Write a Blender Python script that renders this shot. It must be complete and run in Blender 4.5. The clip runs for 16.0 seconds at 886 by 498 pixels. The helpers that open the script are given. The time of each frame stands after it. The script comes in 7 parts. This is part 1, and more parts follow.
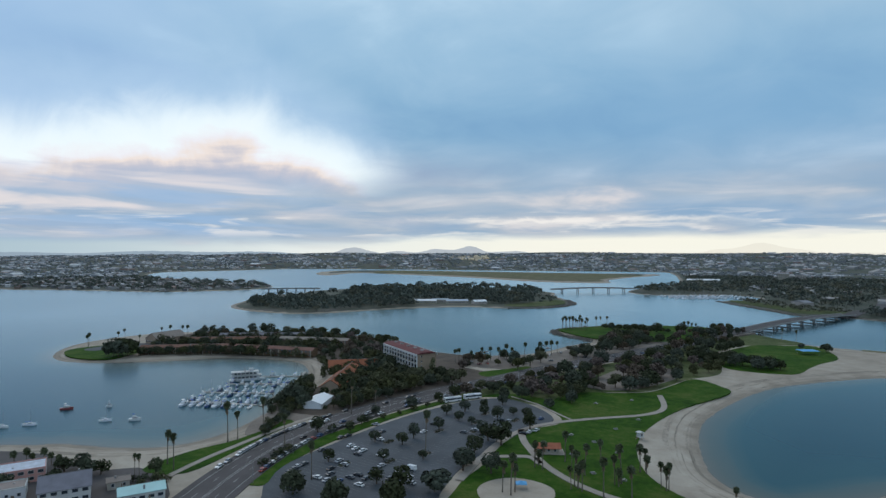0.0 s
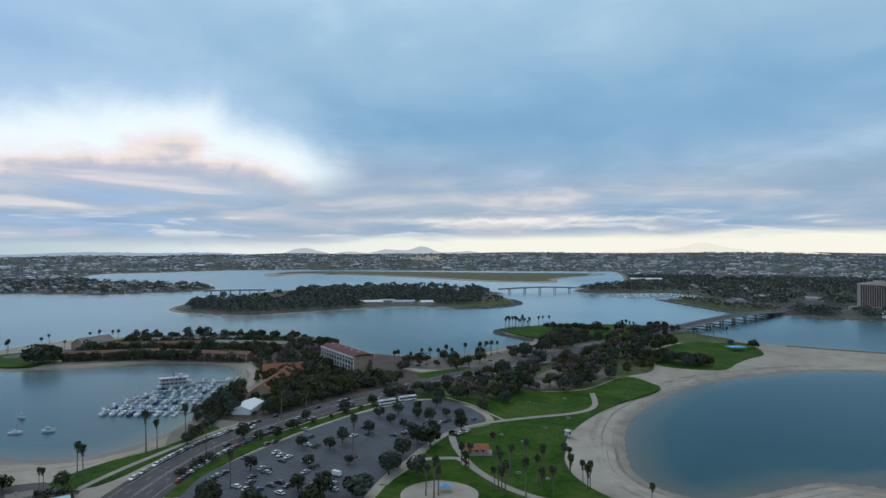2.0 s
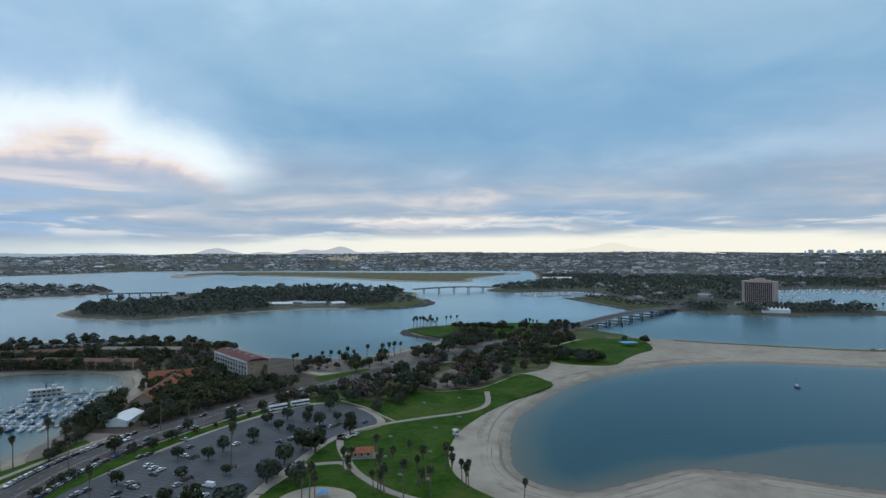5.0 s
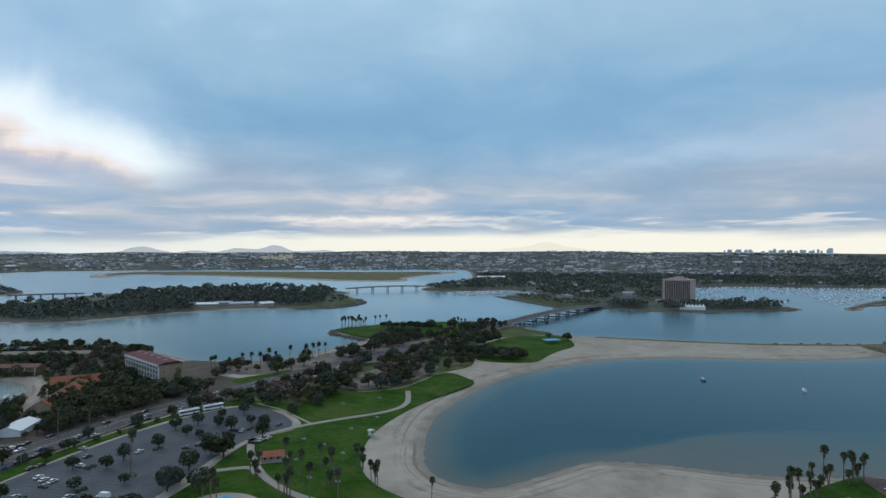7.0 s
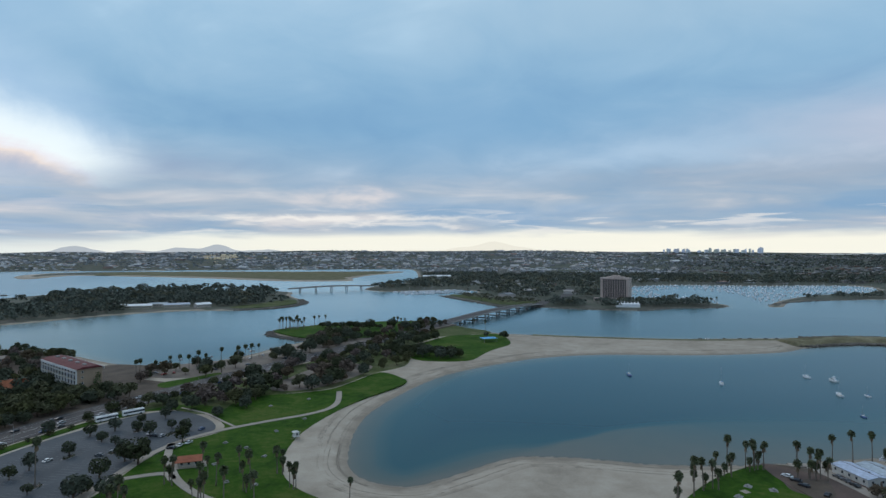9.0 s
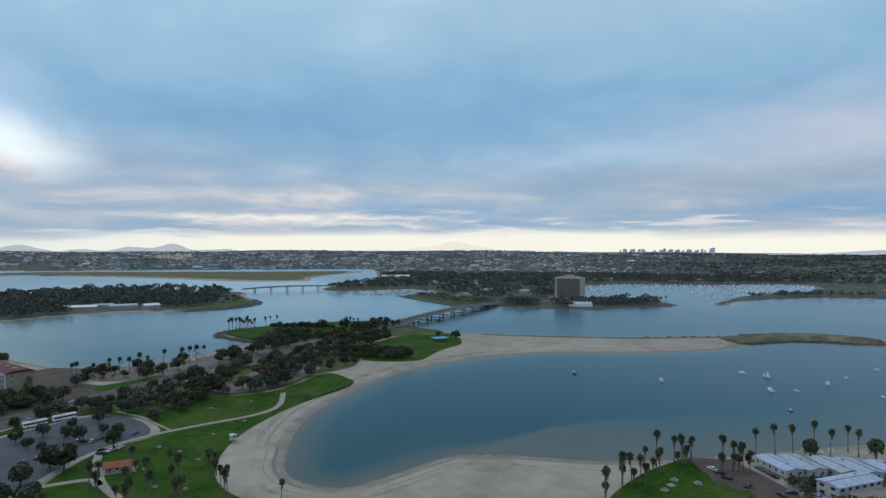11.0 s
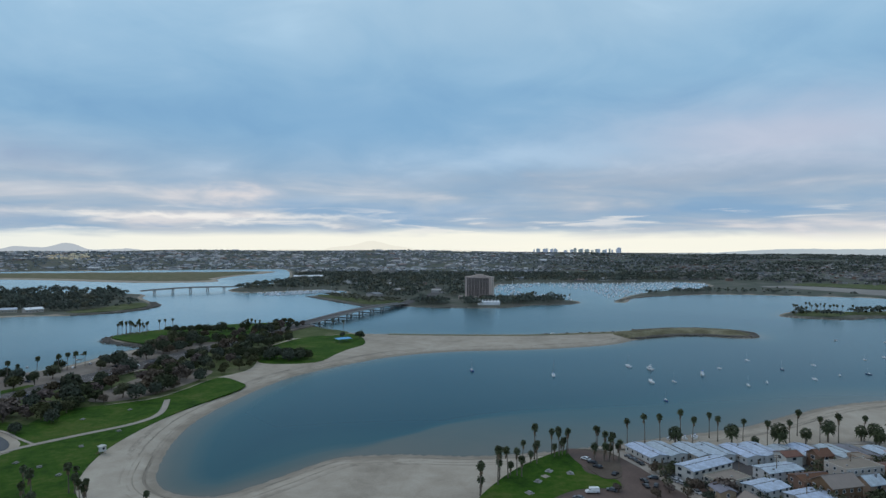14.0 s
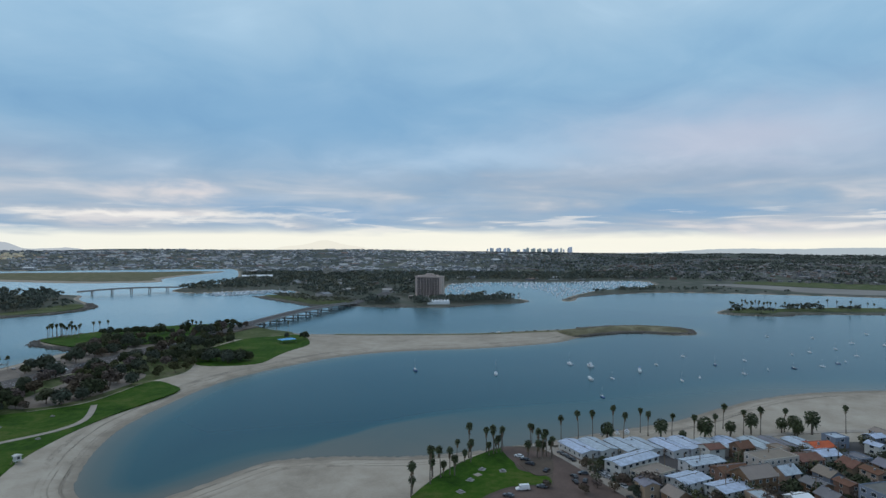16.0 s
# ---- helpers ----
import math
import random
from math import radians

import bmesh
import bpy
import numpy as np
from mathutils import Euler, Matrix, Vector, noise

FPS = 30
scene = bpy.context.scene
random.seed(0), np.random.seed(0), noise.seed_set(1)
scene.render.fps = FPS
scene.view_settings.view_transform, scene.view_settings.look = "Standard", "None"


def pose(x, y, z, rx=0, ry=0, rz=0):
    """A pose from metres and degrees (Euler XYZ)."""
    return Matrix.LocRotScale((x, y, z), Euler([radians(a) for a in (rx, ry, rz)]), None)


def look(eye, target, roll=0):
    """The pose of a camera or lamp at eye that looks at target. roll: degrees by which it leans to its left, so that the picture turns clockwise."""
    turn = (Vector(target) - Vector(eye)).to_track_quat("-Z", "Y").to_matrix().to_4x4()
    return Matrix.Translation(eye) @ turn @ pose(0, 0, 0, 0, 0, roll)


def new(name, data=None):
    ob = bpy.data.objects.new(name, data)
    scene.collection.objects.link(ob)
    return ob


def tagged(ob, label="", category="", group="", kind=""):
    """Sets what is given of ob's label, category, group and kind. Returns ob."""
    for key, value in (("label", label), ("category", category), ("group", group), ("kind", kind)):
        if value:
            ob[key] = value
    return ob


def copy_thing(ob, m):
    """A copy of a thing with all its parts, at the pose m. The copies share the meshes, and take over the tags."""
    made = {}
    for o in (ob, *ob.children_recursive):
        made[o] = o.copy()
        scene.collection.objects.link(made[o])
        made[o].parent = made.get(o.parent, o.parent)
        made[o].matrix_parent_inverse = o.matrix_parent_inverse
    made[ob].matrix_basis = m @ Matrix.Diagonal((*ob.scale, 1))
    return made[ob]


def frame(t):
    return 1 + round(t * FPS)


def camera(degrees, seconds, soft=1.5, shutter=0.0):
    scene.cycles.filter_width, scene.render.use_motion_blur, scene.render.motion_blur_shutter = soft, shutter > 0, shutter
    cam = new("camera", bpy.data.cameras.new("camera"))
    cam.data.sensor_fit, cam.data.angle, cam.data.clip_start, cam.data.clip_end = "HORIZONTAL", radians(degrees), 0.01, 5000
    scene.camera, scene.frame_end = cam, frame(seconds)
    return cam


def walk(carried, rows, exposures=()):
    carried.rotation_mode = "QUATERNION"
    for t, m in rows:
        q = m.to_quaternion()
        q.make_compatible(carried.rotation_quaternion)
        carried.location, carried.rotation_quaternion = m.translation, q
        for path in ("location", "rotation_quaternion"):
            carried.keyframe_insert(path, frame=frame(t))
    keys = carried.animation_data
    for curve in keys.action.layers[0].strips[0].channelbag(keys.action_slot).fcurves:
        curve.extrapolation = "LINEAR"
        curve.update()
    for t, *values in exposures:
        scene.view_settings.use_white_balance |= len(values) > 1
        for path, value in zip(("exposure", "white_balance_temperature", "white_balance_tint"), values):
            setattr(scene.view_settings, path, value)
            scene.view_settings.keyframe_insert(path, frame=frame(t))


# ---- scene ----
cam = camera(72.98, 16.0, soft=1.45)
# seconds, x, y, z, yaw, pitch, roll
ROWS = [
    (0, -0.10, -0.86, 98.47, 0.16, 0.13, -0.05),
    (0.5, 2.95, -0.26, 98.56, -0.69, 0.13, 0.00),
    (1, 6.04, 0.32, 98.66, -1.76, 0.15, 0.04),
    (1.5, 9.15, 0.85, 98.78, -2.92, 0.14, 0.07),
    (2, 12.22, 1.26, 98.90, -4.29, 0.15, 0.10),
    (2.5, 15.19, 1.46, 99.00, -5.76, 0.15, 0.13),
    (3, 18.09, 1.36, 99.10, -7.14, 0.16, 0.15),
    (5.5, 32.62, -0.71, 99.72, -13.02, 0.09, 0.17),
    (6, 35.54, -1.37, 99.79, -14.47, 0.05, 0.13),
    (6.5, 38.44, -2.24, 99.87, -16.03, 0.02, 0.10),
    (7, 41.33, -3.21, 99.96, -17.59, 0.01, 0.06),
    (7.5, 44.21, -4.42, 100.03, -19.03, -0.02, 0.04),
    (8, 47.10, -5.87, 100.09, -20.16, -0.04, 0.05),
    (8.5, 49.95, -7.37, 100.14, -21.27, -0.05, 0.07),
    (9, 52.63, -8.80, 100.17, -22.38, -0.06, 0.09),
    (11.5, 65.10, -15.57, 100.38, -26.93, -0.09, -0.06),
    (12, 67.53, -17.02, 100.40, -28.02, -0.10, -0.08),
    (12.5, 69.88, -18.51, 100.43, -29.26, -0.11, -0.09),
    (13, 72.26, -19.97, 100.47, -30.76, -0.12, -0.07),
    (13.5, 74.69, -21.35, 100.51, -32.25, -0.13, -0.05),
    (14, 77.02, -22.66, 100.53, -33.63, -0.12, -0.05),
    (14.5, 79.25, -23.92, 100.53, -34.77, -0.15, -0.06),
    (15, 81.43, -25.12, 100.52, -35.95, -0.15, -0.07),
    (15.5, 83.52, -26.21, 100.50, -37.07, -0.16, -0.08),
    (16, 85.53, -27.26, 100.49, -37.90, -0.17, -0.11),
]
walk(cam, [(t, pose(x, y, z, 90 + pitch, roll, yaw)) for t, x, y, z, yaw, pitch, roll in ROWS])

# ---- sky and sun ----
SUN_AZ, SUN_EL = -24.0, 14.0  # degrees right of north (+y), degrees up


class Nodes:
    """A short way to wire shader nodes."""

    def __init__(self, tree):
        self.tree = tree
        tree.nodes.clear()

    def add(self, kind, ins=None, **props):
        node = self.tree.nodes.new(kind)
        for key, value in props.items():
            setattr(node, key, value)
        for key, value in (ins or {}).items():
            self.put(node.inputs[key], value)
        return node

    def put(self, socket, value):
        if isinstance(value, bpy.types.NodeSocket):
            self.tree.links.new(value, socket)
        else:
            socket.default_value = value

    def math(self, op, a, b=0.0, c=0.0, clamp=False):
        node = self.add("ShaderNodeMath", operation=op, use_clamp=clamp)
        for i, v in enumerate((a, b, c)):
            self.put(node.inputs[i], v)
        return node.outputs[0]

    def mix(self, fac, a, b, blend="MIX"):
        node = self.add("ShaderNodeMix", data_type="RGBA", blend_type=blend)
        self.put(node.inputs[0], fac)
        self.put(node.inputs[6], a)
        self.put(node.inputs[7], b)
        return node.outputs[2]

    def step(self, value, low, high):
        node = self.add("ShaderNodeMapRange", {"Value": value, "From Min": low, "From Max": high}, interpolation_type="SMOOTHSTEP")
        return node.outputs[0]

    def noise(self, vector, scale, detail=4.0, rough=0.55, distort=0.0):
        node = self.add("ShaderNodeTexNoise", {"Vector": vector, "Scale": scale, "Detail": detail, "Roughness": rough, "Distortion": distort})
        return node.outputs["Fac"]

    def ramp(self, fac, stops):
        node = self.add("ShaderNodeValToRGB", {"Fac": fac})
        els = node.color_ramp.elements
        while len(els) < len(stops):
            els.new(0.5)
        for el, (pos, col) in zip(els, stops):
            el.position, el.color = pos, (*col, 1.0)
        return node.outputs[0]


def build_sky():
    world = bpy.data.worlds.new("sky")
    world.use_nodes = True
    scene.world = world
    n = Nodes(world.node_tree)
    d = n.add("ShaderNodeTexCoord").outputs["Generated"]
    sep = n.add("ShaderNodeSeparateXYZ", {0: d})
    x, y, z = sep.outputs
    up = n.math("MAXIMUM", z, 0.0)
    clear = n.add("ShaderNodeTexSky", sky_type="NISHITA", sun_disc=False, sun_elevation=radians(SUN_EL), sun_rotation=radians(SUN_AZ))
    blue = n.mix(1.0, clear.outputs[0], (0.10, 0.10, 0.10, 1), "MULTIPLY")
    # cloud deck: directions thrown on a flat ceiling
    den = n.math("ADD", up, 0.20)
    u, v = n.math("DIVIDE", x, den), n.math("DIVIDE", y, den)
    flat = n.add("ShaderNodeCombineXYZ", {0: u, 1: v, 2: 0.37}).outputs[0]
    big = n.noise(flat, 0.9, 3.0, 0.5, 0.5)
    mid = n.noise(flat, 2.4, 5.0, 0.55, 0.5)
    turn = n.math("ARCTAN2", x, y)
    az = n.math("ADD", turn, n.math("MULTIPLY", n.math("SUBTRACT", mid, 0.5), 0.22))
    el = n.math("ADD", z, n.math("MULTIPLY", n.math("SUBTRACT", n.noise(flat, 3.3, 4.0, 0.55, 0.3), 0.5), 0.045))

    def blob(a, e, wide, tall):
        p, q = n.math("DIVIDE", n.math("SUBTRACT", az, a), wide), n.math("DIVIDE", n.math("SUBTRACT", el, e), tall)
        return n.math("EXPONENT", n.math("MULTIPLY", n.math("ADD", n.math("MULTIPLY", p, p), n.math("MULTIPLY", q, q)), -1.0))

    # tone of the deck from the horizon up to the zenith
    deck = n.ramp(up, [(0.0, (0.50, 0.58, 0.61)), (0.05, (0.36, 0.47, 0.57)), (0.11, (0.34, 0.47, 0.60)), (0.19, (0.27, 0.46, 0.64)), (0.30, (0.30, 0.50, 0.68)), (0.42, (0.37, 0.57, 0.74)), (0.7, (0.46, 0.60, 0.72)), (1.0, (0.50, 0.61, 0.70))])
    tone = n.math("ADD", n.math("MULTIPLY", big, 0.6), n.math("MULTIPLY", mid, 0.4))
    light = n.ramp(tone, [(0.34, (0.74, 0.83, 0.91)), (0.45, (0.92, 0.96, 0.98)), (0.55, (1.12, 1.07, 1.04)), (0.68, (1.55, 1.34, 1.22))])
    col = n.mix(1.0, deck, light, "MULTIPLY")
    gap = n.math("MULTIPLY", n.step(n.noise(flat, 1.1, 3.0, 0.5, 0.4), 0.56, 0.66), n.math("MULTIPLY", n.step(z, 0.36, 0.6), 0.35))
    col = n.mix(gap, col, blue)
    # pale lavender deck to the north, heavy grey-blue mass to the east, rosy edge to the south
    col = n.mix(n.math("MULTIPLY", n.step(az, -0.05, -0.8), 0.45), col, (0.43, 0.59, 0.86, 1))
    col = n.mix(n.math("MULTIPLY", blob(0.47, 0.20, 0.34, 0.075), 0.65), col, (0.205, 0.40, 0.61, 1))
    col = n.mix(n.math("MULTIPLY", blob(0.72, 0.36, 0.40, 0.07), 0.4), col, (0.36, 0.52, 0.65, 1))
    col = n.mix(n.math("MULTIPLY", blob(1.12, 0.165, 0.25, 0.05), 0.6), col, (0.60, 0.60, 0.69, 1))
    col = n.mix(n.math("MULTIPLY", blob(0.72, 0.150, 0.16, 0.022), 0.55), col, (0.50, 0.66, 0.81, 1))
    col = n.mix(n.math("MULTIPLY", blob(0.95, 0.105, 0.35, 0.022), 0.6), col, (0.31, 0.40, 0.51, 1))
    # long soft streaks of cloud stacked towards the horizon
    bars = n.add("ShaderNodeCombineXYZ", {0: n.math("MULTIPLY", turn, 4.2), 1: n.math("MULTIPLY", z, 27.0), 2: 1.7}).outputs[0]
    streak = n.noise(bars, 1.0, 4.0, 0.52, 0.35)
    shade = n.ramp(streak, [(0.33, (0.22, 0.385, 0.58)), (0.46, (0.33, 0.45, 0.58)), (0.56, (0.47, 0.53, 0.60)), (0.65, (0.74, 0.71, 0.70)), (0.75, (0.95, 0.93, 0.87))])
    low = n.math("MULTIPLY", n.step(el, 0.135, 0.045), 0.75)
    col = n.mix(low, col, shade)
    col = n.mix(n.math("MULTIPLY", blob(0.24, 0.083, 0.055, 0.014), 0.75), col, (0.82, 0.76, 0.73, 1))
    col = n.mix(n.math("MULTIPLY", blob(-0.66, 0.100, 0.16, 0.013), 0.7), col, (0.76, 0.70, 0.68, 1))
    col = n.mix(n.math("MULTIPLY", blob(-0.68, 0.064, 0.20, 0.008), 0.7), col, (0.80, 0.74, 0.70, 1))
    col = n.mix(n.math("MULTIPLY", blob(0.22, 0.049, 0.24, 0.006), 0.7), col, (0.95, 0.92, 0.85, 1))
    col = n.mix(n.math("MULTIPLY", blob(-0.50, 0.128, 0.38, 0.026), 0.7), col, (0.60, 0.58, 0.64, 1))
    # one bright break in the deck: ragged white top, lavender and rosy folds below
    puff = n.add("ShaderNodeCombineXYZ", {0: n.math("MULTIPLY", turn, 7.0), 1: n.math("MULTIPLY", z, 5.5), 2: 0.2}).outputs[0]
    wisp = n.noise(puff, 1.3, 5.0, 0.58, 0.5)
    fold = n.noise(n.add("ShaderNodeCombineXYZ", {0: n.math("MULTIPLY", turn, 5.0), 1: n.math("MULTIPLY", z, 17.0), 2: 0.9}).outputs[0], 1.1, 5.0, 0.55, 0.6)
    along = n.math("DIVIDE", n.math("ADD", turn, 0.8), 0.8, 0.0, True)
    crest = n.ramp(along, [(0.0, (0.165,) * 3), (0.21, (0.184,) * 3), (0.42, (0.212,) * 3), (0.61, (0.226,) * 3), (0.72, (0.198,) * 3), (0.86, (0.150,) * 3), (1.0, (0.12,) * 3)])
    dz = n.math("SUBTRACT", z, n.math("ADD", crest, n.math("MULTIPLY", n.math("SUBTRACT", wisp, 0.5), 0.075)))
    west = n.step(n.math("ADD", turn, n.math("MULTIPLY", n.math("SUBTRACT", fold, 0.5), 0.14)), -0.03, -0.17)
    body = n.math("MULTIPLY", n.math("SUBTRACT", 1.0, n.step(dz, -0.034, 0.030)), n.step(n.math("ADD", z, n.math("MULTIPLY", n.math("SUBTRACT", fold, 0.5), 0.07)), 0.085, 0.132))
    lit = n.ramp(n.math("ADD", n.step(dz, -0.125, -0.020), n.math("MULTIPLY", n.math("SUBTRACT", fold, 0.5), 0.9)), [(0.08, (0.40, 0.48, 0.61)), (0.30, (0.58, 0.58, 0.64)), (0.48, (0.88, 0.78, 0.71)), (0.64, (0.88, 0.88, 0.91)), (0.82, (0.90, 1.0, 1.0))])
    col = n.mix(n.math("MULTIPLY", n.math("MULTIPLY", body, west), 0.96), col, lit)
    halo = n.math("MULTIPLY", n.math("MULTIPLY", n.step(dz, 0.11, 0.0), n.step(dz, -0.06, 0.0)), n.math("MULTIPLY", west, 0.35))
    col = n.mix(halo, col, (0.62, 0.80, 0.98, 1))
    # rosy and white bars with clear blue gaps under the break
    rung = n.noise(n.add("ShaderNodeCombineXYZ", {0: n.math("MULTIPLY", turn, 3.6), 1: n.math("MULTIPLY", z, 36.0), 2: 7.3}).outputs[0], 1.0, 4.0, 0.5, 0.45)
    under = n.math("MULTIPLY", n.step(turn, -0.05, -0.42), n.math("MULTIPLY", n.step(z, 0.135, 0.10), n.step(z, 0.012, 0.03)))
    col = n.mix(n.math("MULTIPLY", n.math("MULTIPLY", n.step(rung, 0.50, 0.66), under), 0.8), col, (0.82, 0.76, 0.74, 1))
    col = n.mix(n.math("MULTIPLY", n.math("MULTIPLY", n.step(rung, 0.46, 0.34), under), 0.6), col, (0.33, 0.50, 0.72, 1))
    # thin bright slivers between the lowest cloud bars
    thread = n.noise(n.add("ShaderNodeCombineXYZ", {0: n.math("MULTIPLY", turn, 6.5), 1: n.math("MULTIPLY", z, 62.0), 2: 4.1}).outputs[0], 1.0, 4.0, 0.55, 0.5)
    lower = n.math("MULTIPLY", n.step(z, 0.072, 0.050), n.step(z, 0.016, 0.03))
    col = n.mix(n.math("MULTIPLY", n.math("MULTIPLY", n.step(thread, 0.53, 0.66), lower), 0.55), col, (0.93, 0.89, 0.82, 1))
    col = n.mix(n.math("MULTIPLY", n.math("MULTIPLY", n.step(thread, 0.47, 0.36), lower), 0.45), col, (0.30, 0.42, 0.57, 1))
    # the whole deck leans a little towards blue
    col = n.mix(1.0, col, (1.0, 1.0, 1.025, 1), "MULTIPLY")
    # clear cream strip under the deck's far edge
    edge = n.math("ADD", z, n.math("MULTIPLY", n.math("SUBTRACT", streak, 0.5), 0.045))
    edge = n.math("ADD", edge, n.math("MULTIPLY", n.step(turn, 0.25, -0.25), 0.012))
    band = n.math("SUBTRACT", 1.0, n.step(edge, 0.014, 0.034))
    warm = n.ramp(n.step(turn, -0.75, 0.30), [(0.0, (0.42, 0.55, 0.62)), (0.45, (0.82, 0.87, 0.84)), (1.0, (1.0, 0.975, 0.84))])
    col = n.mix(n.math("MULTIPLY", band, 0.9), col, warm)
    bg = n.add("ShaderNodeBackground", {"Color": col, "Strength": 1.0})
    n.add("ShaderNodeOutputWorld", {"Surface": bg.outputs[0]})


build_sky()
sun_data = bpy.data.lights.new("sun", "SUN")
sun_data.energy, sun_data.angle, sun_data.color = 0.6, radians(30), (1.0, 0.93, 0.84)
sun = new("sun", sun_data)
sun.matrix_world = look((0, 0, 500), (-math.sin(radians(SUN_AZ)) * 500, -math.cos(radians(SUN_AZ)) * 500, 500 - 500 * math.tan(radians(SUN_EL + 25))))

# ---- materials ----


def material(name, base, rough=0.8, vary=0.25, scale=0.5, fine=8.0, metal=0.0, bump=0.0, random_tint=0.0, island=0.0, coord="Object", spec=0.3):
    """A surface with stains and grain at two sizes, and a tint of its own for each object or piece."""
    m = bpy.data.materials.new(name)
    m.use_nodes = True
    n = Nodes(m.node_tree)
    if coord == "World":
        at = n.add("ShaderNodeNewGeometry").outputs["Position"]
    else:
        at = n.add("ShaderNodeTexCoord").outputs[coord]
    a, b = n.noise(at, scale, 4.0, 0.6), n.noise(at, fine, 3.0, 0.6)
    both = n.math("ADD", n.math("MULTIPLY", a, 0.65), n.math("MULTIPLY", b, 0.35))
    lo = tuple(c * (1 - vary) for c in base)
    hi = tuple(min(c * (1 + vary), 0.95) for c in base)
    col = n.ramp(both, [(0.32, lo), (0.5, base), (0.68, hi)])
    if random_tint:
        r = n.add("ShaderNodeObjectInfo").outputs["Random"]
        k = n.math("ADD", n.math("MULTIPLY", r, 2 * random_tint), 1 - random_tint)
        col = n.mix(1.0, col, n.add("ShaderNodeCombineColor", {0: k, 1: k, 2: n.math("MULTIPLY", k, k)}).outputs[0], "MULTIPLY")
    if island:
        r = n.add("ShaderNodeNewGeometry").outputs["Random Per Island"]
        k = n.math("ADD", n.math("MULTIPLY", r, 2 * island), 1 - island)
        col = n.mix(1.0, col, n.add("ShaderNodeCombineColor", {0: k, 1: k, 2: k}).outputs[0], "MULTIPLY")
    bs = n.add("ShaderNodeBsdfPrincipled", {"Base Color": col, "Roughness": rough, "Metallic": metal, "Specular IOR Level": spec})
    if bump:
        n.put(bs.inputs["Normal"], n.add("ShaderNodeBump", {"Height": both, "Strength": bump, "Distance": 0.1}).outputs[0])
    n.add("ShaderNodeOutputMaterial", {"Surface": bs.outputs[0]})
    return m


def ground_material():
    """Beach sand with tide lines and tracks; scrub where the cover attribute says so; a bed below the water, the
    water's dimming by depth put into its colour.
    """
    m = bpy.data.materials.new("sand")
    m.use_nodes = True
    n = Nodes(m.node_tree)
    at = n.add("ShaderNodeNewGeometry").outputs["Position"]
    z = n.add("ShaderNodeSeparateXYZ", {0: at}).outputs[2]
    big, mid, fine = n.noise(at, 0.012, 5.0, 0.6, 0.8), n.noise(at, 0.09, 5.0, 0.6, 0.4), n.noise(at, 1.2, 3.0)
    tone = n.math("ADD", n.math("MULTIPLY", big, 0.45), n.math("ADD", n.math("MULTIPLY", mid, 0.4), n.math("MULTIPLY", fine, 0.15)))
    sand = n.ramp(tone, [(0.32, (0.225, 0.190, 0.150)), (0.5, (0.345, 0.295, 0.237)), (0.68, (0.44, 0.388, 0.320))])
    # soft tide bands and thin wrack lines follow the height above the water
    tide = n.noise(n.add("ShaderNodeCombineXYZ", {0: n.math("MULTIPLY", z, 4.2), 1: n.math("MULTIPLY", big, 5.0), 2: 0.0}).outputs[0], 1.0, 4.0, 0.6, 0.3)
    dune = n.math("SUBTRACT", 1.0, n.step(z, 1.65, 1.95))
    sand = n.mix(n.math("MULTIPLY", n.step(tide, 0.50, 0.66), n.math("MULTIPLY", dune, 0.68)), sand, (0.18, 0.15, 0.12, 1))
    wrack = n.math("MULTIPLY", n.math("MULTIPLY", n.step(tide, 0.60, 0.66), n.step(mid, 0.42, 0.60)), n.math("MULTIPLY", dune, 0.7))
    sand = n.mix(wrack, sand, (0.085, 0.072, 0.055, 1))
    wet = n.math("SUBTRACT", 1.0, n.step(n.math("ADD", z, n.math("MULTIPLY", mid, 0.9)), 0.45, 1.25))
    sand = n.mix(n.math("MULTIPLY", wet, 0.6), sand, (0.17, 0.145, 0.115, 1))
    bed = n.ramp(n.math("MULTIPLY", z, -0.2, 0.0, True), [(0.0, (0.17, 0.15, 0.118)), (0.06, (0.135, 0.132, 0.108)), (0.15, (0.070, 0.108, 0.110)), (0.34, (0.020, 0.078, 0.100)), (1.0, (0.009, 0.060, 0.090))])
    sand = n.mix(n.step(z, 0.02, -0.06), sand, bed)
    cover = n.add("ShaderNodeAttribute", attribute_name="cover").outputs["Fac"]
    scrub = n.ramp(n.noise(at, 0.02, 6.0, 0.65), [(0.35, (0.055, 0.065, 0.050)), (0.5, (0.085, 0.092, 0.070)), (0.6, (0.11, 0.106, 0.088)), (0.7, (0.15, 0.142, 0.125))])
    edge = n.step(n.math("ADD", cover, n.math("MULTIPLY", n.math("SUBTRACT", mid, 0.5), 0.5)), 0.35, 0.65)
    col = n.mix(edge, sand, scrub)
    bs = n.add("ShaderNodeBsdfPrincipled", {"Base Color": col, "Roughness": 0.92, "Specular IOR Level": 0.15})
    n.put(bs.inputs["Normal"], n.add("ShaderNodeBump", {"Height": n.noise(at, 0.5, 4.0, 0.7), "Strength": n.math("MULTIPLY", n.step(z, -0.05, 0.15), 0.25), "Distance": 0.3}).outputs[0])
    n.add("ShaderNodeOutputMaterial", {"Surface": bs.outputs[0]})
    return m


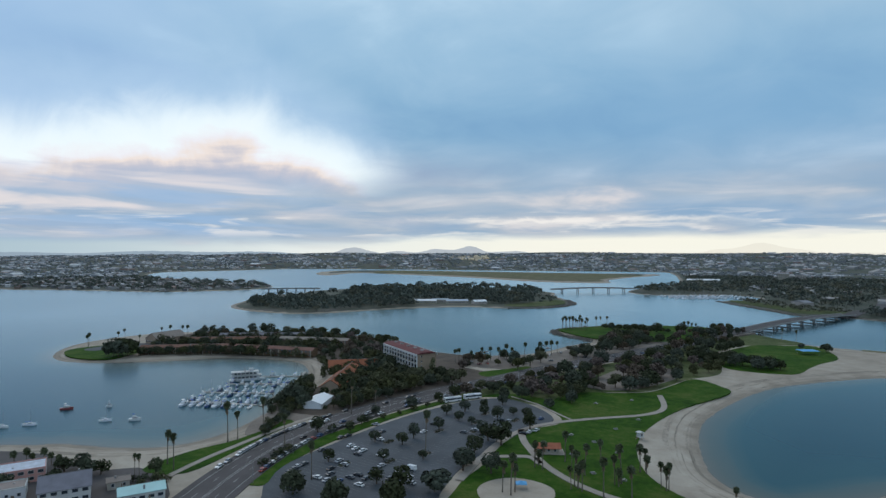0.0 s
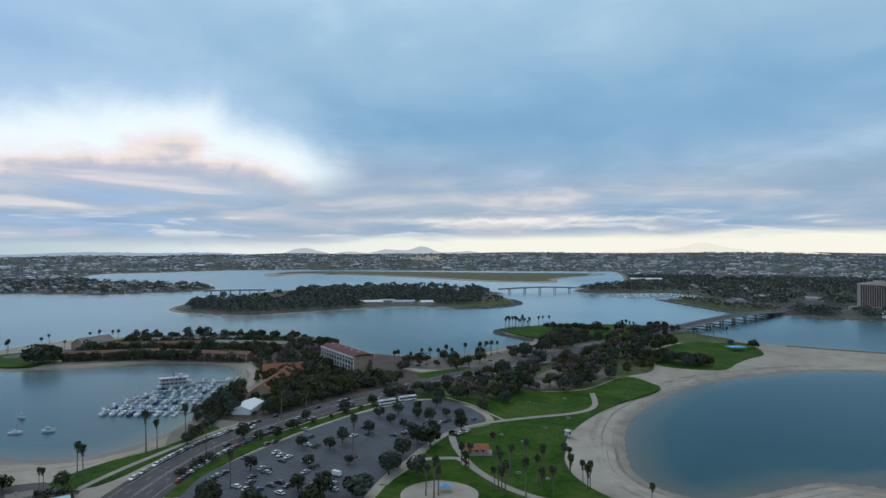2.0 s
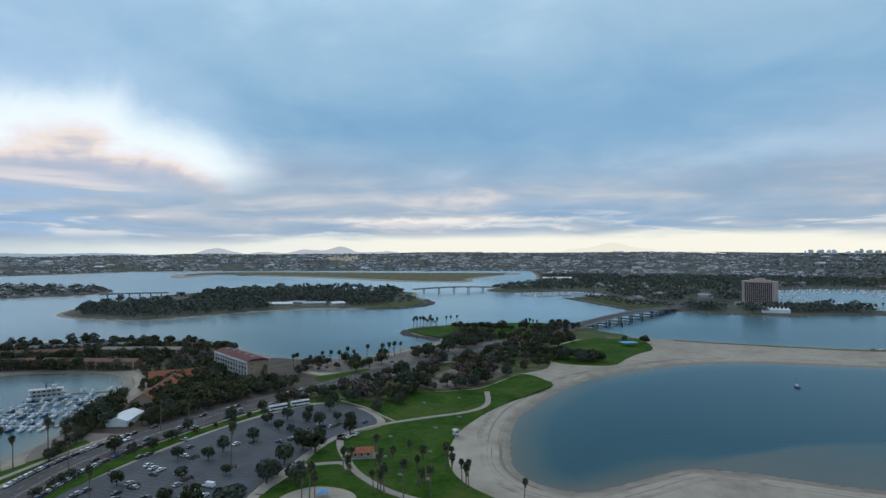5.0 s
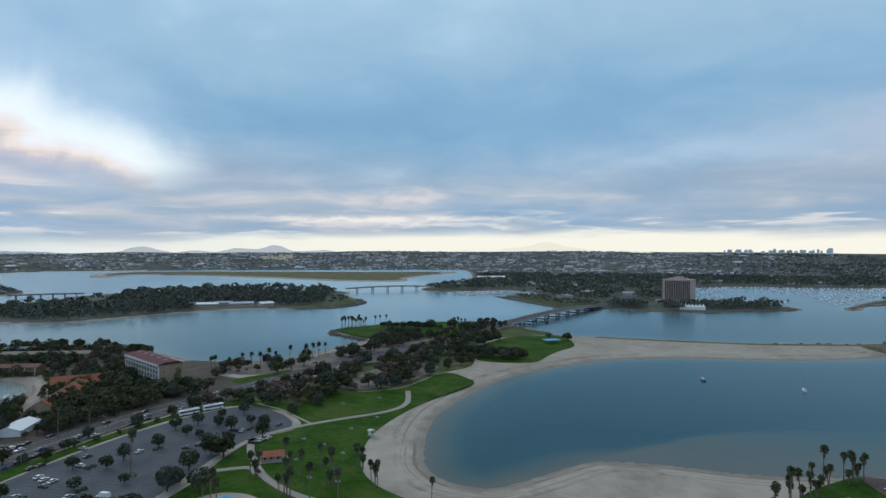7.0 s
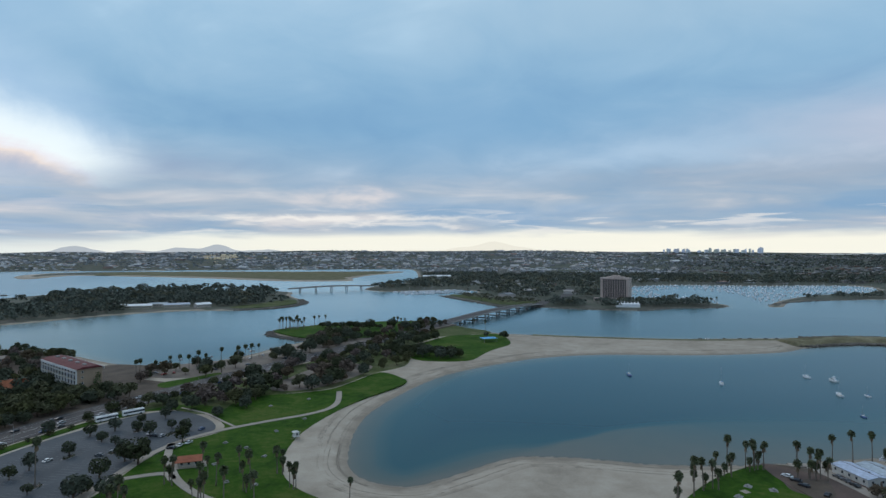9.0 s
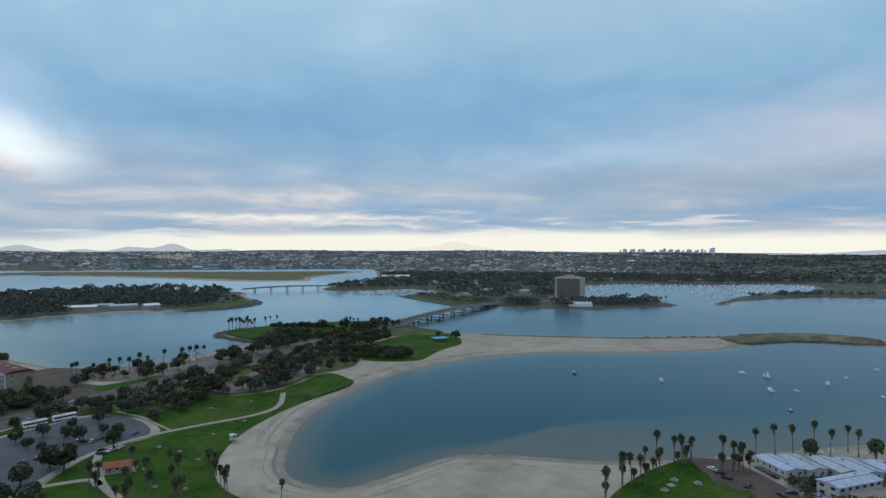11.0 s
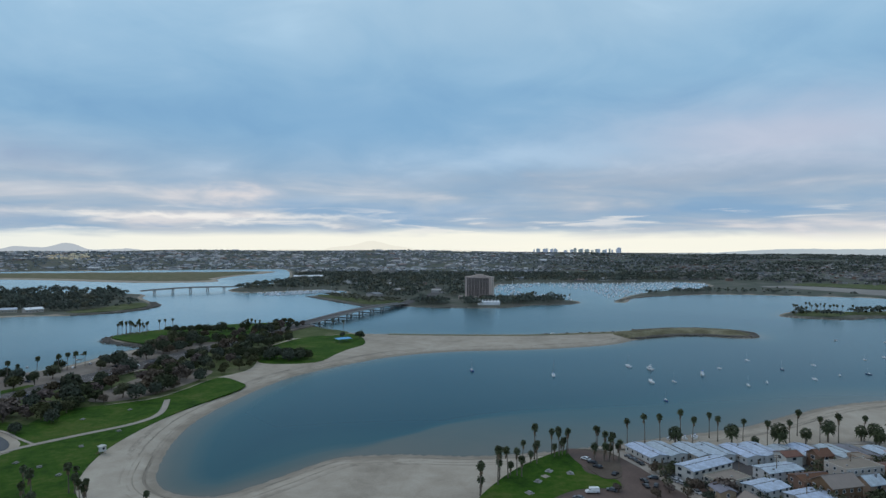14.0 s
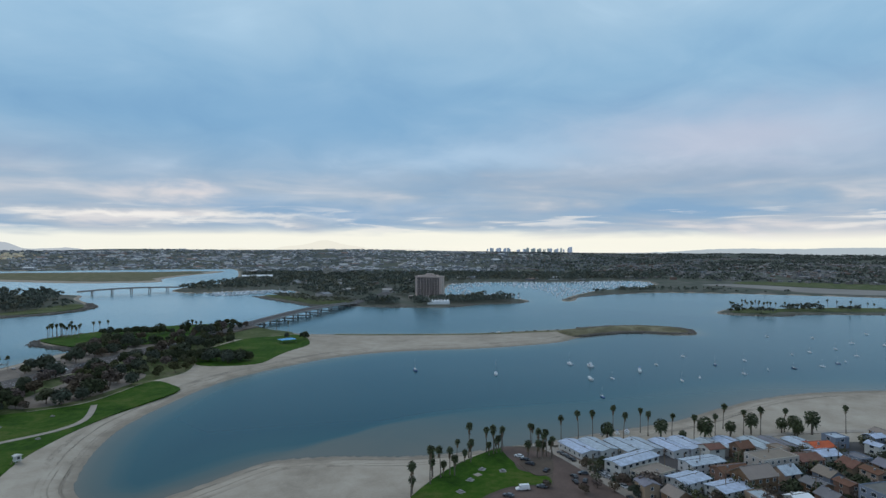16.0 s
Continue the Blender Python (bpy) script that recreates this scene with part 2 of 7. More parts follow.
def water_material():
    """Murky water, paler where it is shallow, with small waves on top that mirror the sky."""
    m = bpy.data.materials.new("water")
    m.use_nodes = True
    n = Nodes(m.node_tree)
    at = n.add("ShaderNodeNewGeometry").outputs["Position"]
    calm = n.step(n.noise(at, 0.005, 3.0, 0.5, 1.0), 0.25, 0.75)
    deep = n.math("MULTIPLY", n.add("ShaderNodeAttribute", attribute_name="depth").outputs["Fac"], 0.2, 0.0, True)
    deep = n.math("ADD", deep, n.math("MULTIPLY", n.math("SUBTRACT", n.noise(at, 0.03, 4.0, 0.6, 0.8), 0.5), 0.05))
    tint = n.ramp(deep, [(0.0, (0.122, 0.116, 0.096)), (0.05, (0.084, 0.100, 0.090)), (0.14, (0.042, 0.084, 0.090)), (0.32, (0.0145, 0.066, 0.083)), (1.0, (0.008, 0.052, 0.074))])
    clear = n.add("ShaderNodeBsdfDiffuse", {"Color": tint})
    # sky reflection is cut and blued by position over the northern bay, less eastwards
    east, north, _ = n.add("ShaderNodeSeparateXYZ", {0: at}).outputs
    mirror_cut = n.step(n.math("ADD", east, n.math("MULTIPLY", n.noise(at, 0.004, 3.0), 160.0)), 90.0, -240.0)
    # sky reflection is raised by position between the wooded island and the park
    mirror_gain = n.math("MULTIPLY", n.step(n.math("ADD", north, n.math("MULTIPLY", east, -0.35)), 470.0, 720.0), n.math("MULTIPLY", n.step(east, -70.0, 230.0), n.step(east, 620.0, 430.0)))
    sheen = n.mix(calm, (0.73, 0.87, 0.905, 1), (0.765, 0.895, 0.92, 1))
    sheen = n.mix(n.math("MULTIPLY", mirror_cut, 0.6), sheen, (0.56, 0.75, 0.92, 1))
    gloss = n.add("ShaderNodeBsdfGlossy", {"Color": sheen, "Roughness": n.math("SUBTRACT", n.math("ADD", 0.23, n.math("MULTIPLY", calm, 0.03)), n.math("MULTIPLY", mirror_gain, 0.04))})
    # waves keep the far water from turning into a full mirror
    fres = n.math("MINIMUM", n.math("ADD", n.add("ShaderNodeFresnel", {"IOR": 1.20}).outputs[0], n.math("MULTIPLY", mirror_gain, 0.26)), n.math("ADD", n.math("SUBTRACT", 0.74, n.math("MULTIPLY", mirror_cut, 0.22)), n.math("MULTIPLY", mirror_gain, 0.16)))
    mixed = n.add("ShaderNodeMixShader", {0: fres, 1: clear.outputs[0], 2: gloss.outputs[0]})
    n.add("ShaderNodeOutputMaterial", {"Surface": mixed.outputs[0]})
    return m


def grass_material(name, dark, mid, pale):
    m = bpy.data.materials.new(name)
    m.use_nodes = True
    n = Nodes(m.node_tree)
    at = n.add("ShaderNodeNewGeometry").outputs["Position"]
    a, b, c = n.noise(at, 0.035, 4.0, 0.6, 0.6), n.noise(at, 0.3, 4.0, 0.65), n.noise(at, 3.0, 2.0)
    t = n.math("ADD", n.math("MULTIPLY", a, 0.5), n.math("ADD", n.math("MULTIPLY", b, 0.35), n.math("MULTIPLY", c, 0.15)))
    col = n.ramp(t, [(0.38, dark), (0.49, mid), (0.60, pale)])
    bs = n.add("ShaderNodeBsdfPrincipled", {"Base Color": col, "Roughness": 0.95, "Specular IOR Level": 0.1})
    n.put(bs.inputs["Normal"], n.add("ShaderNodeBump", {"Height": n.math("ADD", b, c), "Strength": 0.5, "Distance": 0.15}).outputs[0])
    n.add("ShaderNodeOutputMaterial", {"Surface": bs.outputs[0]})
    return m


SAND, WATER = ground_material(), water_material()
GRASS = grass_material("lawn grass", (0.013, 0.038, 0.003), (0.029, 0.076, 0.005), (0.068, 0.094, 0.018))
DRY = grass_material("dry grass", (0.075, 0.075, 0.038), (0.12, 0.115, 0.06), (0.18, 0.16, 0.10))
MULCH = material("bare earth", (0.085, 0.065, 0.05), 0.95, 0.4, 0.08, 1.5, coord="World")
EARTH = material("pale trodden earth", (0.18, 0.15, 0.125), 0.95, 0.35, 0.05, 0.8, coord="World")
ASPHALT = material("asphalt", (0.072, 0.079, 0.088), 0.85, 0.28, 0.06, 1.2, coord="World")
ROADTOP = material("worn road asphalt", (0.072, 0.064, 0.063), 0.85, 0.25, 0.09, 1.5, coord="World")
BRICKTOP = material("reddish brown paving", (0.105, 0.072, 0.060), 0.9, 0.3, 0.08, 1.2, coord="World")
PAVING = material("pale concrete path", (0.30, 0.26, 0.22), 0.85, 0.18, 0.2, 2.0, coord="World")
CONCRETE = material("grey concrete", (0.28, 0.27, 0.26), 0.85, 0.25, 0.15, 2.0)
STAINED = material("stained wet concrete", (0.12, 0.115, 0.11), 0.9, 0.35, 0.3, 2.0)
ROCK = material("rock revetment", (0.13, 0.115, 0.10), 0.9, 0.45, 0.25, 2.0, bump=0.5, coord="World")
PAINT = material("white road paint", (0.36, 0.36, 0.35), 0.7, 0.2, 0.8, 6.0)
BARK = material("bark", (0.10, 0.075, 0.055), 0.95, 0.35, 1.5, 8.0)
PALMBARK = material("palm trunk", (0.15, 0.125, 0.10), 0.95, 0.3, 1.0, 6.0)
LEAF = material("dark leaves", (0.051, 0.059, 0.036), 0.85, 0.35, 0.8, 4.0, random_tint=0.25, island=0.4, spec=0.08)
LEAF_OLIVE = material("olive leaves", (0.072, 0.074, 0.037), 0.85, 0.35, 0.8, 4.0, random_tint=0.2, island=0.4, spec=0.08)
LEAF_RUST = material("bare russet twigs", (0.104, 0.080, 0.062), 0.9, 0.3, 0.8, 4.0, random_tint=0.2, island=0.4, spec=0.08)
FROND = material("palm fronds", (0.045, 0.055, 0.022), 0.7, 0.3, 0.9, 5.0, random_tint=0.2, island=0.3)
DEADFROND = material("dead palm fronds", (0.15, 0.11, 0.07), 0.9, 0.3, 0.9, 5.0)

# ---- shapes ----


def spline(pts, per=4, closed=True):
    """A smooth line through a few corner points."""
    p = [Vector((x, y)) for x, y in pts]
    k, out = len(p), []
    for i in range(k if closed else k - 1):
        a, b, c, d = (p[(i + j) % k] for j in (-1, 0, 1, 2)) if closed else (p[max(i - 1, 0)], p[i], p[i + 1], p[min(i + 2, k - 1)])
        for s in range(per):
            t = s / per
            out.append(0.5 * (2 * b + (c - a) * t + (2 * a - 5 * b + 4 * c - d) * t * t + (3 * b - a - 3 * c + d) * t ** 3))
    if not closed:
        out.append(p[-1])
    return [(v.x, v.y) for v in out]


def inside(px, py, ring):
    px, py = np.asarray(px, float), np.asarray(py, float)
    hit = np.zeros(px.shape, bool)
    for (x0, y0), (x1, y1) in zip(ring, ring[1:] + ring[:1]):
        if y0 != y1:
            hit ^= ((y0 > py) != (y1 > py)) & (px < (x1 - x0) * (py - y0) / (y1 - y0) + x0)
    return hit


def signed(px, py, ring):
    """Metres inside the ring (outside: minus)."""
    best = np.full(px.shape, 1e12)
    for (x0, y0), (x1, y1) in zip(ring, ring[1:] + ring[:1]):
        dx, dy = x1 - x0, y1 - y0
        t = np.clip(((px - x0) * dx + (py - y0) * dy) / (dx * dx + dy * dy + 1e-9), 0, 1)
        np.minimum(best, (px - x0 - t * dx) ** 2 + (py - y0 - t * dy) ** 2, out=best)
    return np.where(inside(px, py, ring), 1, -1) * np.sqrt(best)


def smooth(v, low, high):
    t = np.clip((v - low) / (high - low), 0, 1)
    return t * t * (3 - 2 * t)


def mesh_object(name, verts, faces, mats, parent=None, shade=False):
    me = bpy.data.meshes.new(name)
    me.from_pydata([tuple(v) for v in verts], [], [tuple(f) for f in faces])
    for m in mats if isinstance(mats, (list, tuple)) else [mats]:
        me.materials.append(m)
    if shade:
        me.polygons.foreach_set("use_smooth", [True] * len(me.polygons))
    ob = new(name, me)
    ob.parent = parent
    return ob


def part(name, bm, mat, parent=None, label="", shade=False):
    """Links a bmesh as one mesh object under a thing or a part."""
    me = bpy.data.meshes.new(name)
    bmesh.ops.recalc_face_normals(bm, faces=bm.faces)
    bm.to_mesh(me)
    bm.free()
    for m in mat if isinstance(mat, (list, tuple)) else [mat]:
        me.materials.append(m)
    if shade:
        me.polygons.foreach_set("use_smooth", [True] * len(me.polygons))
    ob = new(name, me)
    ob.parent = parent
    return tagged(ob, label)


def thing(name, label, category, m=None, group="", kind=""):
    ob = new(name)
    ob.empty_display_size = 0.5
    if m is not None:
        ob.matrix_basis = m
    return tagged(ob, label, category, group, kind)


def box(bm, x0, y0, z0, x1, y1, z1, m=None, bevel=0.0):
    """Adds a block, with edges rounded where bevel is given."""
    c = Matrix.Translation(((x0 + x1) / 2, (y0 + y1) / 2, (z0 + z1) / 2)) @ Matrix.Diagonal((x1 - x0, y1 - y0, z1 - z0, 1))
    got = bmesh.ops.create_cube(bm, size=1.0, matrix=(m @ c) if m is not None else c)
    if bevel:
        edges = list({e for v in got["verts"] for e in v.link_edges})
        bmesh.ops.bevel(bm, geom=edges, offset=bevel, segments=1, affect="EDGES")
    return bm


def tube(bm, points, radii, sides=6, cap=True):
    """Adds a round bar through the points."""
    rings = []
    for i, (p, r) in enumerate(zip(points, radii)):
        p = Vector(p)
        way = (Vector(points[min(i + 1, len(points) - 1)]) - Vector(points[max(i - 1, 0)])).normalized()
        q = way.to_track_quat("Z", "Y")
        rings.append([bm.verts.new(p + q @ Vector((r * math.cos(a), r * math.sin(a), 0))) for a in (2 * math.pi * k / sides for k in range(sides))])
    for a, b in zip(rings, rings[1:]):
        for k in range(sides):
            bm.faces.new((a[k], a[(k + 1) % sides], b[(k + 1) % sides], b[k]))
    if cap:
        bm.faces.new(rings[0][::-1])
        bm.faces.new(rings[-1])
    return bm


PARKDRY = grass_material("half-dry grass", (0.045, 0.060, 0.022), (0.075, 0.095, 0.035), (0.13, 0.13, 0.07))

RIVERSAND = material("pale river sand", (0.215, 0.200, 0.182), 0.95, 0.2, 0.01, 0.1, coord="World")

# ---- land and water ----
GLORIETTA_SHORE = [(-222, 302), (-195, 303), (-163, 297), (-144, 298), (-130, 305), (-117, 324), (-110, 350), (-106, 385), (-107, 425), (-107, 456), (-112, 490), (-127, 522), (-150, 537), (-198, 545), (-231, 536), (-262, 527), (-294, 521), (-325, 524)]
NORTH_SHORE = [(-346, 534), (-364, 555), (-378, 588), (-383, 622), (-374, 660), (-349, 697), (-325, 712), (-261, 722), (-192, 720), (-121, 700), (-65, 655), (-8, 575), (24, 560), (60, 560), (94, 578), (131, 620), (160, 646), (150, 668), (132, 705), (134, 732), (160, 755), (231, 778), (320, 765), (350, 735), (362, 690), (368, 655), (380, 622)]
SPIT_SHORE = [(400, 600), (434, 577), (506, 526), (551, 498), (600, 480), (667, 456), (715, 447), (748, 430), (768, 405), (775, 375), (764, 352), (740, 340), (718, 352), (705, 378), (680, 397), (620, 406), (575, 398), (530, 405), (480, 420), (425, 447)]
COVE_SHORE = [(385, 460), (340, 463), (294, 452), (263, 441), (231, 425), (196, 396), (163, 361), (145, 337), (131, 308), (122, 282), (117, 259), (122, 240), (136, 229), (156, 233), (177, 240), (193, 243), (206, 239), (223, 229), (238, 217), (251, 208), (265, 201), (284, 194), (306, 187), (330, 181), (367, 172), (408, 163), (475, 160), (530, 148), (568, 128), (600, 105)]
FAR_SIDE = [(700, 0), (1000, -250), (1600, -500), (4600, -900), (4600, -4600), (-4600, -4600), (-4600, 1460), (-1400, 1400), (-720, 680), (-330, 320)]
MISSION = spline(GLORIETTA_SHORE + NORTH_SHORE + SPIT_SHORE + COVE_SHORE + FAR_SIDE)
ISLE = spline([(-372, 1040), (-322, 975), (-246, 930), (-196, 934), (-132, 973), (-61, 1017), (35, 1042), (110, 1016), (168, 1022), (214, 1059), (236, 1103), (241, 1180), (238, 1300), (252, 1400), (165, 1500), (24, 1590), (-200, 1560), (-310, 1450), (-330, 1370), (-379, 1288), (-385, 1137)])
FIESTA = spline([(-469, 2337), (-380, 2590), (-191, 2440), (12, 2252), (130, 2109), (291, 1880), (448, 1805), (506, 1826), (545, 1990), (693, 2203), (787, 2295), (870, 2480), (527, 2605), (223, 2740), (-375, 2940), (-560, 2700)])
ISLET = spline([(1000, 448), (1070, 456), (1130, 410), (1224, 363), (1290, 290), (1400, 180), (1330, 140), (1155, 278), (1107, 323), (1060, 355), (1025, 356), (989, 390), (976, 429)])
CROWN_SHORE = [(-4600, 1490), (-1400, 1500), (-1086, 1478), (-943, 1471), (-780, 1428), (-662, 1405), (-584, 1436), (-502, 1471), (-465, 1550), (-470, 1626), (-579, 1796), (-881, 1943), (-1120, 2238), (-1250, 2650), (-1100, 2820), (-888, 3080), (-700, 3150), (-241, 3055), (317, 2917), (900, 2740)]
QUIVIRA_SHORE = [(980, 2600), (690, 1760), (525, 1575), (436, 1428), (445, 1342), (500, 1310), (640, 1300), (640, 1210), (535, 1160), (530, 1090), (534, 980), (533, 912), (585, 874), (634, 812), (712, 758), (786, 765), (853, 742), (894, 752), (915, 790), (900, 860), (845, 925), (960, 1090), (1086, 1230), (1153, 1255), (1241, 1240), (1313, 1200), (1365, 1150), (1436, 1112), (1532, 1090), (1607, 1050), (1625, 985), (1540, 905), (1424, 862), (1339, 864), (1217, 848), (1085, 800), (990, 748), (954, 722), (968, 708), (1058, 765), (1134, 771), (1189, 757), (1275, 735), (1350, 666), (1410, 582), (1470, 485), (1540, 340), (1620, 100), (4600, -700), (4600, 4600), (-4600, 4600)]
MAINLAND = spline(CROWN_SHORE + QUIVIRA_SHORE)
SHOAL = spline([(112, 246), (127, 234), (149, 237), (171, 238), (190, 244), (207, 250), (226, 256), (246, 259), (268, 264), (312, 262), (364, 252), (450, 232), (560, 190), (650, 110), (660, 70), (560, 60), (400, 120), (300, 150), (150, 190), (108, 225)])


def axis(lo, hi, dense_lo, dense_hi, step, grow):
    out = list(np.arange(dense_lo, dense_hi + step, step))
    s, v = step, out[-1]
    while v < hi:
        s *= grow
        v += s
        out.append(min(v, hi))
    s, v = step, out[0]
    while v > lo:
        s *= grow
        v -= s
        out.insert(0, max(v, lo))
    return np.array(out)


def land_height(px, py):
    """Height of the ground, and how far it is overgrown (0 to 1)."""
    sd = np.full(px.shape, -1e6)
    cover = np.zeros(px.shape)
    for ring, scrub in ((MISSION, 0), (ISLE, 10), (FIESTA, 60), (ISLET, 6), (MAINLAND, 8)):
        d = signed(px, py, ring)
        sd = np.maximum(sd, d)
        if scrub:
            cover = np.maximum(cover, smooth(d, scrub * 0.4, scrub * 1.3))
    beach = 2.0 * smooth(sd, -2, 23) - 0.013
    deep = -0.04 - 0.04 * np.clip(-sd, 0, 12) - 0.12 * np.clip(-sd - 12, 0, 50)
    shoal = signed(px, py, SHOAL)
    out = smooth(px, 250, 430)
    flat = -0.05 - (0.005 + 0.015 * out) * np.clip(-sd, 0, 90)
    deep = deep + (flat - deep) * smooth(shoal, -5 - 34 * out, 5 + 24 * out)
    h = np.where(sd > 0, beach, deep)
    # rising mesas behind the bay
    r, az = np.hypot(px, py), np.degrees(np.arctan2(px, py))
    start = 2950 - 900 * smooth(az, 34, 58)
    rise = np.clip((r - start) / (4550 - start), 0, 1.0)
    wave = np.sin(px / 310.0 + 1.3) * np.sin(py / 270.0 + 0.4) + 0.6 * np.sin(px / 131.0 + py / 173.0)
    tall = np.interp(az, [-40, -30, -14, 0, 34, 46, 58, 80], [60, 62, 70, 77, 77, 62, 54, 52])
    hill = tall * rise ** 0.9 + 4.5 * wave * smooth(rise, 0.05, 0.5)
    back = (py > 300) | (px > 1200)
    h = np.where(back & (sd > 0), h + hill * smooth(sd, 30, 200), h)
    return h, cover


def build_ground():
    xs = axis(-4550, 4550, -400, 620, 3.0, 1.035)
    ys = axis(-4550, 4600, 95, 700, 3.0, 1.035)
    gx, gy = np.meshgrid(xs, ys)
    h, cover = land_height(gx.ravel(), gy.ravel())
    v = np.c_[gx.ravel(), gy.ravel(), h]
    nx, ny = len(xs), len(ys)
    i = (np.arange(ny - 1)[:, None] * nx + np.arange(nx - 1)[None, :]).ravel()
    f = np.c_[i, i + 1, i + nx + 1, i + nx]
    me = bpy.data.meshes.new("ground")
    me.from_pydata(v, [], f.tolist())
    me.materials.append(SAND)
    me.polygons.foreach_set("use_smooth", [True] * len(me.polygons))
    at = me.attributes.new("cover", "FLOAT", "POINT")
    at.data.foreach_set("value", cover.astype(np.float32))
    wet = h.reshape(ny, nx)
    low = np.minimum(np.minimum(wet[:-1, :-1], wet[1:, :-1]), np.minimum(wet[:-1, 1:], wet[1:, 1:])).ravel() < 0.5
    sheet = bpy.data.meshes.new("water")
    sheet.from_pydata(np.c_[v[:, :2], np.zeros(len(v))], [], f[low].tolist())
    sheet.materials.append(WATER)
    sheet.attributes.new("depth", "FLOAT", "POINT").data.foreach_set("value", np.clip(-h, -0.5, 6).astype(np.float32))
    tagged(new("water", sheet), "calm blue-grey bay water with faint ripples", "water", kind="structure")
    return tagged(new("ground", me), "pale sandy beaches and scrubby land round a calm bay", "ground", kind="structure")


build_ground()


def slab(name, pts, top, mat, label, category, per=4, skirt=0.7, smoothed=True):
    """A sheet of ground cover with its own edge, laid on the land."""
    ring = spline(pts, per) if smoothed else list(pts)
    bm = bmesh.new()
    a = [bm.verts.new((x, y, top)) for x, y in ring]
    b = [bm.verts.new((x, y, top - skirt)) for x, y in ring]
    bm.faces.new(a)
    for i in range(len(ring)):
        j = (i + 1) % len(ring)
        bm.faces.new((a[i], b[i], b[j], a[j]))
    bmesh.ops.triangulate(bm, faces=[f for f in bm.faces if len(f.verts) > 4])
    return tagged(part(name, bm, mat), label, category, kind="structure")


def strip(name, pts, width, top, mat, label, category, per=5, skirt=0.7):
    """A road or path along a line; returns its object and the smoothed line."""
    line = spline(pts, per, closed=False)
    left, right = [], []
    for i, (x, y) in enumerate(line):
        x0, y0 = line[max(i - 1, 0)]
        x1, y1 = line[min(i + 1, len(line) - 1)]
        d = math.hypot(x1 - x0, y1 - y0)
        nx, ny = -(y1 - y0) / d * width / 2, (x1 - x0) / d * width / 2
        left.append((x + nx, y + ny))
        right.append((x - nx, y - ny))
    bm = bmesh.new()
    rows = [[bm.verts.new((*p, z)) for p, z in ((l, top - skirt), (l, top), (r, top), (r, top - skirt))] for l, r in zip(left, right)]
    for a, b in zip(rows, rows[1:]):
        for k in range(3):
            bm.faces.new((a[k], a[k + 1], b[k + 1], b[k]))
    return tagged(part(name, bm, mat), label, category, kind="structure"), line


LOT = [(-74, 262), (-54, 300), (-27, 341), (0, 370), (22, 386), (40, 388), (56, 368), (62, 340), (45, 322), (26, 296), (8, 266), (-2, 236), (-8, 205), (-60, 205), (-72, 235)]
PARK = [(18, 270), (30, 300), (46, 322), (66, 336), (66, 372), (84, 404), (118, 405), (140, 408), (160, 425), (187, 449), (196, 425), (192, 404), (146, 366), (114, 329), (97, 300), (88, 268), (90, 242), (104, 214), (110, 190), (0, 190), (4, 240)]
slab("lawn", PARK, 2.12, GRASS, "bright green mown park lawn beside the beach", "lawn")
slab("parking_lot", LOT, 2.20, ASPHALT, "dark grey asphalt parking lot with planted islands", "parking lot")
slab("lawn", [(-84, 250), (-78, 276), (-66, 304), (-54, 322), (-30, 354), (0, 385), (20, 396), (22, 390), (-2, 374), (-30, 342), (-56, 302), (-72, 266), (-74, 245)], 2.26, GRASS, "narrow green lawn between the road and the parking lot", "lawn")
slab("lawn", [(28, 474), (50, 486), (70, 497), (66, 464), (46, 456), (30, 458)], 2.14, GRASS, "small green lawn beside the road", "lawn")
slab("lawn", [(256, 560), (309, 606), (345, 607), (372, 600), (353, 537), (320, 510), (300, 492), (270, 466), (232, 486), (238, 525)], 2.16, GRASS, "green lawn near the end of the sand spit", "lawn")
slab("lawn", [(140, 712), (142, 735), (166, 749), (231, 771), (316, 758), (338, 722), (290, 668), (255, 640), (215, 632), (166, 655)], 2.13, GRASS, "green lawn on a point behind a rock shore", "lawn")
slab("lawn", [(-362, 570), (-354, 596), (-322, 614), (-290, 594), (-294, 532), (-334, 536)], 2.13, GRASS, "green lawn at the tip of a low peninsula", "lawn")
slab("parking_lot", [(-350, 580), (-338, 604), (-312, 618), (-292, 608), (-312, 592), (-334, 572)], 2.2, ASPHALT, "small asphalt lot at the tip of a peninsula", "parking lot")
slab("lawn", [(-133, 262), (-122, 286), (-108, 301), (-96, 322), (-90, 340), (-84, 332), (-92, 312), (-99, 290), (-112, 258)], 2.15, GRASS, "narrow green lawn between the beach and the road", "lawn")
slab("lawn", [(216, 163), (246, 179), (272, 186), (291, 186), (288, 176), (280, 169), (275, 161), (277, 154), (279, 147), (273, 141), (266, 146), (256, 150), (240, 148), (226, 140), (210, 146)], 2.15, GRASS, "green beach lawn with picnic pads", "lawn")
slab("planting_ground", [(-110, 370), (-84, 352), (-60, 352), (-20, 396), (12, 428), (40, 462), (10, 500), (-30, 560), (-60, 640), (-121, 690), (-200, 706), (-280, 708), (-305, 640), (-288, 558), (-230, 560), (-160, 552), (-112, 536), (-96, 506), (-86, 470), (-90, 420)], 2.06, MULCH, "dark mulch and shrubs round the hotel grounds", "planting ground")
slab("planting_ground", [(66, 372), (40, 392), (60, 430), (100, 480), (150, 520), (220, 600), (300, 690), (345, 700), (300, 610), (250, 560), (238, 520), (215, 468), (180, 446), (140, 410), (100, 404)], 2.07, PARKDRY, "half-dry grass under park trees", "planting ground")
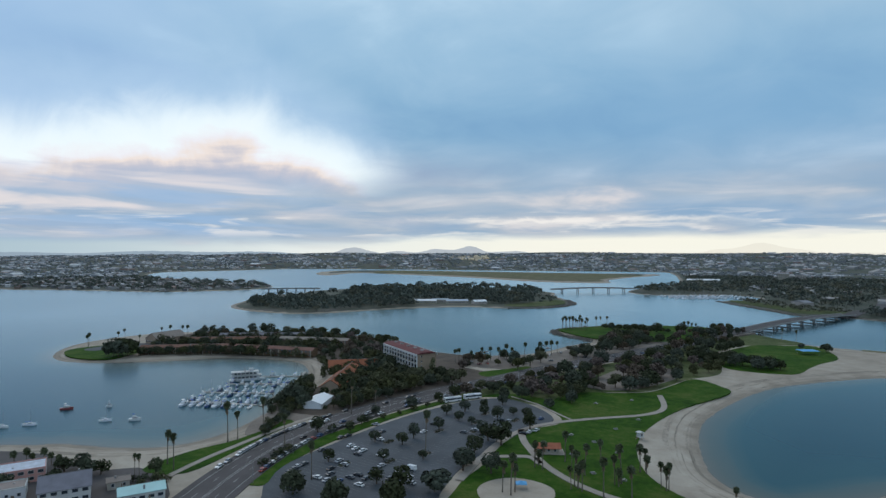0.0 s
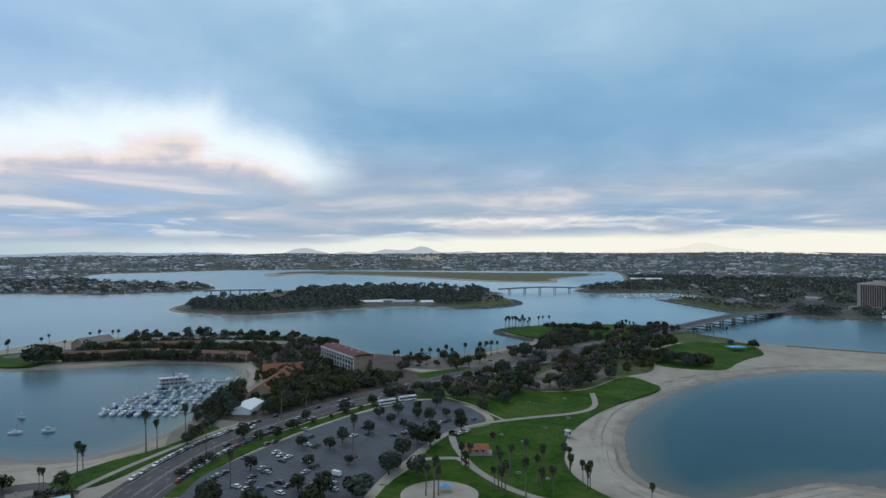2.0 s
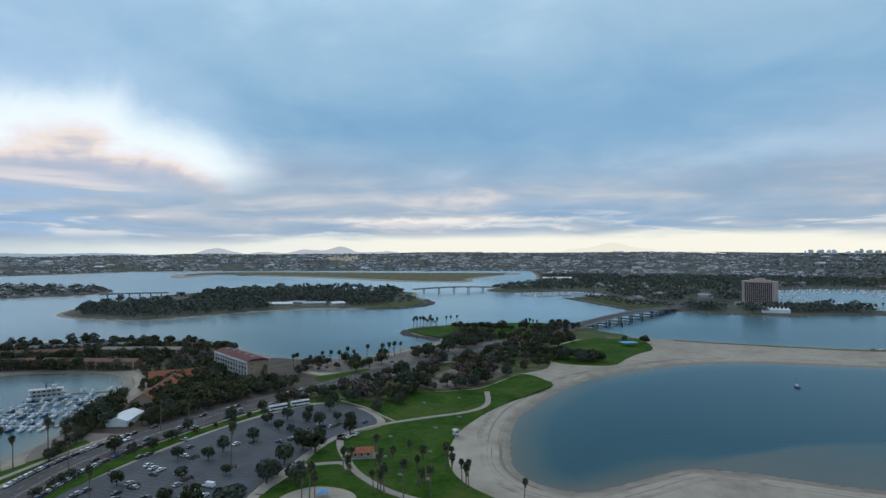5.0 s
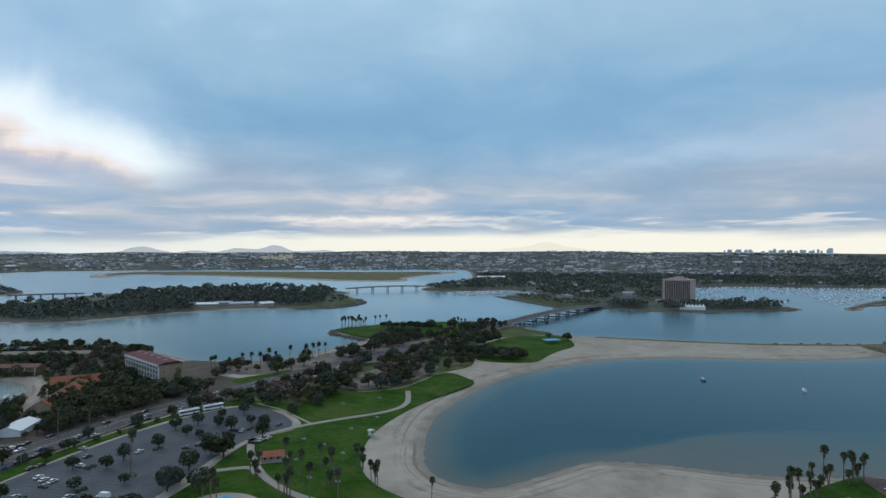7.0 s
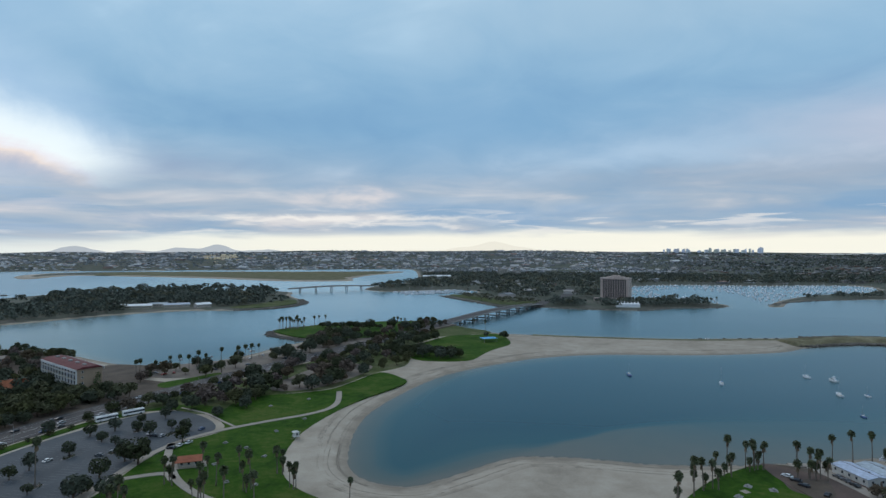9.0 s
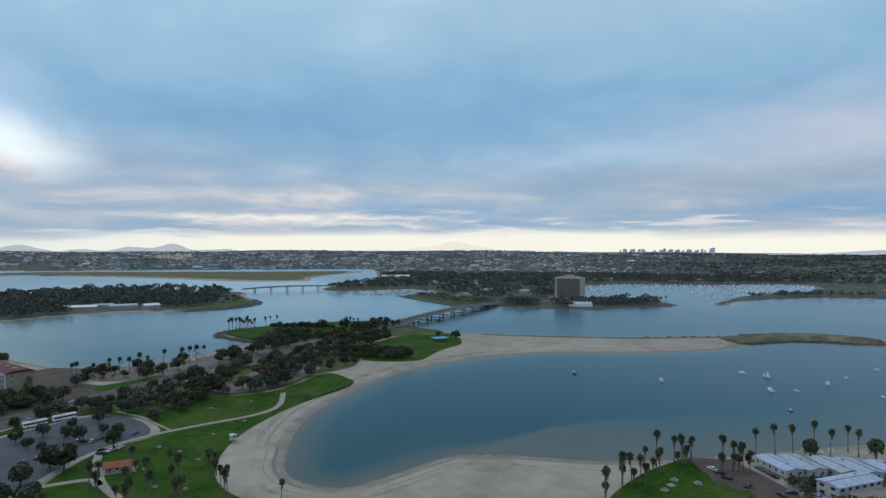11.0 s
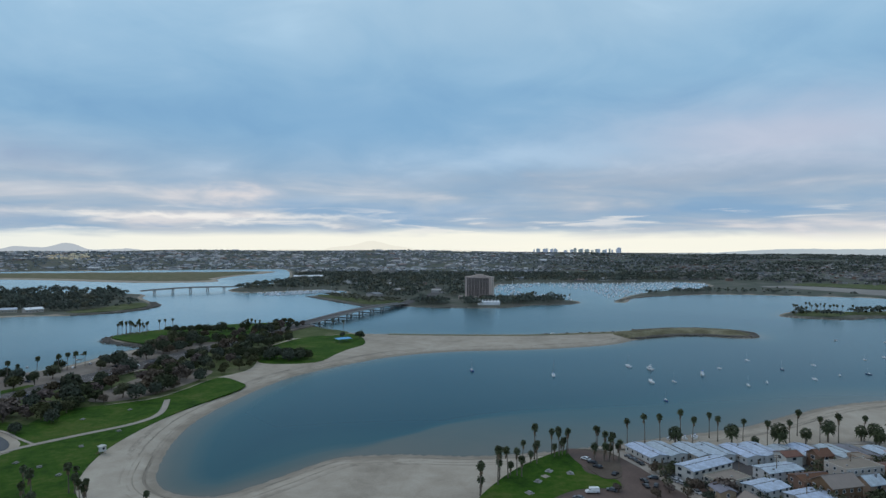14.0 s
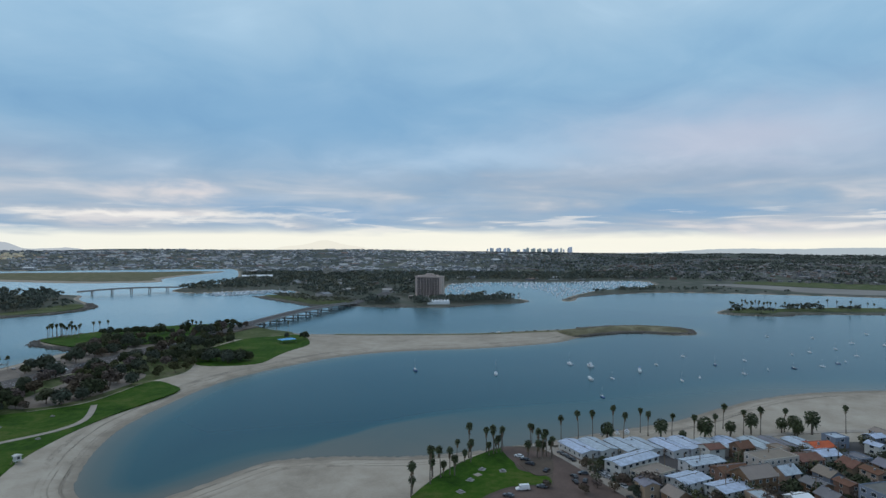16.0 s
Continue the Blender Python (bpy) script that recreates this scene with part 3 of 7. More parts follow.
slab("lawn", [(-12, 392), (10, 414), (30, 434), (60, 464), (84, 474), (82, 440), (76, 400), (70, 384), (52, 394), (22, 394)], 2.085, PARKDRY, "half-dry verge between a road and a parking lot", "lawn")
slab("lawn", [(22, 394), (44, 402), (64, 388), (74, 362), (68, 344), (60, 374), (42, 391)], 2.17, GRASS, "narrow green verge round the parking lot", "lawn")
slab("dirt_verge", [(-104, 312), (-98, 318), (-84, 338), (-70, 354), (-84, 362), (-100, 366), (-106, 350), (-108, 330)], 2.05, EARTH, "pale dirt verge beside the road", "verge")
slab("planting_ground", [(296, 612), (345, 610), (368, 613), (372, 632), (362, 660), (354, 690), (338, 690), (310, 660)], 2.05, PARKDRY, "half-dry grass below a bridge ramp", "planting ground")
slab("planting_ground", [(-34, 522), (-16, 566), (14, 552), (38, 544), (22, 502), (6, 490), (-20, 500)], 2.09, MULCH, "dark earth and shrubs beside a hotel", "planting ground")
slab("dirt_lot", [(100, 425), (128, 470), (160, 500), (188, 480), (175, 452), (146, 425), (120, 412)], 2.16, EARTH, "pale worn overflow lot under park trees", "dirt lot")
slab("dirt_lot", [(20, 500), (40, 545), (90, 555), (140, 600), (200, 640), (240, 620), (190, 570), (120, 510), (80, 480)], 2.11, EARTH, "pale worn ground along the bay beach", "dirt lot")
slab("parking_lot", [(290, 188), (301, 168), (311, 164), (306, 138), (290, 100), (255, 100), (262, 132), (276, 141), (284, 147), (277, 160)], 2.2, BRICKTOP, "reddish brown paved lot beside the beach lawn", "parking lot")
slab("dirt_verge", [(291, 187), (270, 185), (246, 176), (222, 150), (228, 100), (262, 99), (300, 130), (306, 168)], 2.11, MULCH, "brown earth between a lawn and a lot", "verge")
slab("parking_lot", [(226, 138), (240, 146), (256, 148), (266, 144), (273, 139), (279, 145), (284, 147), (277, 128), (262, 98), (225, 98)], 2.19, BRICKTOP, "reddish brown paved lot with parked vans", "parking lot")
slab("planting_bed", [(281, 167), (290, 167), (297, 163), (292, 156), (283, 149), (276, 151), (277, 158)], 2.32, MULCH, "brown mulched bed round tall palms", "planting bed")
strip("lane", [(307, 176), (305, 165), (301, 149), (296, 133), (291, 116), (286, 98)], 6.0, 2.25, PAVING, "pale concrete lane between beach blocks and a lot", "lane")
slab("neighbourhood_ground", [(311, 160), (341, 144), (376, 120), (426, 92), (475, 53), (560, -20), (500, -200), (260, -200), (262, 20), (290, 98), (304, 130)], 2.1, ROADTOP, "grey paved lanes between beach houses", "pavement")
slab("neighbourhood_ground", [(-130, 262), (-155, 262), (-190, 282), (-260, 285), (-330, 250), (-300, 120), (-120, 120), (-105, 220)], 2.1, ROADTOP, "grey paved lanes between beach buildings", "pavement")
slab("grass_bank", [(545, 1140), (548, 985), (548, 925), (600, 895), (640, 925), (600, 1000), (570, 1150)], 2.3, PARKDRY, "green grass bank of a rocky point", "lawn")
slab("grass_bank", [(120, 1034), (160, 1036), (202, 1066), (222, 1102), (224, 1160), (190, 1150), (150, 1096), (105, 1060)], 2.3, PARKDRY, "green grass at an island's tip", "lawn")
slab("grass_bank", [(1010, 430), (1066, 436), (1118, 394), (1200, 346), (1255, 290), (1240, 262), (1166, 300), (1114, 345), (1066, 378), (1030, 380), (1006, 402), (996, 424)], 2.3, PARKDRY, "green grass on a low rock-edged point", "lawn")
slab("mud_flat", [(-300, 2560), (-150, 2480), (40, 2300), (150, 2160), (300, 1960), (440, 1870), (500, 1880), (520, 2000), (660, 2200), (760, 2330), (520, 2520), (200, 2640), (-250, 2820)], 2.4, DRY, "dry yellow-green grass flat on a low island", "flat")
slab("river_bed", [(1597, 801), (1596, 731), (1575, 657), (1556, 590), (1523, 505), (1580, 380), (1720, 400), (1696, 568), (1701, 650), (1706, 716), (1687, 776)], 2.4, RIVERSAND, "pale sandy dry river channel", "river bed")

# ---- roads and paths ----
ROAD_LINE = [(-97, 190), (-93, 240), (-87, 275), (-79, 302), (-63, 333), (-37, 368), (-3, 405), (37, 441), (79, 481), (140, 530), (215, 592), (290, 655), (340, 694), (352, 703)]
_, road = strip("road", ROAD_LINE, 24.0, 2.30, ROADTOP, "wide worn asphalt road with pale lane lines", "road")
for pts in ([(6, 250), (16, 275), (29, 303), (44, 323), (63, 335), (88, 343), (118, 351), (134, 366), (143, 398)], [(41, 322), (40, 306), (41, 292), (46, 265), (58, 241), (74, 226), (96, 214)], [(22, 279), (39, 279), (43, 270)]):
    strip("footpath", pts, 3.6, 2.32, PAVING, "pale concrete footpath curving through a lawn", "path")
strip("footpath", [(44, 394), (58, 374), (66, 354), (72, 340)], 1.6, 2.32, PAVING, "narrow concrete kerb path beside a lawn", "path")
strip("footpath", [(-122, 240), (-112, 272), (-100, 300), (-88, 325), (-76, 345)], 3.0, 2.33, PAVING, "pale concrete footpath beside the road", "path")
strip("road", [(588, 876), (640, 930), (720, 1000), (850, 1150), (900, 1300)], 22.0, 2.5, ROADTOP, "asphalt road leading inland from a bridge", "road")
strip("road", [(700, 905), (720, 980), (800, 1100)], 14.0, 2.45, ROADTOP, "asphalt road between dark trees", "road")
strip("grass_bank", [(404, 580), (440, 549), (506, 502), (548, 478), (600, 458), (640, 440)], 9.0, 2.06, DRY, "dry yellow grass along the crest of a sand spit", "grass")
strip("beach_walk", [(300, 182), (318, 172), (350, 152), (382, 130), (440, 102), (500, 60)], 4.0, 2.24, PAVING, "pale concrete beach walk in front of houses", "path")

# ---- trees and palms ----
rng = random.Random(7)


def leaf_crown(bm, blobs, count, size, seed):
    """Many small leaf sprays scattered over a few rounded masses."""
    r = random.Random(seed)
    total = sum(b[3] ** 2 for b in blobs)
    for cx, cy, cz, rad, flat in blobs:
        for _ in range(int(count * rad ** 2 / total)):
            th, c = r.uniform(0, 2 * math.pi), r.uniform(-0.75, 1)
            s = math.sqrt(1 - c * c)
            k = rad * r.uniform(0.72, 1.08)
            p = Vector((cx + k * s * math.cos(th), cy + k * s * math.sin(th), cz + k * c * flat))
            out = Vector((s * math.cos(th), s * math.sin(th), c)).lerp(Vector((r.uniform(-1, 1), r.uniform(-1, 1), r.uniform(-0.3, 1))), 0.45).normalized()
            q = out.to_track_quat("Z", "Y")
            z = size * r.uniform(0.6, 1.4)
            a0 = r.uniform(0, 6.28)
            ring = [p + q @ Vector((z * math.cos(a0 + a), z * 0.8 * math.sin(a0 + a), z * r.uniform(-0.3, 0.3))) for a in (0, 1.5, 3.0, 4.4)]
            bm.faces.new([bm.verts.new(v) for v in ring])
    return bm


def broadleaf(kind, seed, leaf, label, height=8.0, spread=4.5, count=420, low=0.24, ball=False):
    """A tree with a forked trunk and a crown of leaf sprays, at the origin."""
    r = random.Random(seed)
    t = thing(kind, label, "tree")
    bm = bmesh.new()
    fork = height * low
    lean = (r.uniform(-0.4, 0.4), r.uniform(-0.4, 0.4))
    tube(bm, [(0, 0, -0.3), (lean[0] * 0.5, lean[1] * 0.5, fork * 0.5), (lean[0], lean[1], fork)], [0.34, 0.26, 0.22])
    blobs = []
    for k in range(6):
        a = k * 2 * math.pi / 6 + r.uniform(-0.4, 0.4)
        d = spread * r.uniform(0.35, 0.62)
        z = height * r.uniform(0.40, 0.72)
        tip = (lean[0] + d * math.cos(a), lean[1] + d * math.sin(a), z)
        tube(bm, [(lean[0], lean[1], fork - 0.1), (lean[0] + d * 0.45 * math.cos(a), lean[1] + d * 0.45 * math.sin(a), (fork + z) / 2 + 0.2), tip], [0.17, 0.12, 0.05], 5)
        blobs.append((*tip, spread * r.uniform(0.38, 0.58), 0.9))
    blobs.append((lean[0] + r.uniform(-0.8, 0.8), lean[1] + r.uniform(-0.8, 0.8), height * 0.80, spread * 0.5, 0.6))
    if ball:
        blobs = [(lean[0], lean[1], height * 0.56, spread * 0.82, 0.92)] + [(b[0], b[1], height * r.uniform(0.42, 0.72), spread * r.uniform(0.3, 0.42), 0.9) for b in blobs[:5]]
    part("trunk", bm, BARK, t)
    part("crown", leaf_crown(bmesh.new(), blobs, count, spread * (0.115 if ball else 0.135), seed + 50), leaf, t)
    return t


def frond(bm, base, a, rise, length, width, droop, steps=4):
    """One arched palm leaf, folded along its midrib."""
    prev = None
    for i in range(steps + 1):
        s = i / steps
        d, z = length * s * math.cos(rise), length * s * math.sin(rise) - droop * s * s
        w = width * math.sin(math.pi * (0.12 + 0.88 * s)) if s < 1 else 0.02
        c = Vector((base[0] + d * math.cos(a), base[1] + d * math.sin(a), base[2] + z))
        side = Vector((-math.sin(a), math.cos(a), 0)) * w
        row = [bm.verts.new(c - side - Vector((0, 0, w * 0.5))), bm.verts.new(c), bm.verts.new(c + side - Vector((0, 0, w * 0.5)))]
        if prev:
            for k in (0, 1):
                bm.faces.new((prev[k], prev[k + 1], row[k + 1], row[k]))
        prev = row


def fan_palm(seed, height, label, skirt=True):
    r = random.Random(seed)
    t = thing("fan_palm", label, "palm tree")
    bend = (r.uniform(-0.7, 0.7), r.uniform(-0.7, 0.7))
    bm = bmesh.new()
    pts = [(bend[0] * s * s, bend[1] * s * s, -0.4 + (height + 0.4) * s) for s in (0, 0.08, 0.3, 0.6, 0.85, 1.0)]
    tube(bm, pts, [0.42, 0.28, 0.22, 0.19, 0.19, 0.24], 7)
    part("trunk", bm, PALMBARK, t, shade=True)
    top = pts[-1]
    bm = bmesh.new()
    for k in range(44):
        rise = r.uniform(-0.8, 1.35)
        frond(bm, top, k * 2.4 + r.uniform(-0.2, 0.2), rise, r.uniform(1.5, 2.1), 0.7, 0.7, 3)
    leaf_crown(bm, [(top[0], top[1], top[2] + 0.15, 1.35, 0.9)], 70, 0.42, seed)
    part("crown", bm, FROND, t)
    if skirt:
        bm = bmesh.new()
        for k in range(22):
            frond(bm, (top[0], top[1], top[2] - r.uniform(0.2, 2.4)), k * 2.4, r.uniform(-1.35, -0.9), r.uniform(1.2, 1.9), 0.35, 0.2, 2)
        part("skirt", bm, DEADFROND, t, "brown skirt of dead fronds")
    return t


def date_palm(seed, height, label):
    r = random.Random(seed)
    t = thing("date_palm", label, "palm tree")
    bm = bmesh.new()
    tube(bm, [(0, 0, -0.4), (0, 0, 1.0), (0.1, 0, height * 0.6), (0.1, 0.1, height)], [0.6, 0.5, 0.45, 0.6], 8)
    part("trunk", bm, PALMBARK, t, shade=True)
    bm = bmesh.new()
    leaf_crown(bm, [(0.1, 0.1, height + 0.5, 3.3, 0.95)], 300, 0.55, seed)
    for k in range(90):
        frond(bm, (0.1, 0.1, height), k * 2.4 + r.uniform(-0.3, 0.3), r.uniform(-0.5, 1.5), r.uniform(3.0, 4.0), 0.5, r.uniform(1.6, 3.2), 4)
    part("crown", bm, FROND, t)
    return t


def plant_all(protos, spots, group="", lo=0.85, hi=1.15, z=2.1):
    """Stands copies of the first few things at the spots; the first things take the first spots."""
    for i, spot in enumerate(spots):
        k = rng.uniform(lo, hi) * (spot[2] if len(spot) > 2 else 1.0)
        m = pose(spot[0], spot[1], z, 0, 0, rng.uniform(0, 360))
        p = protos[i % len(protos)]
        p.scale = (1, 1, 1)
        if i < len(protos):
            continue
        ob = copy_thing(p, m)
        ob.scale = (k, k, k * rng.uniform(0.92, 1.1))
        tagged(ob, group=group)
    for p, spot in zip(protos, spots):
        p.matrix_basis = pose(spot[0], spot[1], z, 0, 0, rng.uniform(0, 360))
        tagged(p, group=group)


def scatter(ring, count, gap, seed, keep=None):
    """Spots inside an outline, no two nearer than the gap."""
    r = random.Random(seed)
    xs, ys = [p[0] for p in ring], [p[1] for p in ring]
    out, tries = [], 0
    while len(out) < count and tries < count * 60:
        tries += 1
        x, y = r.uniform(min(xs), max(xs)), r.uniform(min(ys), max(ys))
        if inside(x, y, ring) and (keep is None or keep(x, y)) and all((x - a) ** 2 + (y - b) ** 2 > gap * gap for a, b in out):
            out.append((x, y))
    return out


def off_road(x, y, clear=15.0):
    return min((x - a) ** 2 + (y - b) ** 2 for a, b in road) > clear * clear


LOT_TREES = [(-63, 246, 0.95), (-53, 272, 0.9), (-35, 300, 1.35), (-46, 330, 0.9), (-28, 274, 0.8), (-21, 296, 0.9), (-16, 306, 1.05), (-3, 320, 0.9), (-10, 275, 0.7), (-28, 246, 1.1), (-17, 240, 1.2), (8, 338, 0.75), (15, 330, 0.8), (20, 316, 0.9), (1, 351, 0.9), (12, 356, 0.95), (23, 350, 0.8), (30, 340, 0.95), (24, 366, 0.8), (40, 350, 0.8), (47, 340, 0.9), (36, 372, 0.85), (14, 284, 1.2), (22, 302, 1.1), (46, 322, 1.1), (28, 296, 1.5), (8, 262, 1.4), (20, 258, 1.5), (-50, 316, 0.8), (-67, 316, 1.3), (-40, 348, 0.8), (-20, 362, 1.0), (-4, 380, 0.8)]
protos = [broadleaf("lot_tree", 11 + k, LEAF, "small round dark green tree in a parking lot", 6.5, 3.3, 460, 0.18, True) for k in range(3)]
plant_all(protos, LOT_TREES, "parking lot trees", 1.05, 1.35)

SHOREGROVE = [(-108, 350), (-94, 350), (-86, 372), (-88, 400), (-98, 445), (-104, 440), (-104, 400)]
protos = [broadleaf("shore_tree", 181 + k, m, "small dense dark tree beside the cove", 5.5, 2.8, 260, 0.2, True) for k, m in enumerate((LEAF, LEAF_OLIVE, LEAF))]
plant_all(protos, scatter(SHOREGROVE, 42, 3.6, 14, lambda x, y: not (-86 < x < -68)) + scatter([(-88, 484), (-60, 486), (-38, 512), (-70, 548), (-100, 528)], 24, 6.0, 15), "shore trees", 0.8, 1.5)
GROVE = [(-104, 372), (-84, 356), (-62, 356), (-22, 398), (8, 428), (-10, 470), (-34, 500), (-60, 520), (-75, 470), (-98, 440)]
spots = scatter(GROVE, 120, 5.4, 3, lambda x, y: off_road(x, y, 16) and not (-92 < x < -64 and 340 < y < 396) and not (-100 < x < -76 and 395 < y < 450))
MIDPARK = [(70, 380), (50, 396), (70, 440), (110, 490), (170, 545), (240, 600), (310, 640), (300, 600), (246, 560), (236, 510), (216, 470), (182, 448), (140, 412), (100, 406)]
spots2 = scatter(MIDPARK, 88, 7.6, 5, lambda x, y: off_road(x, y, 15) and not (118 < x < 172 and 432 < y < 484 and (int(x) + int(y)) % 3))
HOTELPARK = [(10, 470), (30, 500), (60, 500), (120, 530), (200, 600), (300, 690), (280, 720), (200, 690), (180, 640), (130, 580), (80, 545), (20, 535)]
spots3 = scatter(HOTELPARK, 52, 9.0, 6, lambda x, y: off_road(x, y, 15) and (y < 645 or (int(x) * 7 + int(y)) % 4 == 0))
protos = [broadleaf("park_tree", 31 + k, LEAF, "spreading dark green park tree", 9.0, 5.6, 640, 0.2, True) for k in range(4)]
plant_all(protos, spots[::3] + spots2[::3] + spots3[::2], "park trees", 0.55, 1.45)
protos = [broadleaf("park_tree", 41 + k, LEAF_OLIVE, "spreading olive green park tree", 9.0, 5.2, 480) for k in range(3)]
plant_all(protos, spots[1::3] + spots[2::3] + spots2[1::3] + spots3[1::4], "park trees", 0.55, 1.25)
protos = [broadleaf("park_tree", 51 + k, LEAF_RUST, "half-bare russet brown park tree", 9.0, 5.6, 420) for k in range(2)]
plant_all(protos, spots2[2::3] + spots3[3::4] + [(270, 140, 0.6), (277, 126, 0.7), (300, 144, 0.55), (296, 121, 0.65), (299, 112, 0.8)], "park trees", 0.55, 1.25)

PARK_PALMS = [(40, 266), (43, 263), (55, 273), (57, 268), (51, 241), (53, 244), (55, 239), (70, 246), (73, 247), (85, 260), (88, 262), (62, 233), (73, 233), (88, 243), (90, 240), (108, 222), (23, 238), (26, 235), (28, 238), (70, 268), (60, 256)]
LAWN_PALMS = [(221, 167), (240, 178), (242, 175), (247, 175), (259, 185), (268, 187), (264, 181), (278, 186), (280, 183), (283, 186), (284, 182), (287, 184), (303, 180), (294, 168), (293, 164), (297, 165), (296, 161), (234, 172)]
BEACH_PALMS = [(319, 175), (330, 173), (334, 167), (355, 170), (346, 157), (365, 160), (363, 154), (374, 147), (371, 133), (388, 131), (406, 136), (404, 124), (410, 118), (426, 113), (450, 92)]
COVE_PALMS = [(-125, 269), (-119, 262), (-132, 254, 0.55), (-128, 250, 0.6), (-109, 300), (-105, 303), (-96, 316), (-78, 291), (-56, 251), (-9, 283), (-41, 354), (-55, 352)]
SHORE_PALMS = [(23, 514), (33, 526), (40, 525), (54, 524), (60, 532), (72, 539), (86, 541), (92, 545), (98, 550), (105, 558), (9, 513), (12, 510), (47, 520)]
POINT_PALMS = [(145, 737), (149, 732), (153, 734), (158, 736), (162, 733), (167, 739), (171, 744), (176, 746), (190, 751), (197, 755), (205, 757), (276, 691), (280, 688), (285, 691), (291, 693), (360, 640), (372, 634)]
PENINSULA_PALMS = [(-356, 596), (-358, 601), (-350, 654), (-315, 617), (-318, 671), (-310, 675), (-294, 670), (-289, 672), (-341, 625)]
tall = [fan_palm(61 + k, 12.2 + 0.9 * k, "tall slender fan palm with a small round crown") for k in range(3)]
plant_all(tall, BEACH_PALMS + [(301, 179)], "beach house palms", 0.85, 1.1)
tall = [fan_palm(71 + k, 14 + k, "tall fan palm with a shaggy skirt beside the cove road") for k in range(2)]
plant_all(tall, COVE_PALMS, "cove palms", 0.95, 1.25)
mid = [fan_palm(65 + k, 10.5 + k, "fan palm with a brown skirt on a green lawn") for k in range(3)]
plant_all(mid, PARK_PALMS + LAWN_PALMS, "lawn palms", 0.75, 1.15)
young = [fan_palm(75 + k, 5.5 + 1.5 * k, "short fan palm with a shaggy brown skirt") for k in range(2)]
plant_all(young, [(223, 169), (238, 176), (245, 177), (248, 173), (262, 183), (267, 184), (277, 183), (282, 183), (286, 186), (292, 166), (297, 167), (299, 163), (290, 170), (87, 258), (71, 244), (54, 242), (42, 268), (89, 240)], "young palms", 0.8, 1.2)
small = [fan_palm(81 + k, 9 + k, "slim fan palm beside the bay shore", False) for k in range(2)]
plant_all(small, SHORE_PALMS + PENINSULA_PALMS, "bay shore palms", 0.9, 1.35)
small = [fan_palm(85 + k, 12 + k, "fan palm with a full crown on a grassy point") for k in range(2)]
plant_all(small, POINT_PALMS + [(147, 743), (150, 742), (154, 738), (157, 736), (161, 733), (164, 731), (166, 729), (170, 726), (172, 724), (159, 741), (168, 735)] + [(1010, 430), (1018, 436), (1024, 428), (1033, 438), (1047, 428), (1056, 436), (1062, 424), (1070, 430), (1078, 420), (1084, 428), (1150, 360), (1165, 352), (1178, 344), (852, 790), (872, 778), (886, 770)], "point palms", 0.85, 1.15)
dates = [date_palm(91 + k, 6.0 + k, "stout date palm with a wide bushy crown") for k in range(2)]
plant_all(dates, [(338, 161), (362, 146), (369, 138, 0.6), (374, 129, 1.15), (396, 127, 0.8), (408, 122), (423, 113, 0.9), (424, 107), (420, 104, 0.9), (433, 102, 1.1), (-123, 254, 0.85), (71, 497)], "date palms", 0.9, 1.05)

# larger single trees on the lawns and round the lot's edge
protos = [broadleaf("shade_tree", 111 + k, LEAF, "broad dark evergreen shade tree on a lawn", 10.0, 6.5, 760, 0.2, k == 0) for k in range(2)]
plant_all(protos, [(241, 499), (249, 501), (21, 399, 0.6), (33, 405, 0.75), (39, 390, 0.7), (50, 388, 0.8), (64, 366, 0.75), (70, 426, 0.9), (80, 378, 0.7), (94, 412, 0.8), (46, 418, 0.7), (57, 404, 0.8), (82, 396, 0.75), (104, 418, 0.7), (253, 484), (262, 483), (271, 484), (361, 567, 0.8), (351, 590, 0.5), (197, 737, 0.7), (204, 732, 0.8), (211, 726, 0.9), (219, 721, 0.8), (226, 715, 0.95), (234, 709, 0.9), (240, 704, 1.0), (248, 699, 1.1), (204, 635, 0.9), (208, 618, 0.8), (261, 700, 0.6), (284, 671, 1.1), (297, 673, 1.2), (226, 628, 0.9), (175, 484), (186, 491), (236, 506), (246, 514), (232, 518), (262, 566), (275, 578), (290, 590), (258, 496), (266, 490), (215, 520), (224, 522), (-294, 538, 2.0), (-300, 540, 1.6), (-288, 543, 1.9), (-296, 548, 1.9), (26, 300, 0.9), (10, 268, 0.9), (-4, 238), (-60, 236, 0.8), (-42, 226, 0.9), (-20, 226), (-87, 366, 0.8)], "shade trees", 0.75, 1.1)
PENINSULA = [(-285, 650), (-230, 690), (-140, 685), (-80, 660), (-45, 600), (-60, 530), (-100, 520), (-118, 555), (-150, 572), (-230, 582), (-285, 580)]
spots = scatter(PENINSULA, 150, 7.5, 12) + [(-280 + 6.3 * k, 549 + 0.8 * k - 0.03 * k * k) for k in range(0, 26, 2)] + [(-200 + 5.5 * k, 553 - 0.9 * k) for k in range(0, 14, 2)] + [(-262 + 8 * k, 585 + (k % 3) * 4) for k in range(18)]
protos = [broadleaf("garden_tree", 121 + k, m, label, 8.0, 4.6, 360) for k, (m, label) in enumerate([(LEAF, "dark green garden tree between hotel rows"), (LEAF_OLIVE, "olive green garden tree between hotel rows"), (LEAF, "dense dark garden tree between hotel rows"), (LEAF_RUST, "russet brown garden tree between hotel rows")])]
plant_all(protos, spots, "hotel garden trees", 0.7, 1.25)
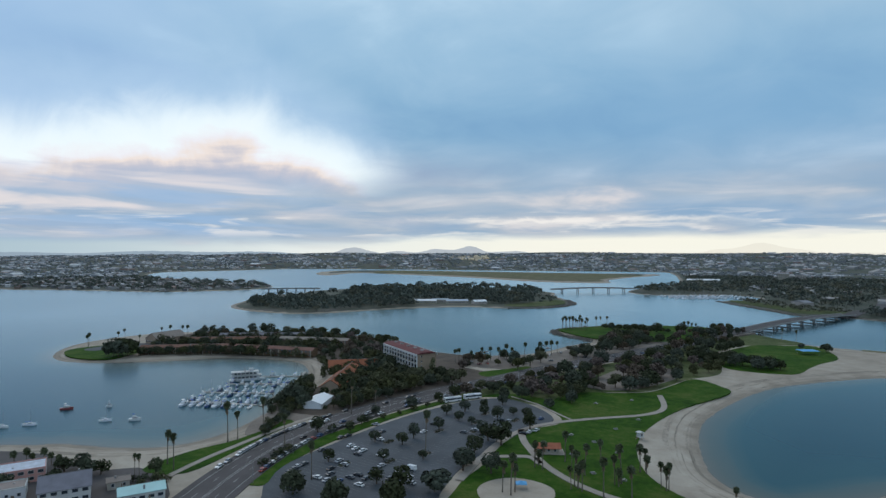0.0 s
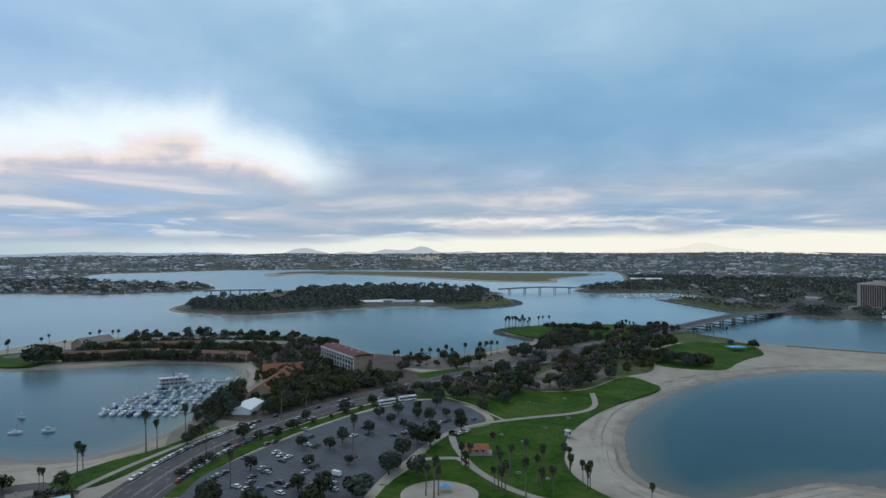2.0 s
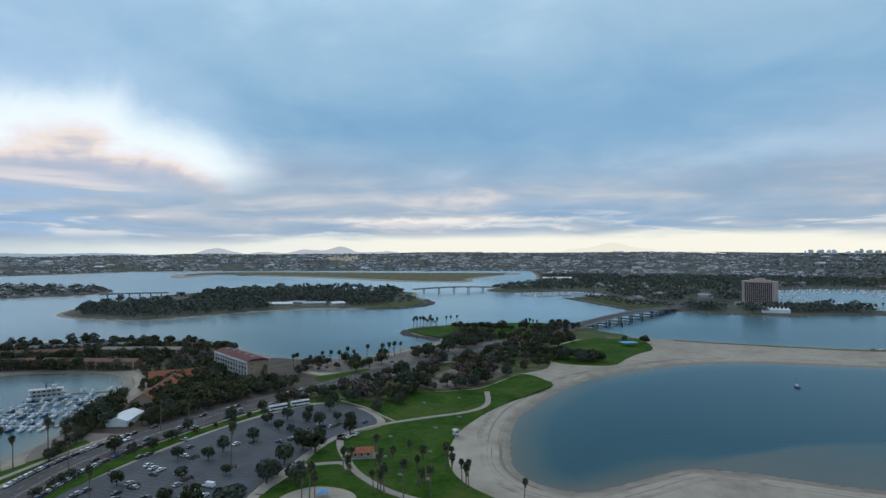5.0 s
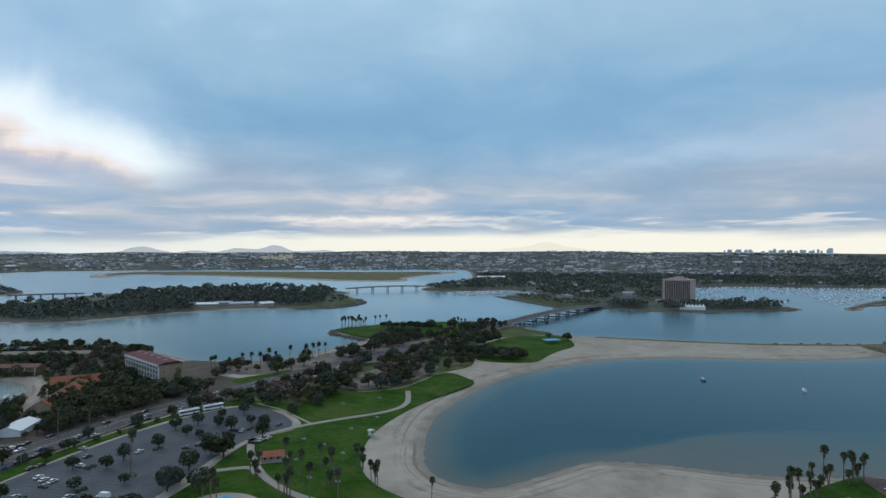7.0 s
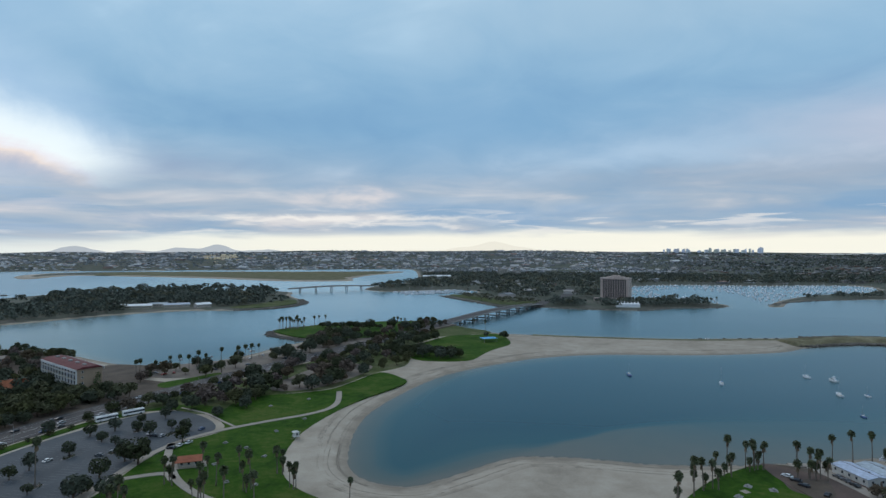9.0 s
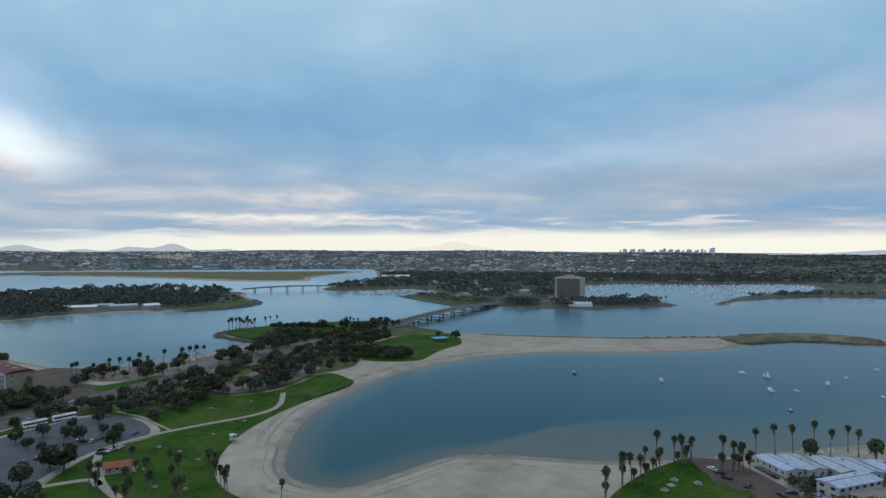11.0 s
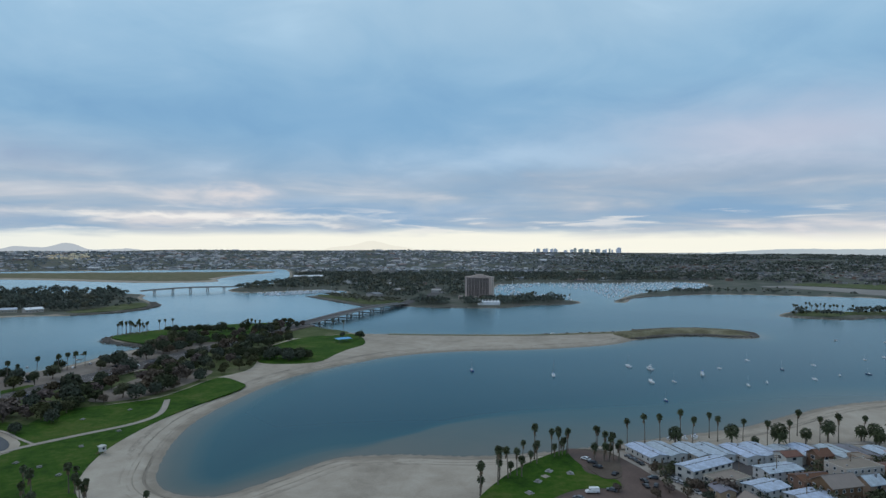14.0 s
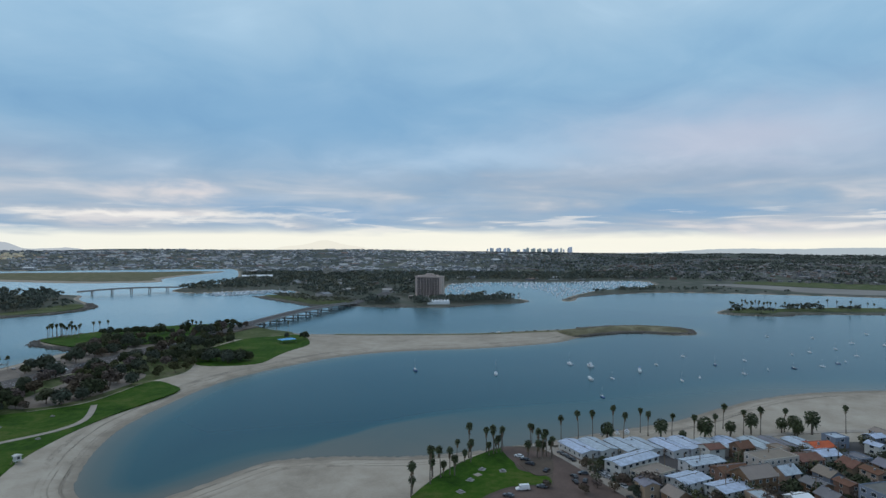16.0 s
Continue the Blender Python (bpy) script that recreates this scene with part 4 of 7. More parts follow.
protos = [broadleaf("street_tree", 201 + k, m, label, 8.5, 5.2, 420, 0.2, k == 0) for k, (m, label) in enumerate([(LEAF, "dense dark tree beside the park road"), (LEAF_RUST, "half-bare brown tree beside the park road"), (LEAF_OLIVE, "olive green tree beside the park road")])]
street = random.Random(31)
spots = []
for i in range(30, len(road) - 9):
    (x, y), (xn, yn) = road[i], road[i + 1]
    d = math.hypot(xn - x, yn - y)
    for side, chance in ((-16.5, 0.62), (16.5, 0.30)):
        if street.random() < chance:
            spots.append((x - side * (yn - y) / d + street.uniform(-2, 2), y + side * (xn - x) / d + street.uniform(-2, 2)))
plant_all(protos, spots, "street trees", 0.6, 1.15)
protos = [broadleaf("pine", 131 + k, LEAF, "tall flat-topped pine behind hotel rows", 15.0, 5.0, 420, 0.6) for k in range(2)]
plant_all(protos, [(-265, 660), (-257, 664), (-248, 668), (-216, 672), (-204, 674), (-195, 671), (-159, 668), (-146, 664), (-134, 660), (-118, 655), (-100, 648)], "hotel pines", 0.8, 1.1)
protos = [broadleaf("gum_tree", 171 + k, m, "tall open gum tree near the bridge", 16.0, 6.0, 520, 0.4) for k, m in enumerate((LEAF, LEAF_OLIVE, LEAF_RUST))]
plant_all(protos, [(286, 640), (295, 650), (305, 660), (318, 668), (327, 690), (340, 684), (330, 676), (276, 632), (262, 622), (250, 610), (300, 672), (268, 640), (310, 690), (322, 700), (236, 596), (222, 585)], "gum trees", 0.6, 1.05)
protos = [broadleaf("shrub", 141 + k, m, "low dense shrub beside the road", 2.6, 2.2, 160, 0.2) for k, m in enumerate((LEAF, LEAF_OLIVE))]
hedge = [(-128 + 2.2 * k + rng.uniform(-2, 2), 246 + rng.uniform(-4, 4)) for k in range(6)] + [(-80 + 1.0 * k + rng.uniform(-2, 2), 268 + 3.4 * k + rng.uniform(-2, 2)) for k in range(6)] + [(-60 + 9.2 * k * 0.9, 318 + 9.4 * k * 0.9) for k in range(9)] + [(-104 + rng.uniform(-3, 3), 352 + 7 * k) for k in range(14)]
plant_all(protos, hedge, "roadside shrubs", 0.8, 1.5)

# ---- more materials ----
WHITE = material("white painted wall", (0.50, 0.50, 0.49), 0.75, 0.14, 0.15, 3.0, random_tint=0.06)
CREAM = material("cream stucco", (0.37, 0.335, 0.285), 0.85, 0.12, 0.2, 3.0, random_tint=0.08)
TAN = material("tan stucco", (0.30, 0.225, 0.165), 0.85, 0.15, 0.2, 3.0, random_tint=0.1)
BROWN = material("brown timber wall", (0.17, 0.105, 0.07), 0.85, 0.2, 0.3, 3.0, random_tint=0.15)
PINK = material("pink stucco", (0.50, 0.27, 0.24), 0.85, 0.12, 0.2, 3.0)
BLUEWALL = material("slate blue boards", (0.17, 0.20, 0.25), 0.8, 0.15, 0.2, 3.0)
METALROOF = material("pale blue-grey metal roof", (0.345, 0.395, 0.455), 0.55, 0.38, 0.45, 2.5, random_tint=0.10, spec=0.5)
GREYROOF = material("grey shingle roof", (0.155, 0.15, 0.15), 0.9, 0.22, 0.25, 3.0, random_tint=0.2)
TANROOF = material("tan gravel roof", (0.23, 0.19, 0.155), 0.9, 0.15, 0.2, 3.0, random_tint=0.1)
ORANGE = material("bright orange roof tiles", (0.46, 0.10, 0.04), 0.85, 0.2, 0.25, 3.0)
TILE = material("terracotta roof tiles", (0.28, 0.095, 0.05), 0.85, 0.3, 0.25, 3.0, random_tint=0.12)
BROWNROOF = material("brown tiled roof", (0.15, 0.075, 0.05), 0.9, 0.3, 0.25, 3.0, random_tint=0.15)
REDROOF = material("faded red roof", (0.115, 0.030, 0.032), 0.8, 0.2, 0.1, 2.0)
TEALROOF = material("pale teal roof", (0.36, 0.56, 0.55), 0.6, 0.12, 0.15, 2.0)
MEMBRANE = material("white tent fabric", (0.70, 0.71, 0.72), 0.6, 0.05, 0.2, 2.0)
BLUECLOTH = material("blue canopy fabric", (0.12, 0.36, 0.62), 0.7, 0.1, 0.5, 3.0)
IVY = material("ivy on a wall", (0.06, 0.085, 0.03), 0.8, 0.4, 0.6, 4.0, island=0.3)
GLASS = material("dark window glass", (0.035, 0.045, 0.055), 0.12, 0.2, 0.3, 2.0, spec=0.6)
RUBBER = material("black rubber", (0.02, 0.02, 0.02), 0.85, 0.2, 2.0, 9.0)
STEEL = material("weathered steel", (0.30, 0.30, 0.31), 0.5, 0.2, 1.0, 6.0, metal=0.6)
WOOD = material("weathered wood", (0.16, 0.115, 0.08), 0.9, 0.25, 0.8, 6.0)
DOCK = material("grey dock boards", (0.32, 0.30, 0.27), 0.9, 0.2, 0.3, 3.0)
GELCOAT = material("white gelcoat", (0.63, 0.64, 0.65), 0.35, 0.10, 0.5, 3.0, random_tint=0.06, spec=0.5)
BLUEHULL = material("navy blue hull", (0.035, 0.07, 0.16), 0.35, 0.1, 0.5, 3.0, random_tint=0.2, spec=0.5)
BLUECOVER = material("blue canvas cover", (0.05, 0.12, 0.36), 0.85, 0.15, 0.8, 4.0)
CARS = [material(n, c, 0.35, 0.05, 0.5, 3.0, spec=0.6) for n, c in (("white car paint", (0.70, 0.70, 0.70)), ("silver car paint", (0.38, 0.39, 0.41)), ("black car paint", (0.02, 0.02, 0.025)), ("dark grey car paint", (0.08, 0.085, 0.095)), ("red car paint", (0.30, 0.025, 0.02)), ("blue car paint", (0.03, 0.07, 0.17)))]
CAR_WORDS = ["white", "silver", "black", "dark grey", "red", "blue"]

# ---- windows and houses ----


def ring_frame(w, h, t, d):
    """A window frame of four bars and a thin dark pane, as two meshes, facing -y."""
    bm = bmesh.new()
    for x0, x1, z0, z1 in ((-w / 2, w / 2, 0, t), (-w / 2, w / 2, h - t, h), (-w / 2, -w / 2 + t, t, h - t), (w / 2 - t, w / 2, t, h - t)):
        box(bm, x0, -d, z0, x1, d * 0.4, z1)
    frame_me = bpy.data.meshes.new("window")
    bm.to_mesh(frame_me)
    bm.free()
    frame_me.materials.append(WHITE)
    both_me = frame_me.copy()
    bm = bmesh.new()
    bm.from_mesh(both_me)
    count = len(bm.faces)
    box(bm, -w / 2 + t, -d * 0.35, t, w / 2 - t, d * 0.3, h - t)
    bm.faces.ensure_lookup_table()
    for f in bm.faces[count:]:
        f.material_index = 1
    bm.to_mesh(both_me)
    bm.free()
    both_me.materials.append(GLASS)
    bm = bmesh.new()
    box(bm, -w / 2 + t, -d * 0.35, t, w / 2 - t, d * 0.3, h - t)
    pane_me = bpy.data.meshes.new("pane")
    bm.to_mesh(pane_me)
    bm.free()
    pane_me.materials.append(GLASS)
    return frame_me, pane_me, both_me


WINDOWS = {"small": ring_frame(1.3, 1.4, 0.12, 0.09), "wide": ring_frame(2.2, 1.5, 0.12, 0.09), "tall": ring_frame(2.6, 2.3, 0.14, 0.12), "strip": ring_frame(3.6, 1.7, 0.14, 0.12), "bay": ring_frame(4.4, 2.9, 0.16, 0.14)}


def hang_window(kind, parent, m):
    frame_me, pane_me, both_me = WINDOWS[kind]
    f = new("window", both_me if kind in ("small", "wide") else frame_me)
    f.parent, f.matrix_basis = parent, m
    if kind in ("small", "wide"):
        return f
    p = new("pane", pane_me)
    p.parent = f
    return f


def windows_round(parent, w, d, floors, storey, kind, every, sides="fblr"):
    """Rows of windows on the chosen sides of a w by d block that stands centred on its parent."""
    for side in sides:
        run = w if side in "fb" else d
        count = max(1, int(run / every))
        for fl in range(floors):
            for k in range(count):
                s = (k + 0.5) / count * run - run / 2
                z = fl * storey + storey * 0.34
                m = {"f": pose(s, -d / 2 - 0.02, z), "b": pose(s, d / 2 + 0.02, z, 0, 0, 180), "l": pose(-w / 2 - 0.02, s, z, 0, 0, -90), "r": pose(w / 2 + 0.02, s, z, 0, 0, 90)}[side]
                hang_window(kind, parent, m)


def gable(bm, w, d, z, rise, over=0.45, along="y", thick=0.22):
    """A pitched roof with its overhang and thickness."""
    if along == "y":
        prof = [(-w / 2 - over, z - over * rise / (w / 2)), (0, z + rise), (w / 2 + over, z - over * rise / (w / 2))]
        a, b = -d / 2 - over, d / 2 + over
        place = lambda p, s, dz: (p[0], s, p[1] + dz)
    else:
        prof = [(-d / 2 - over, z - over * rise / (d / 2)), (0, z + rise), (d / 2 + over, z - over * rise / (d / 2))]
        a, b = -w / 2 - over, w / 2 + over
        place = lambda p, s, dz: (s, p[0], p[1] + dz)
    rows = [[bm.verts.new(place(p, s, dz)) for p in prof] for s in (a, b) for dz in (0.0, thick)]
    lo0, hi0, lo1, hi1 = rows
    for i in (0, 1):
        bm.faces.new((hi0[i], hi0[i + 1], hi1[i + 1], hi1[i]))
        bm.faces.new((lo0[i], lo1[i], lo1[i + 1], lo0[i + 1]))
        bm.faces.new((lo0[i], lo0[i + 1], hi0[i + 1], hi0[i]))
        bm.faces.new((lo1[i], hi1[i], hi1[i + 1], lo1[i + 1]))
    for i in (0, 2):
        bm.faces.new((lo0[i], hi0[i], hi1[i], lo1[i]))
    return bm


def house(label, x, y, w, d, h, turn, wall, roof, style="gable", floors=2, kind="small", sides="flr", name="beach_house", category="house", group="", every=3.2, z=2.1):
    """A house centred at x, y: walls with gable ends, roof, windows, door, vents."""
    if name == "beach_house":
        w, d, h = w * 0.84, d * 0.84, h * 0.84
    t = thing(name, label, category, pose(x, y, z, 0, 0, turn), group)
    bm = bmesh.new()
    box(bm, -w / 2, -d / 2, -0.4, w / 2, d / 2, h)
    along = "y" if d >= w else "x"
    span = w if along == "y" else d
    rise = {"low": span * 0.08, "gable": span * 0.16, "steep": span * 0.30, "flat": 0.0}[style]
    if rise:
        for s in (-1, 1):
            tri = [(-w / 2, s * d / 2, h), (w / 2, s * d / 2, h), (0, s * d / 2, h + rise)] if along == "y" else [(s * w / 2, -d / 2, h), (s * w / 2, d / 2, h), (s * w / 2, 0, h + rise)]
            bm.faces.new([bm.verts.new(p) for p in tri])
    part("wall", bm, wall, t)
    bm = bmesh.new()
    if rise:
        gable(bm, w, d, h, rise, 0.5, along)
        r = part("roof", bm, roof, t)
        bm = bmesh.new()
        if along == "y":
            box(bm, -0.16, -d / 2 - 0.5, h + rise + 0.16, 0.16, d / 2 + 0.5, h + rise + 0.3)
        else:
            box(bm, -w / 2 - 0.5, -0.16, h + rise + 0.16, w / 2 + 0.5, 0.16, h + rise + 0.3)
        part("ridge_cap", bm, GREYROOF, r)
    else:
        box(bm, -w / 2 + 0.25, -d / 2 + 0.25, h, w / 2 - 0.25, d / 2 - 0.25, h + 0.15)
        r = part("roof", bm, roof, t)
        bm = bmesh.new()
        for x0, y0, x1, y1 in ((-w / 2, -d / 2, w / 2, -d / 2 + 0.25), (-w / 2, d / 2 - 0.25, w / 2, d / 2), (-w / 2, -d / 2 + 0.25, -w / 2 + 0.25, d / 2 - 0.25), (w / 2 - 0.25, -d / 2 + 0.25, w / 2, d / 2 - 0.25)):
            box(bm, x0, y0, h, x1, y1, h + 0.55)
        part("parapet", bm, wall, t)
    rr = random.Random(int(x * 7 + y * 13))
    for k in range(1):
        bm = bmesh.new()
        vx, vy = rr.uniform(-0.3, 0.3) * w, rr.uniform(-0.35, 0.35) * d
        box(bm, vx - 0.35, vy - 0.35, h, vx + 0.35, vy + 0.35, h + rise + rr.uniform(0.3, 0.8), None, 0.06)
        part("roof_vent", bm, STEEL, t)
    windows_round(t, w, d, floors, h / floors, kind, every, sides)
    bm = bmesh.new()
    box(bm, w * 0.12, -d / 2 - 0.07, 0, w * 0.12 + 1.0, -d / 2 + 0.04, 2.1)
    part("door", bm, WOOD, t)
    return t


# beach rows of the neighbourhood: long low blocks behind the beach walk
for k in range(11):
    s = k / 10
    house("long low white beach block with a pale metal roof", 313 + 90 * s, 160 - 64 * s + (1.2 if k % 2 else -0.8), 11.2, 22 - 3 * s, 3.8 + (k % 3) * 0.3, -14 - 9 * s, WHITE if k % 4 != 2 else CREAM, METALROOF if k != 9 else GREYROOF, "low", 1, "small", "flr", group="beach front blocks")
house("two-storey white apartment block with a pale blue-grey roof", 314, 130, 29, 11, 6.6, -6, WHITE, METALROOF, "low", 2, "wide", "flr", every=3.6)
house("cream two-storey building with a flat tan roof", 310, 117, 19, 12, 5.6, -8, CREAM, TANROOF, "flat", 2, "wide", "fl")
house("white cottage with a pale metal roof", 338, 111, 21, 11, 5.4, -18, WHITE, METALROOF, "low", 2)
house("white cottage with a pale metal roof", 315, 104, 17, 12, 5.4, -10, WHITE, METALROOF, "low", 2)
house("pale blue-roofed flat building beside a lane", 320, 90, 17, 12, 5.0, -14, WHITE, METALROOF, "low", 2)
house("brown shingled beach house with a grey roof", 335, 87, 17, 12, 8.2, -20, BROWN, TANROOF, "steep", 2)
house("brown shingled beach house with a brown roof", 336, 97, 17, 10, 6.6, -20, BROWN, BROWNROOF, "gable", 2)
house("cream three-storey apartment block with a flat tan roof", 360, 91, 23, 13, 9.2, -21, CREAM, TANROOF, "flat", 3, "small", "flr", every=3.0)
house("brown beach house with a brown tiled roof", 376, 84, 14, 12, 6.5, -24, BROWN, BROWNROOF, "gable", 2)
house("white beach house with a pale metal roof", 391, 82, 14, 11, 5.6, -26, WHITE, METALROOF, "gable", 2)
house("small house with a bright orange tiled roof", 405, 89, 13, 11, 4.6, -28, CREAM, ORANGE, "gable", 2)
house("slate blue three-storey building with a flat grey roof", 356, 45, 24, 15, 10.0, -24, BLUEWALL, GREYROOF, "flat", 3, "wide", "fl", every=3.4)
house("white-roofed cottage among darker houses", 330, 68, 9, 8, 5.4, -20, WHITE, MEMBRANE, "gable", 2)
fill = random.Random(23)
taken = [(o.location.x, o.location.y) for o in bpy.data.objects if o.name.startswith("beach_house")] + [(304, 131), (324, 129), (352, 94), (368, 88), (348, 48), (365, 42), (302, 118), (318, 116), (330, 113), (346, 108)]
for j in range(900):
    x, y = fill.uniform(286, 520), fill.uniform(-60, 118)
    if y > 146 - 0.44 * (x - 290) or y < 40 - 0.48 * (x - 290) or any((x - a) ** 2 + (y - b) ** 2 < 11.2 ** 2 for a, b in taken):
        continue
    taken.append((x, y))
    wall, word = fill.choice(((WHITE, "white"), (TAN, "tan"), (BROWN, "brown"), (TAN, "tan"), (BROWN, "brown"), (BROWN, "brown"), (BLUEWALL, "slate blue")))
    roof, top = fill.choice(((METALROOF, "pale metal"), (GREYROOF, "grey shingle"), (BROWNROOF, "brown tiled"), (TANROOF, "tan"), (BROWNROOF, "brown tiled"), (BROWNROOF, "brown tiled"), (GREYROOF, "grey shingle")))
    style = fill.choice(("gable", "gable", "steep", "flat"))
    house("%s beach house with a %s %s roof" % (word, {"gable": "low pitched", "steep": "steep", "flat": "flat"}[style], top), x, y, fill.uniform(7, 10), fill.uniform(8, 11), fill.uniform(4.6, 7.0), -22 + fill.uniform(-5, 5), wall, roof, style, 2, fill.choice(("small", "wide")), "fl", group="beach houses", every=4.4)

# buildings by the cove at the other end
house("pink beach building with a pale grey roof", -178, 251, 17, 13, 5.2, 32, PINK, METALROOF, "flat", 2, "wide", "flr", name="beach_building", category="building")
house("white building with a pitched pale metal roof", -147, 231, 17, 13, 6.0, 30, WHITE, GREYROOF, "steep", 2, "wide", "flr", name="beach_building", category="building")
house("low shop with a broad pale teal roof", -118, 232, 16, 10, 3.8, 30, WHITE, TEALROOF, "gable", 1, "wide", "flr", name="shop", category="shop")
house("low white cottage with a flat roof", -170, 232, 12, 10, 4.4, 30, WHITE, TANROOF, "flat", 1, "small", "flr", name="beach_building", category="building")
house("tan beach building with a grey roof", -200, 238, 14, 12, 5.0, 30, TAN, GREYROOF, "gable", 2, "small", "flr", name="beach_building", category="building")
house("small tan kiosk with a pitched roof", -133, 243, 8, 6, 3.2, 30, CREAM, TANROOF, "gable", 1, "small", "fl", name="kiosk", category="kiosk")
protos = [broadleaf("garden_tree", 151 + k, LEAF, "dense dark tree between beach buildings", 7.0, 4.0, 380) for k in range(2)]
plant_all(protos, [(-165, 259), (-160, 262), (-152, 254), (-148, 257), (-177, 238), (-160, 243), (-186, 241), (312, 138, 0.7), (305, 139, 0.8), (298, 101, 0.9), (291, 112, 0.8), (317, 94, 0.8), (340, 74, 1.1), (345, 66), (370, 66, 0.8), (390, 72, 0.7), (400, 74, 0.6), (416, 64, 0.7), (424, 52), (376, 50), (396, 44, 0.8), (350, 58, 0.7), (333, 90, 0.6), (312, 88, 0.7), (318, 104, 0.6), (300, 88, 0.8), (440, 70, 0.7), (367, 84, 0.7), (385, 62), (312, 72), (294, 84), (410, 60), (366, 60)], "neighbourhood trees", 0.8, 1.1)
protos = [broadleaf("yard_tree", 191 + k, m, "small untidy tree in a house yard", 4.5, 2.6, 200, 0.2, True) for k, m in enumerate((LEAF_OLIVE, LEAF, LEAF_RUST))]
yard = random.Random(9)
spots = [(290, 131), (294, 124), (288, 120), (297, 137), (300, 118), (286, 127)]
while len(spots) < 95 and yard.random() > 1e-5:
    x, y = yard.uniform(292, 450), yard.uniform(20, 118)
    if 42 - 0.48 * (x - 290) < y < 140 - 0.46 * (x - 290) and all((x - a) ** 2 + (y - b) ** 2 > 5.4 ** 2 for a, b in taken + spots):
        spots.append((x, y))
plant_all(protos, spots, "yard trees", 0.9, 1.7)
protos = [fan_palm(95, 5.5, "short fan palm by a beach building", False), fan_palm(96, 6.0, "short fan palm by a beach building", False)]
plant_all(protos, [(-192, 266), (-188, 268), (-184, 266), (-180, 268), (-176, 267), (-171, 264), (-168, 260)], "short palms", 0.8, 1.0)

# ---- hotel with a red roof ----


def red_roof_hotel():
    """Five storeys; local x across, y along the block."""
    w, d, h, floors, bays = 15.6, 62.0, 18.2, 5, 12
    t = thing("hotel", "five-storey white hotel with a faded red roof", "hotel", Matrix.Translation((-20.5, 449, 2.1)) @ pose(0, 0, 0, 0, 0, 29.0))
    bm = bmesh.new()
    box(bm, 0, 0, -0.4, w, d, h)
    part("wall", bm, CONCRETE, t)
    bm = bmesh.new()
    box(bm, 0.01, -0.25, -0.3, w - 0.01, -0.02, h)
    part("end_wall", bm, TAN, t, "tan brick end wall")
    bm = bmesh.new()
    leaf_crown(bm, [(w * 0.75, -0.4, 3.5, 2.6, 1.3), (w * 0.78, -0.3, 9.0, 2.6, 1.6), (w * 0.82, -0.3, 13.0, 1.8, 1.4)], 420, 0.45, 4)
    part("ivy", bm, IVY, t, "green ivy on the end wall")
    bm = bmesh.new()
    rows = [(-1.0, h), (w * 0.22, h + 1.4), (w * 0.78, h + 1.4), (w + 1.0, h)]
    ring = [[bm.verts.new((x, y, z)) for x, z in rows] for y in (-1.0, d + 1.0)]
    for k in range(3):
        bm.faces.new((ring[0][k], ring[0][k + 1], ring[1][k + 1], ring[1][k]))
    for r in ring:
        bm.faces.new(r)
    bm.faces.new((ring[0][0], ring[1][0], ring[1][3], ring[0][3]))
    roof = part("roof", bm, REDROOF, t)
    for k in range(5):
        bm = bmesh.new()
        box(bm, w * 0.4, 6 + k * 12, h + 1.3, w * 0.4 + 2.2, 8.4 + k * 12, h + 2.3, None, 0.1)
        part("roof_unit", bm, CONCRETE, roof, "grey rooftop plant box")
    for side, x0, x1 in (("fascia", -1.05, -0.75), ("fascia", w + 0.75, w + 1.05)):
        bm = bmesh.new()
        box(bm, x0, -1.0, h - 1.5, x1, d + 1.0, h + 0.1)
        part("fascia", bm, WHITE, t, "white fascia band under the roof")
    for fl in range(floors):
        z = fl * h / floors
        bm = bmesh.new()
        box(bm, -0.9, 0, z + 0.0, -0.02, d, z + 0.22)
        slab_ob = part("balcony", bm, WHITE, t)
        bm = bmesh.new()
        box(bm, -0.9, 0, z + 0.22, -0.82, d, z + 1.05)
        part("balcony_rail", bm, CREAM, slab_ob)
    for k in range(bays + 1):
        bm = bmesh.new()
        y = k * d / bays
        box(bm, -0.98, y - 0.22, -0.3, -0.02, y + 0.22, h - 1.4)
        part("fin", bm, WHITE, t)
    for k in range(bays):
        for fl in range(floors):
            hang_window("bay", t, pose(-0.03, (k + 0.5) * d / bays, fl * h / floors + 0.35, 0, 0, -90))
    for fl in range(floors):
        hang_window("small", t, pose(3.2, -0.28, fl * h / floors + 1.0))
    return t


red_roof_hotel()


def long_row(label, x0, y0, x1, y1, d, h, wall, roof):
    """A long two-storey guest wing between two points, with posts under its eaves."""
    run = math.hypot(x1 - x0, y1 - y0)
    t = house(label, (x0 + x1) / 2, (y0 + y1) / 2, run, d, h, math.degrees(math.atan2(y1 - y0, x1 - x0)), wall, roof, "gable", 2, "wide", "f", "guest_wing", "hotel wing", "hotel wings", 4.0)
    for k in range(int(run / 8) + 1):
        bm = bmesh.new()
        x = -run / 2 + k * 8 + 0.2
        box(bm, x - 0.3, -d / 2 - 1.9, -0.3, x + 0.3, -d / 2 - 1.3, h * 0.93)
        part("post", bm, CREAM, t)
    bm = bmesh.new()
    box(bm, -run / 2, -d / 2 - 2.0, h * 0.46, run / 2, -d / 2 - 0.03, h * 0.53)
    part("gallery", bm, WOOD, t)
    return t


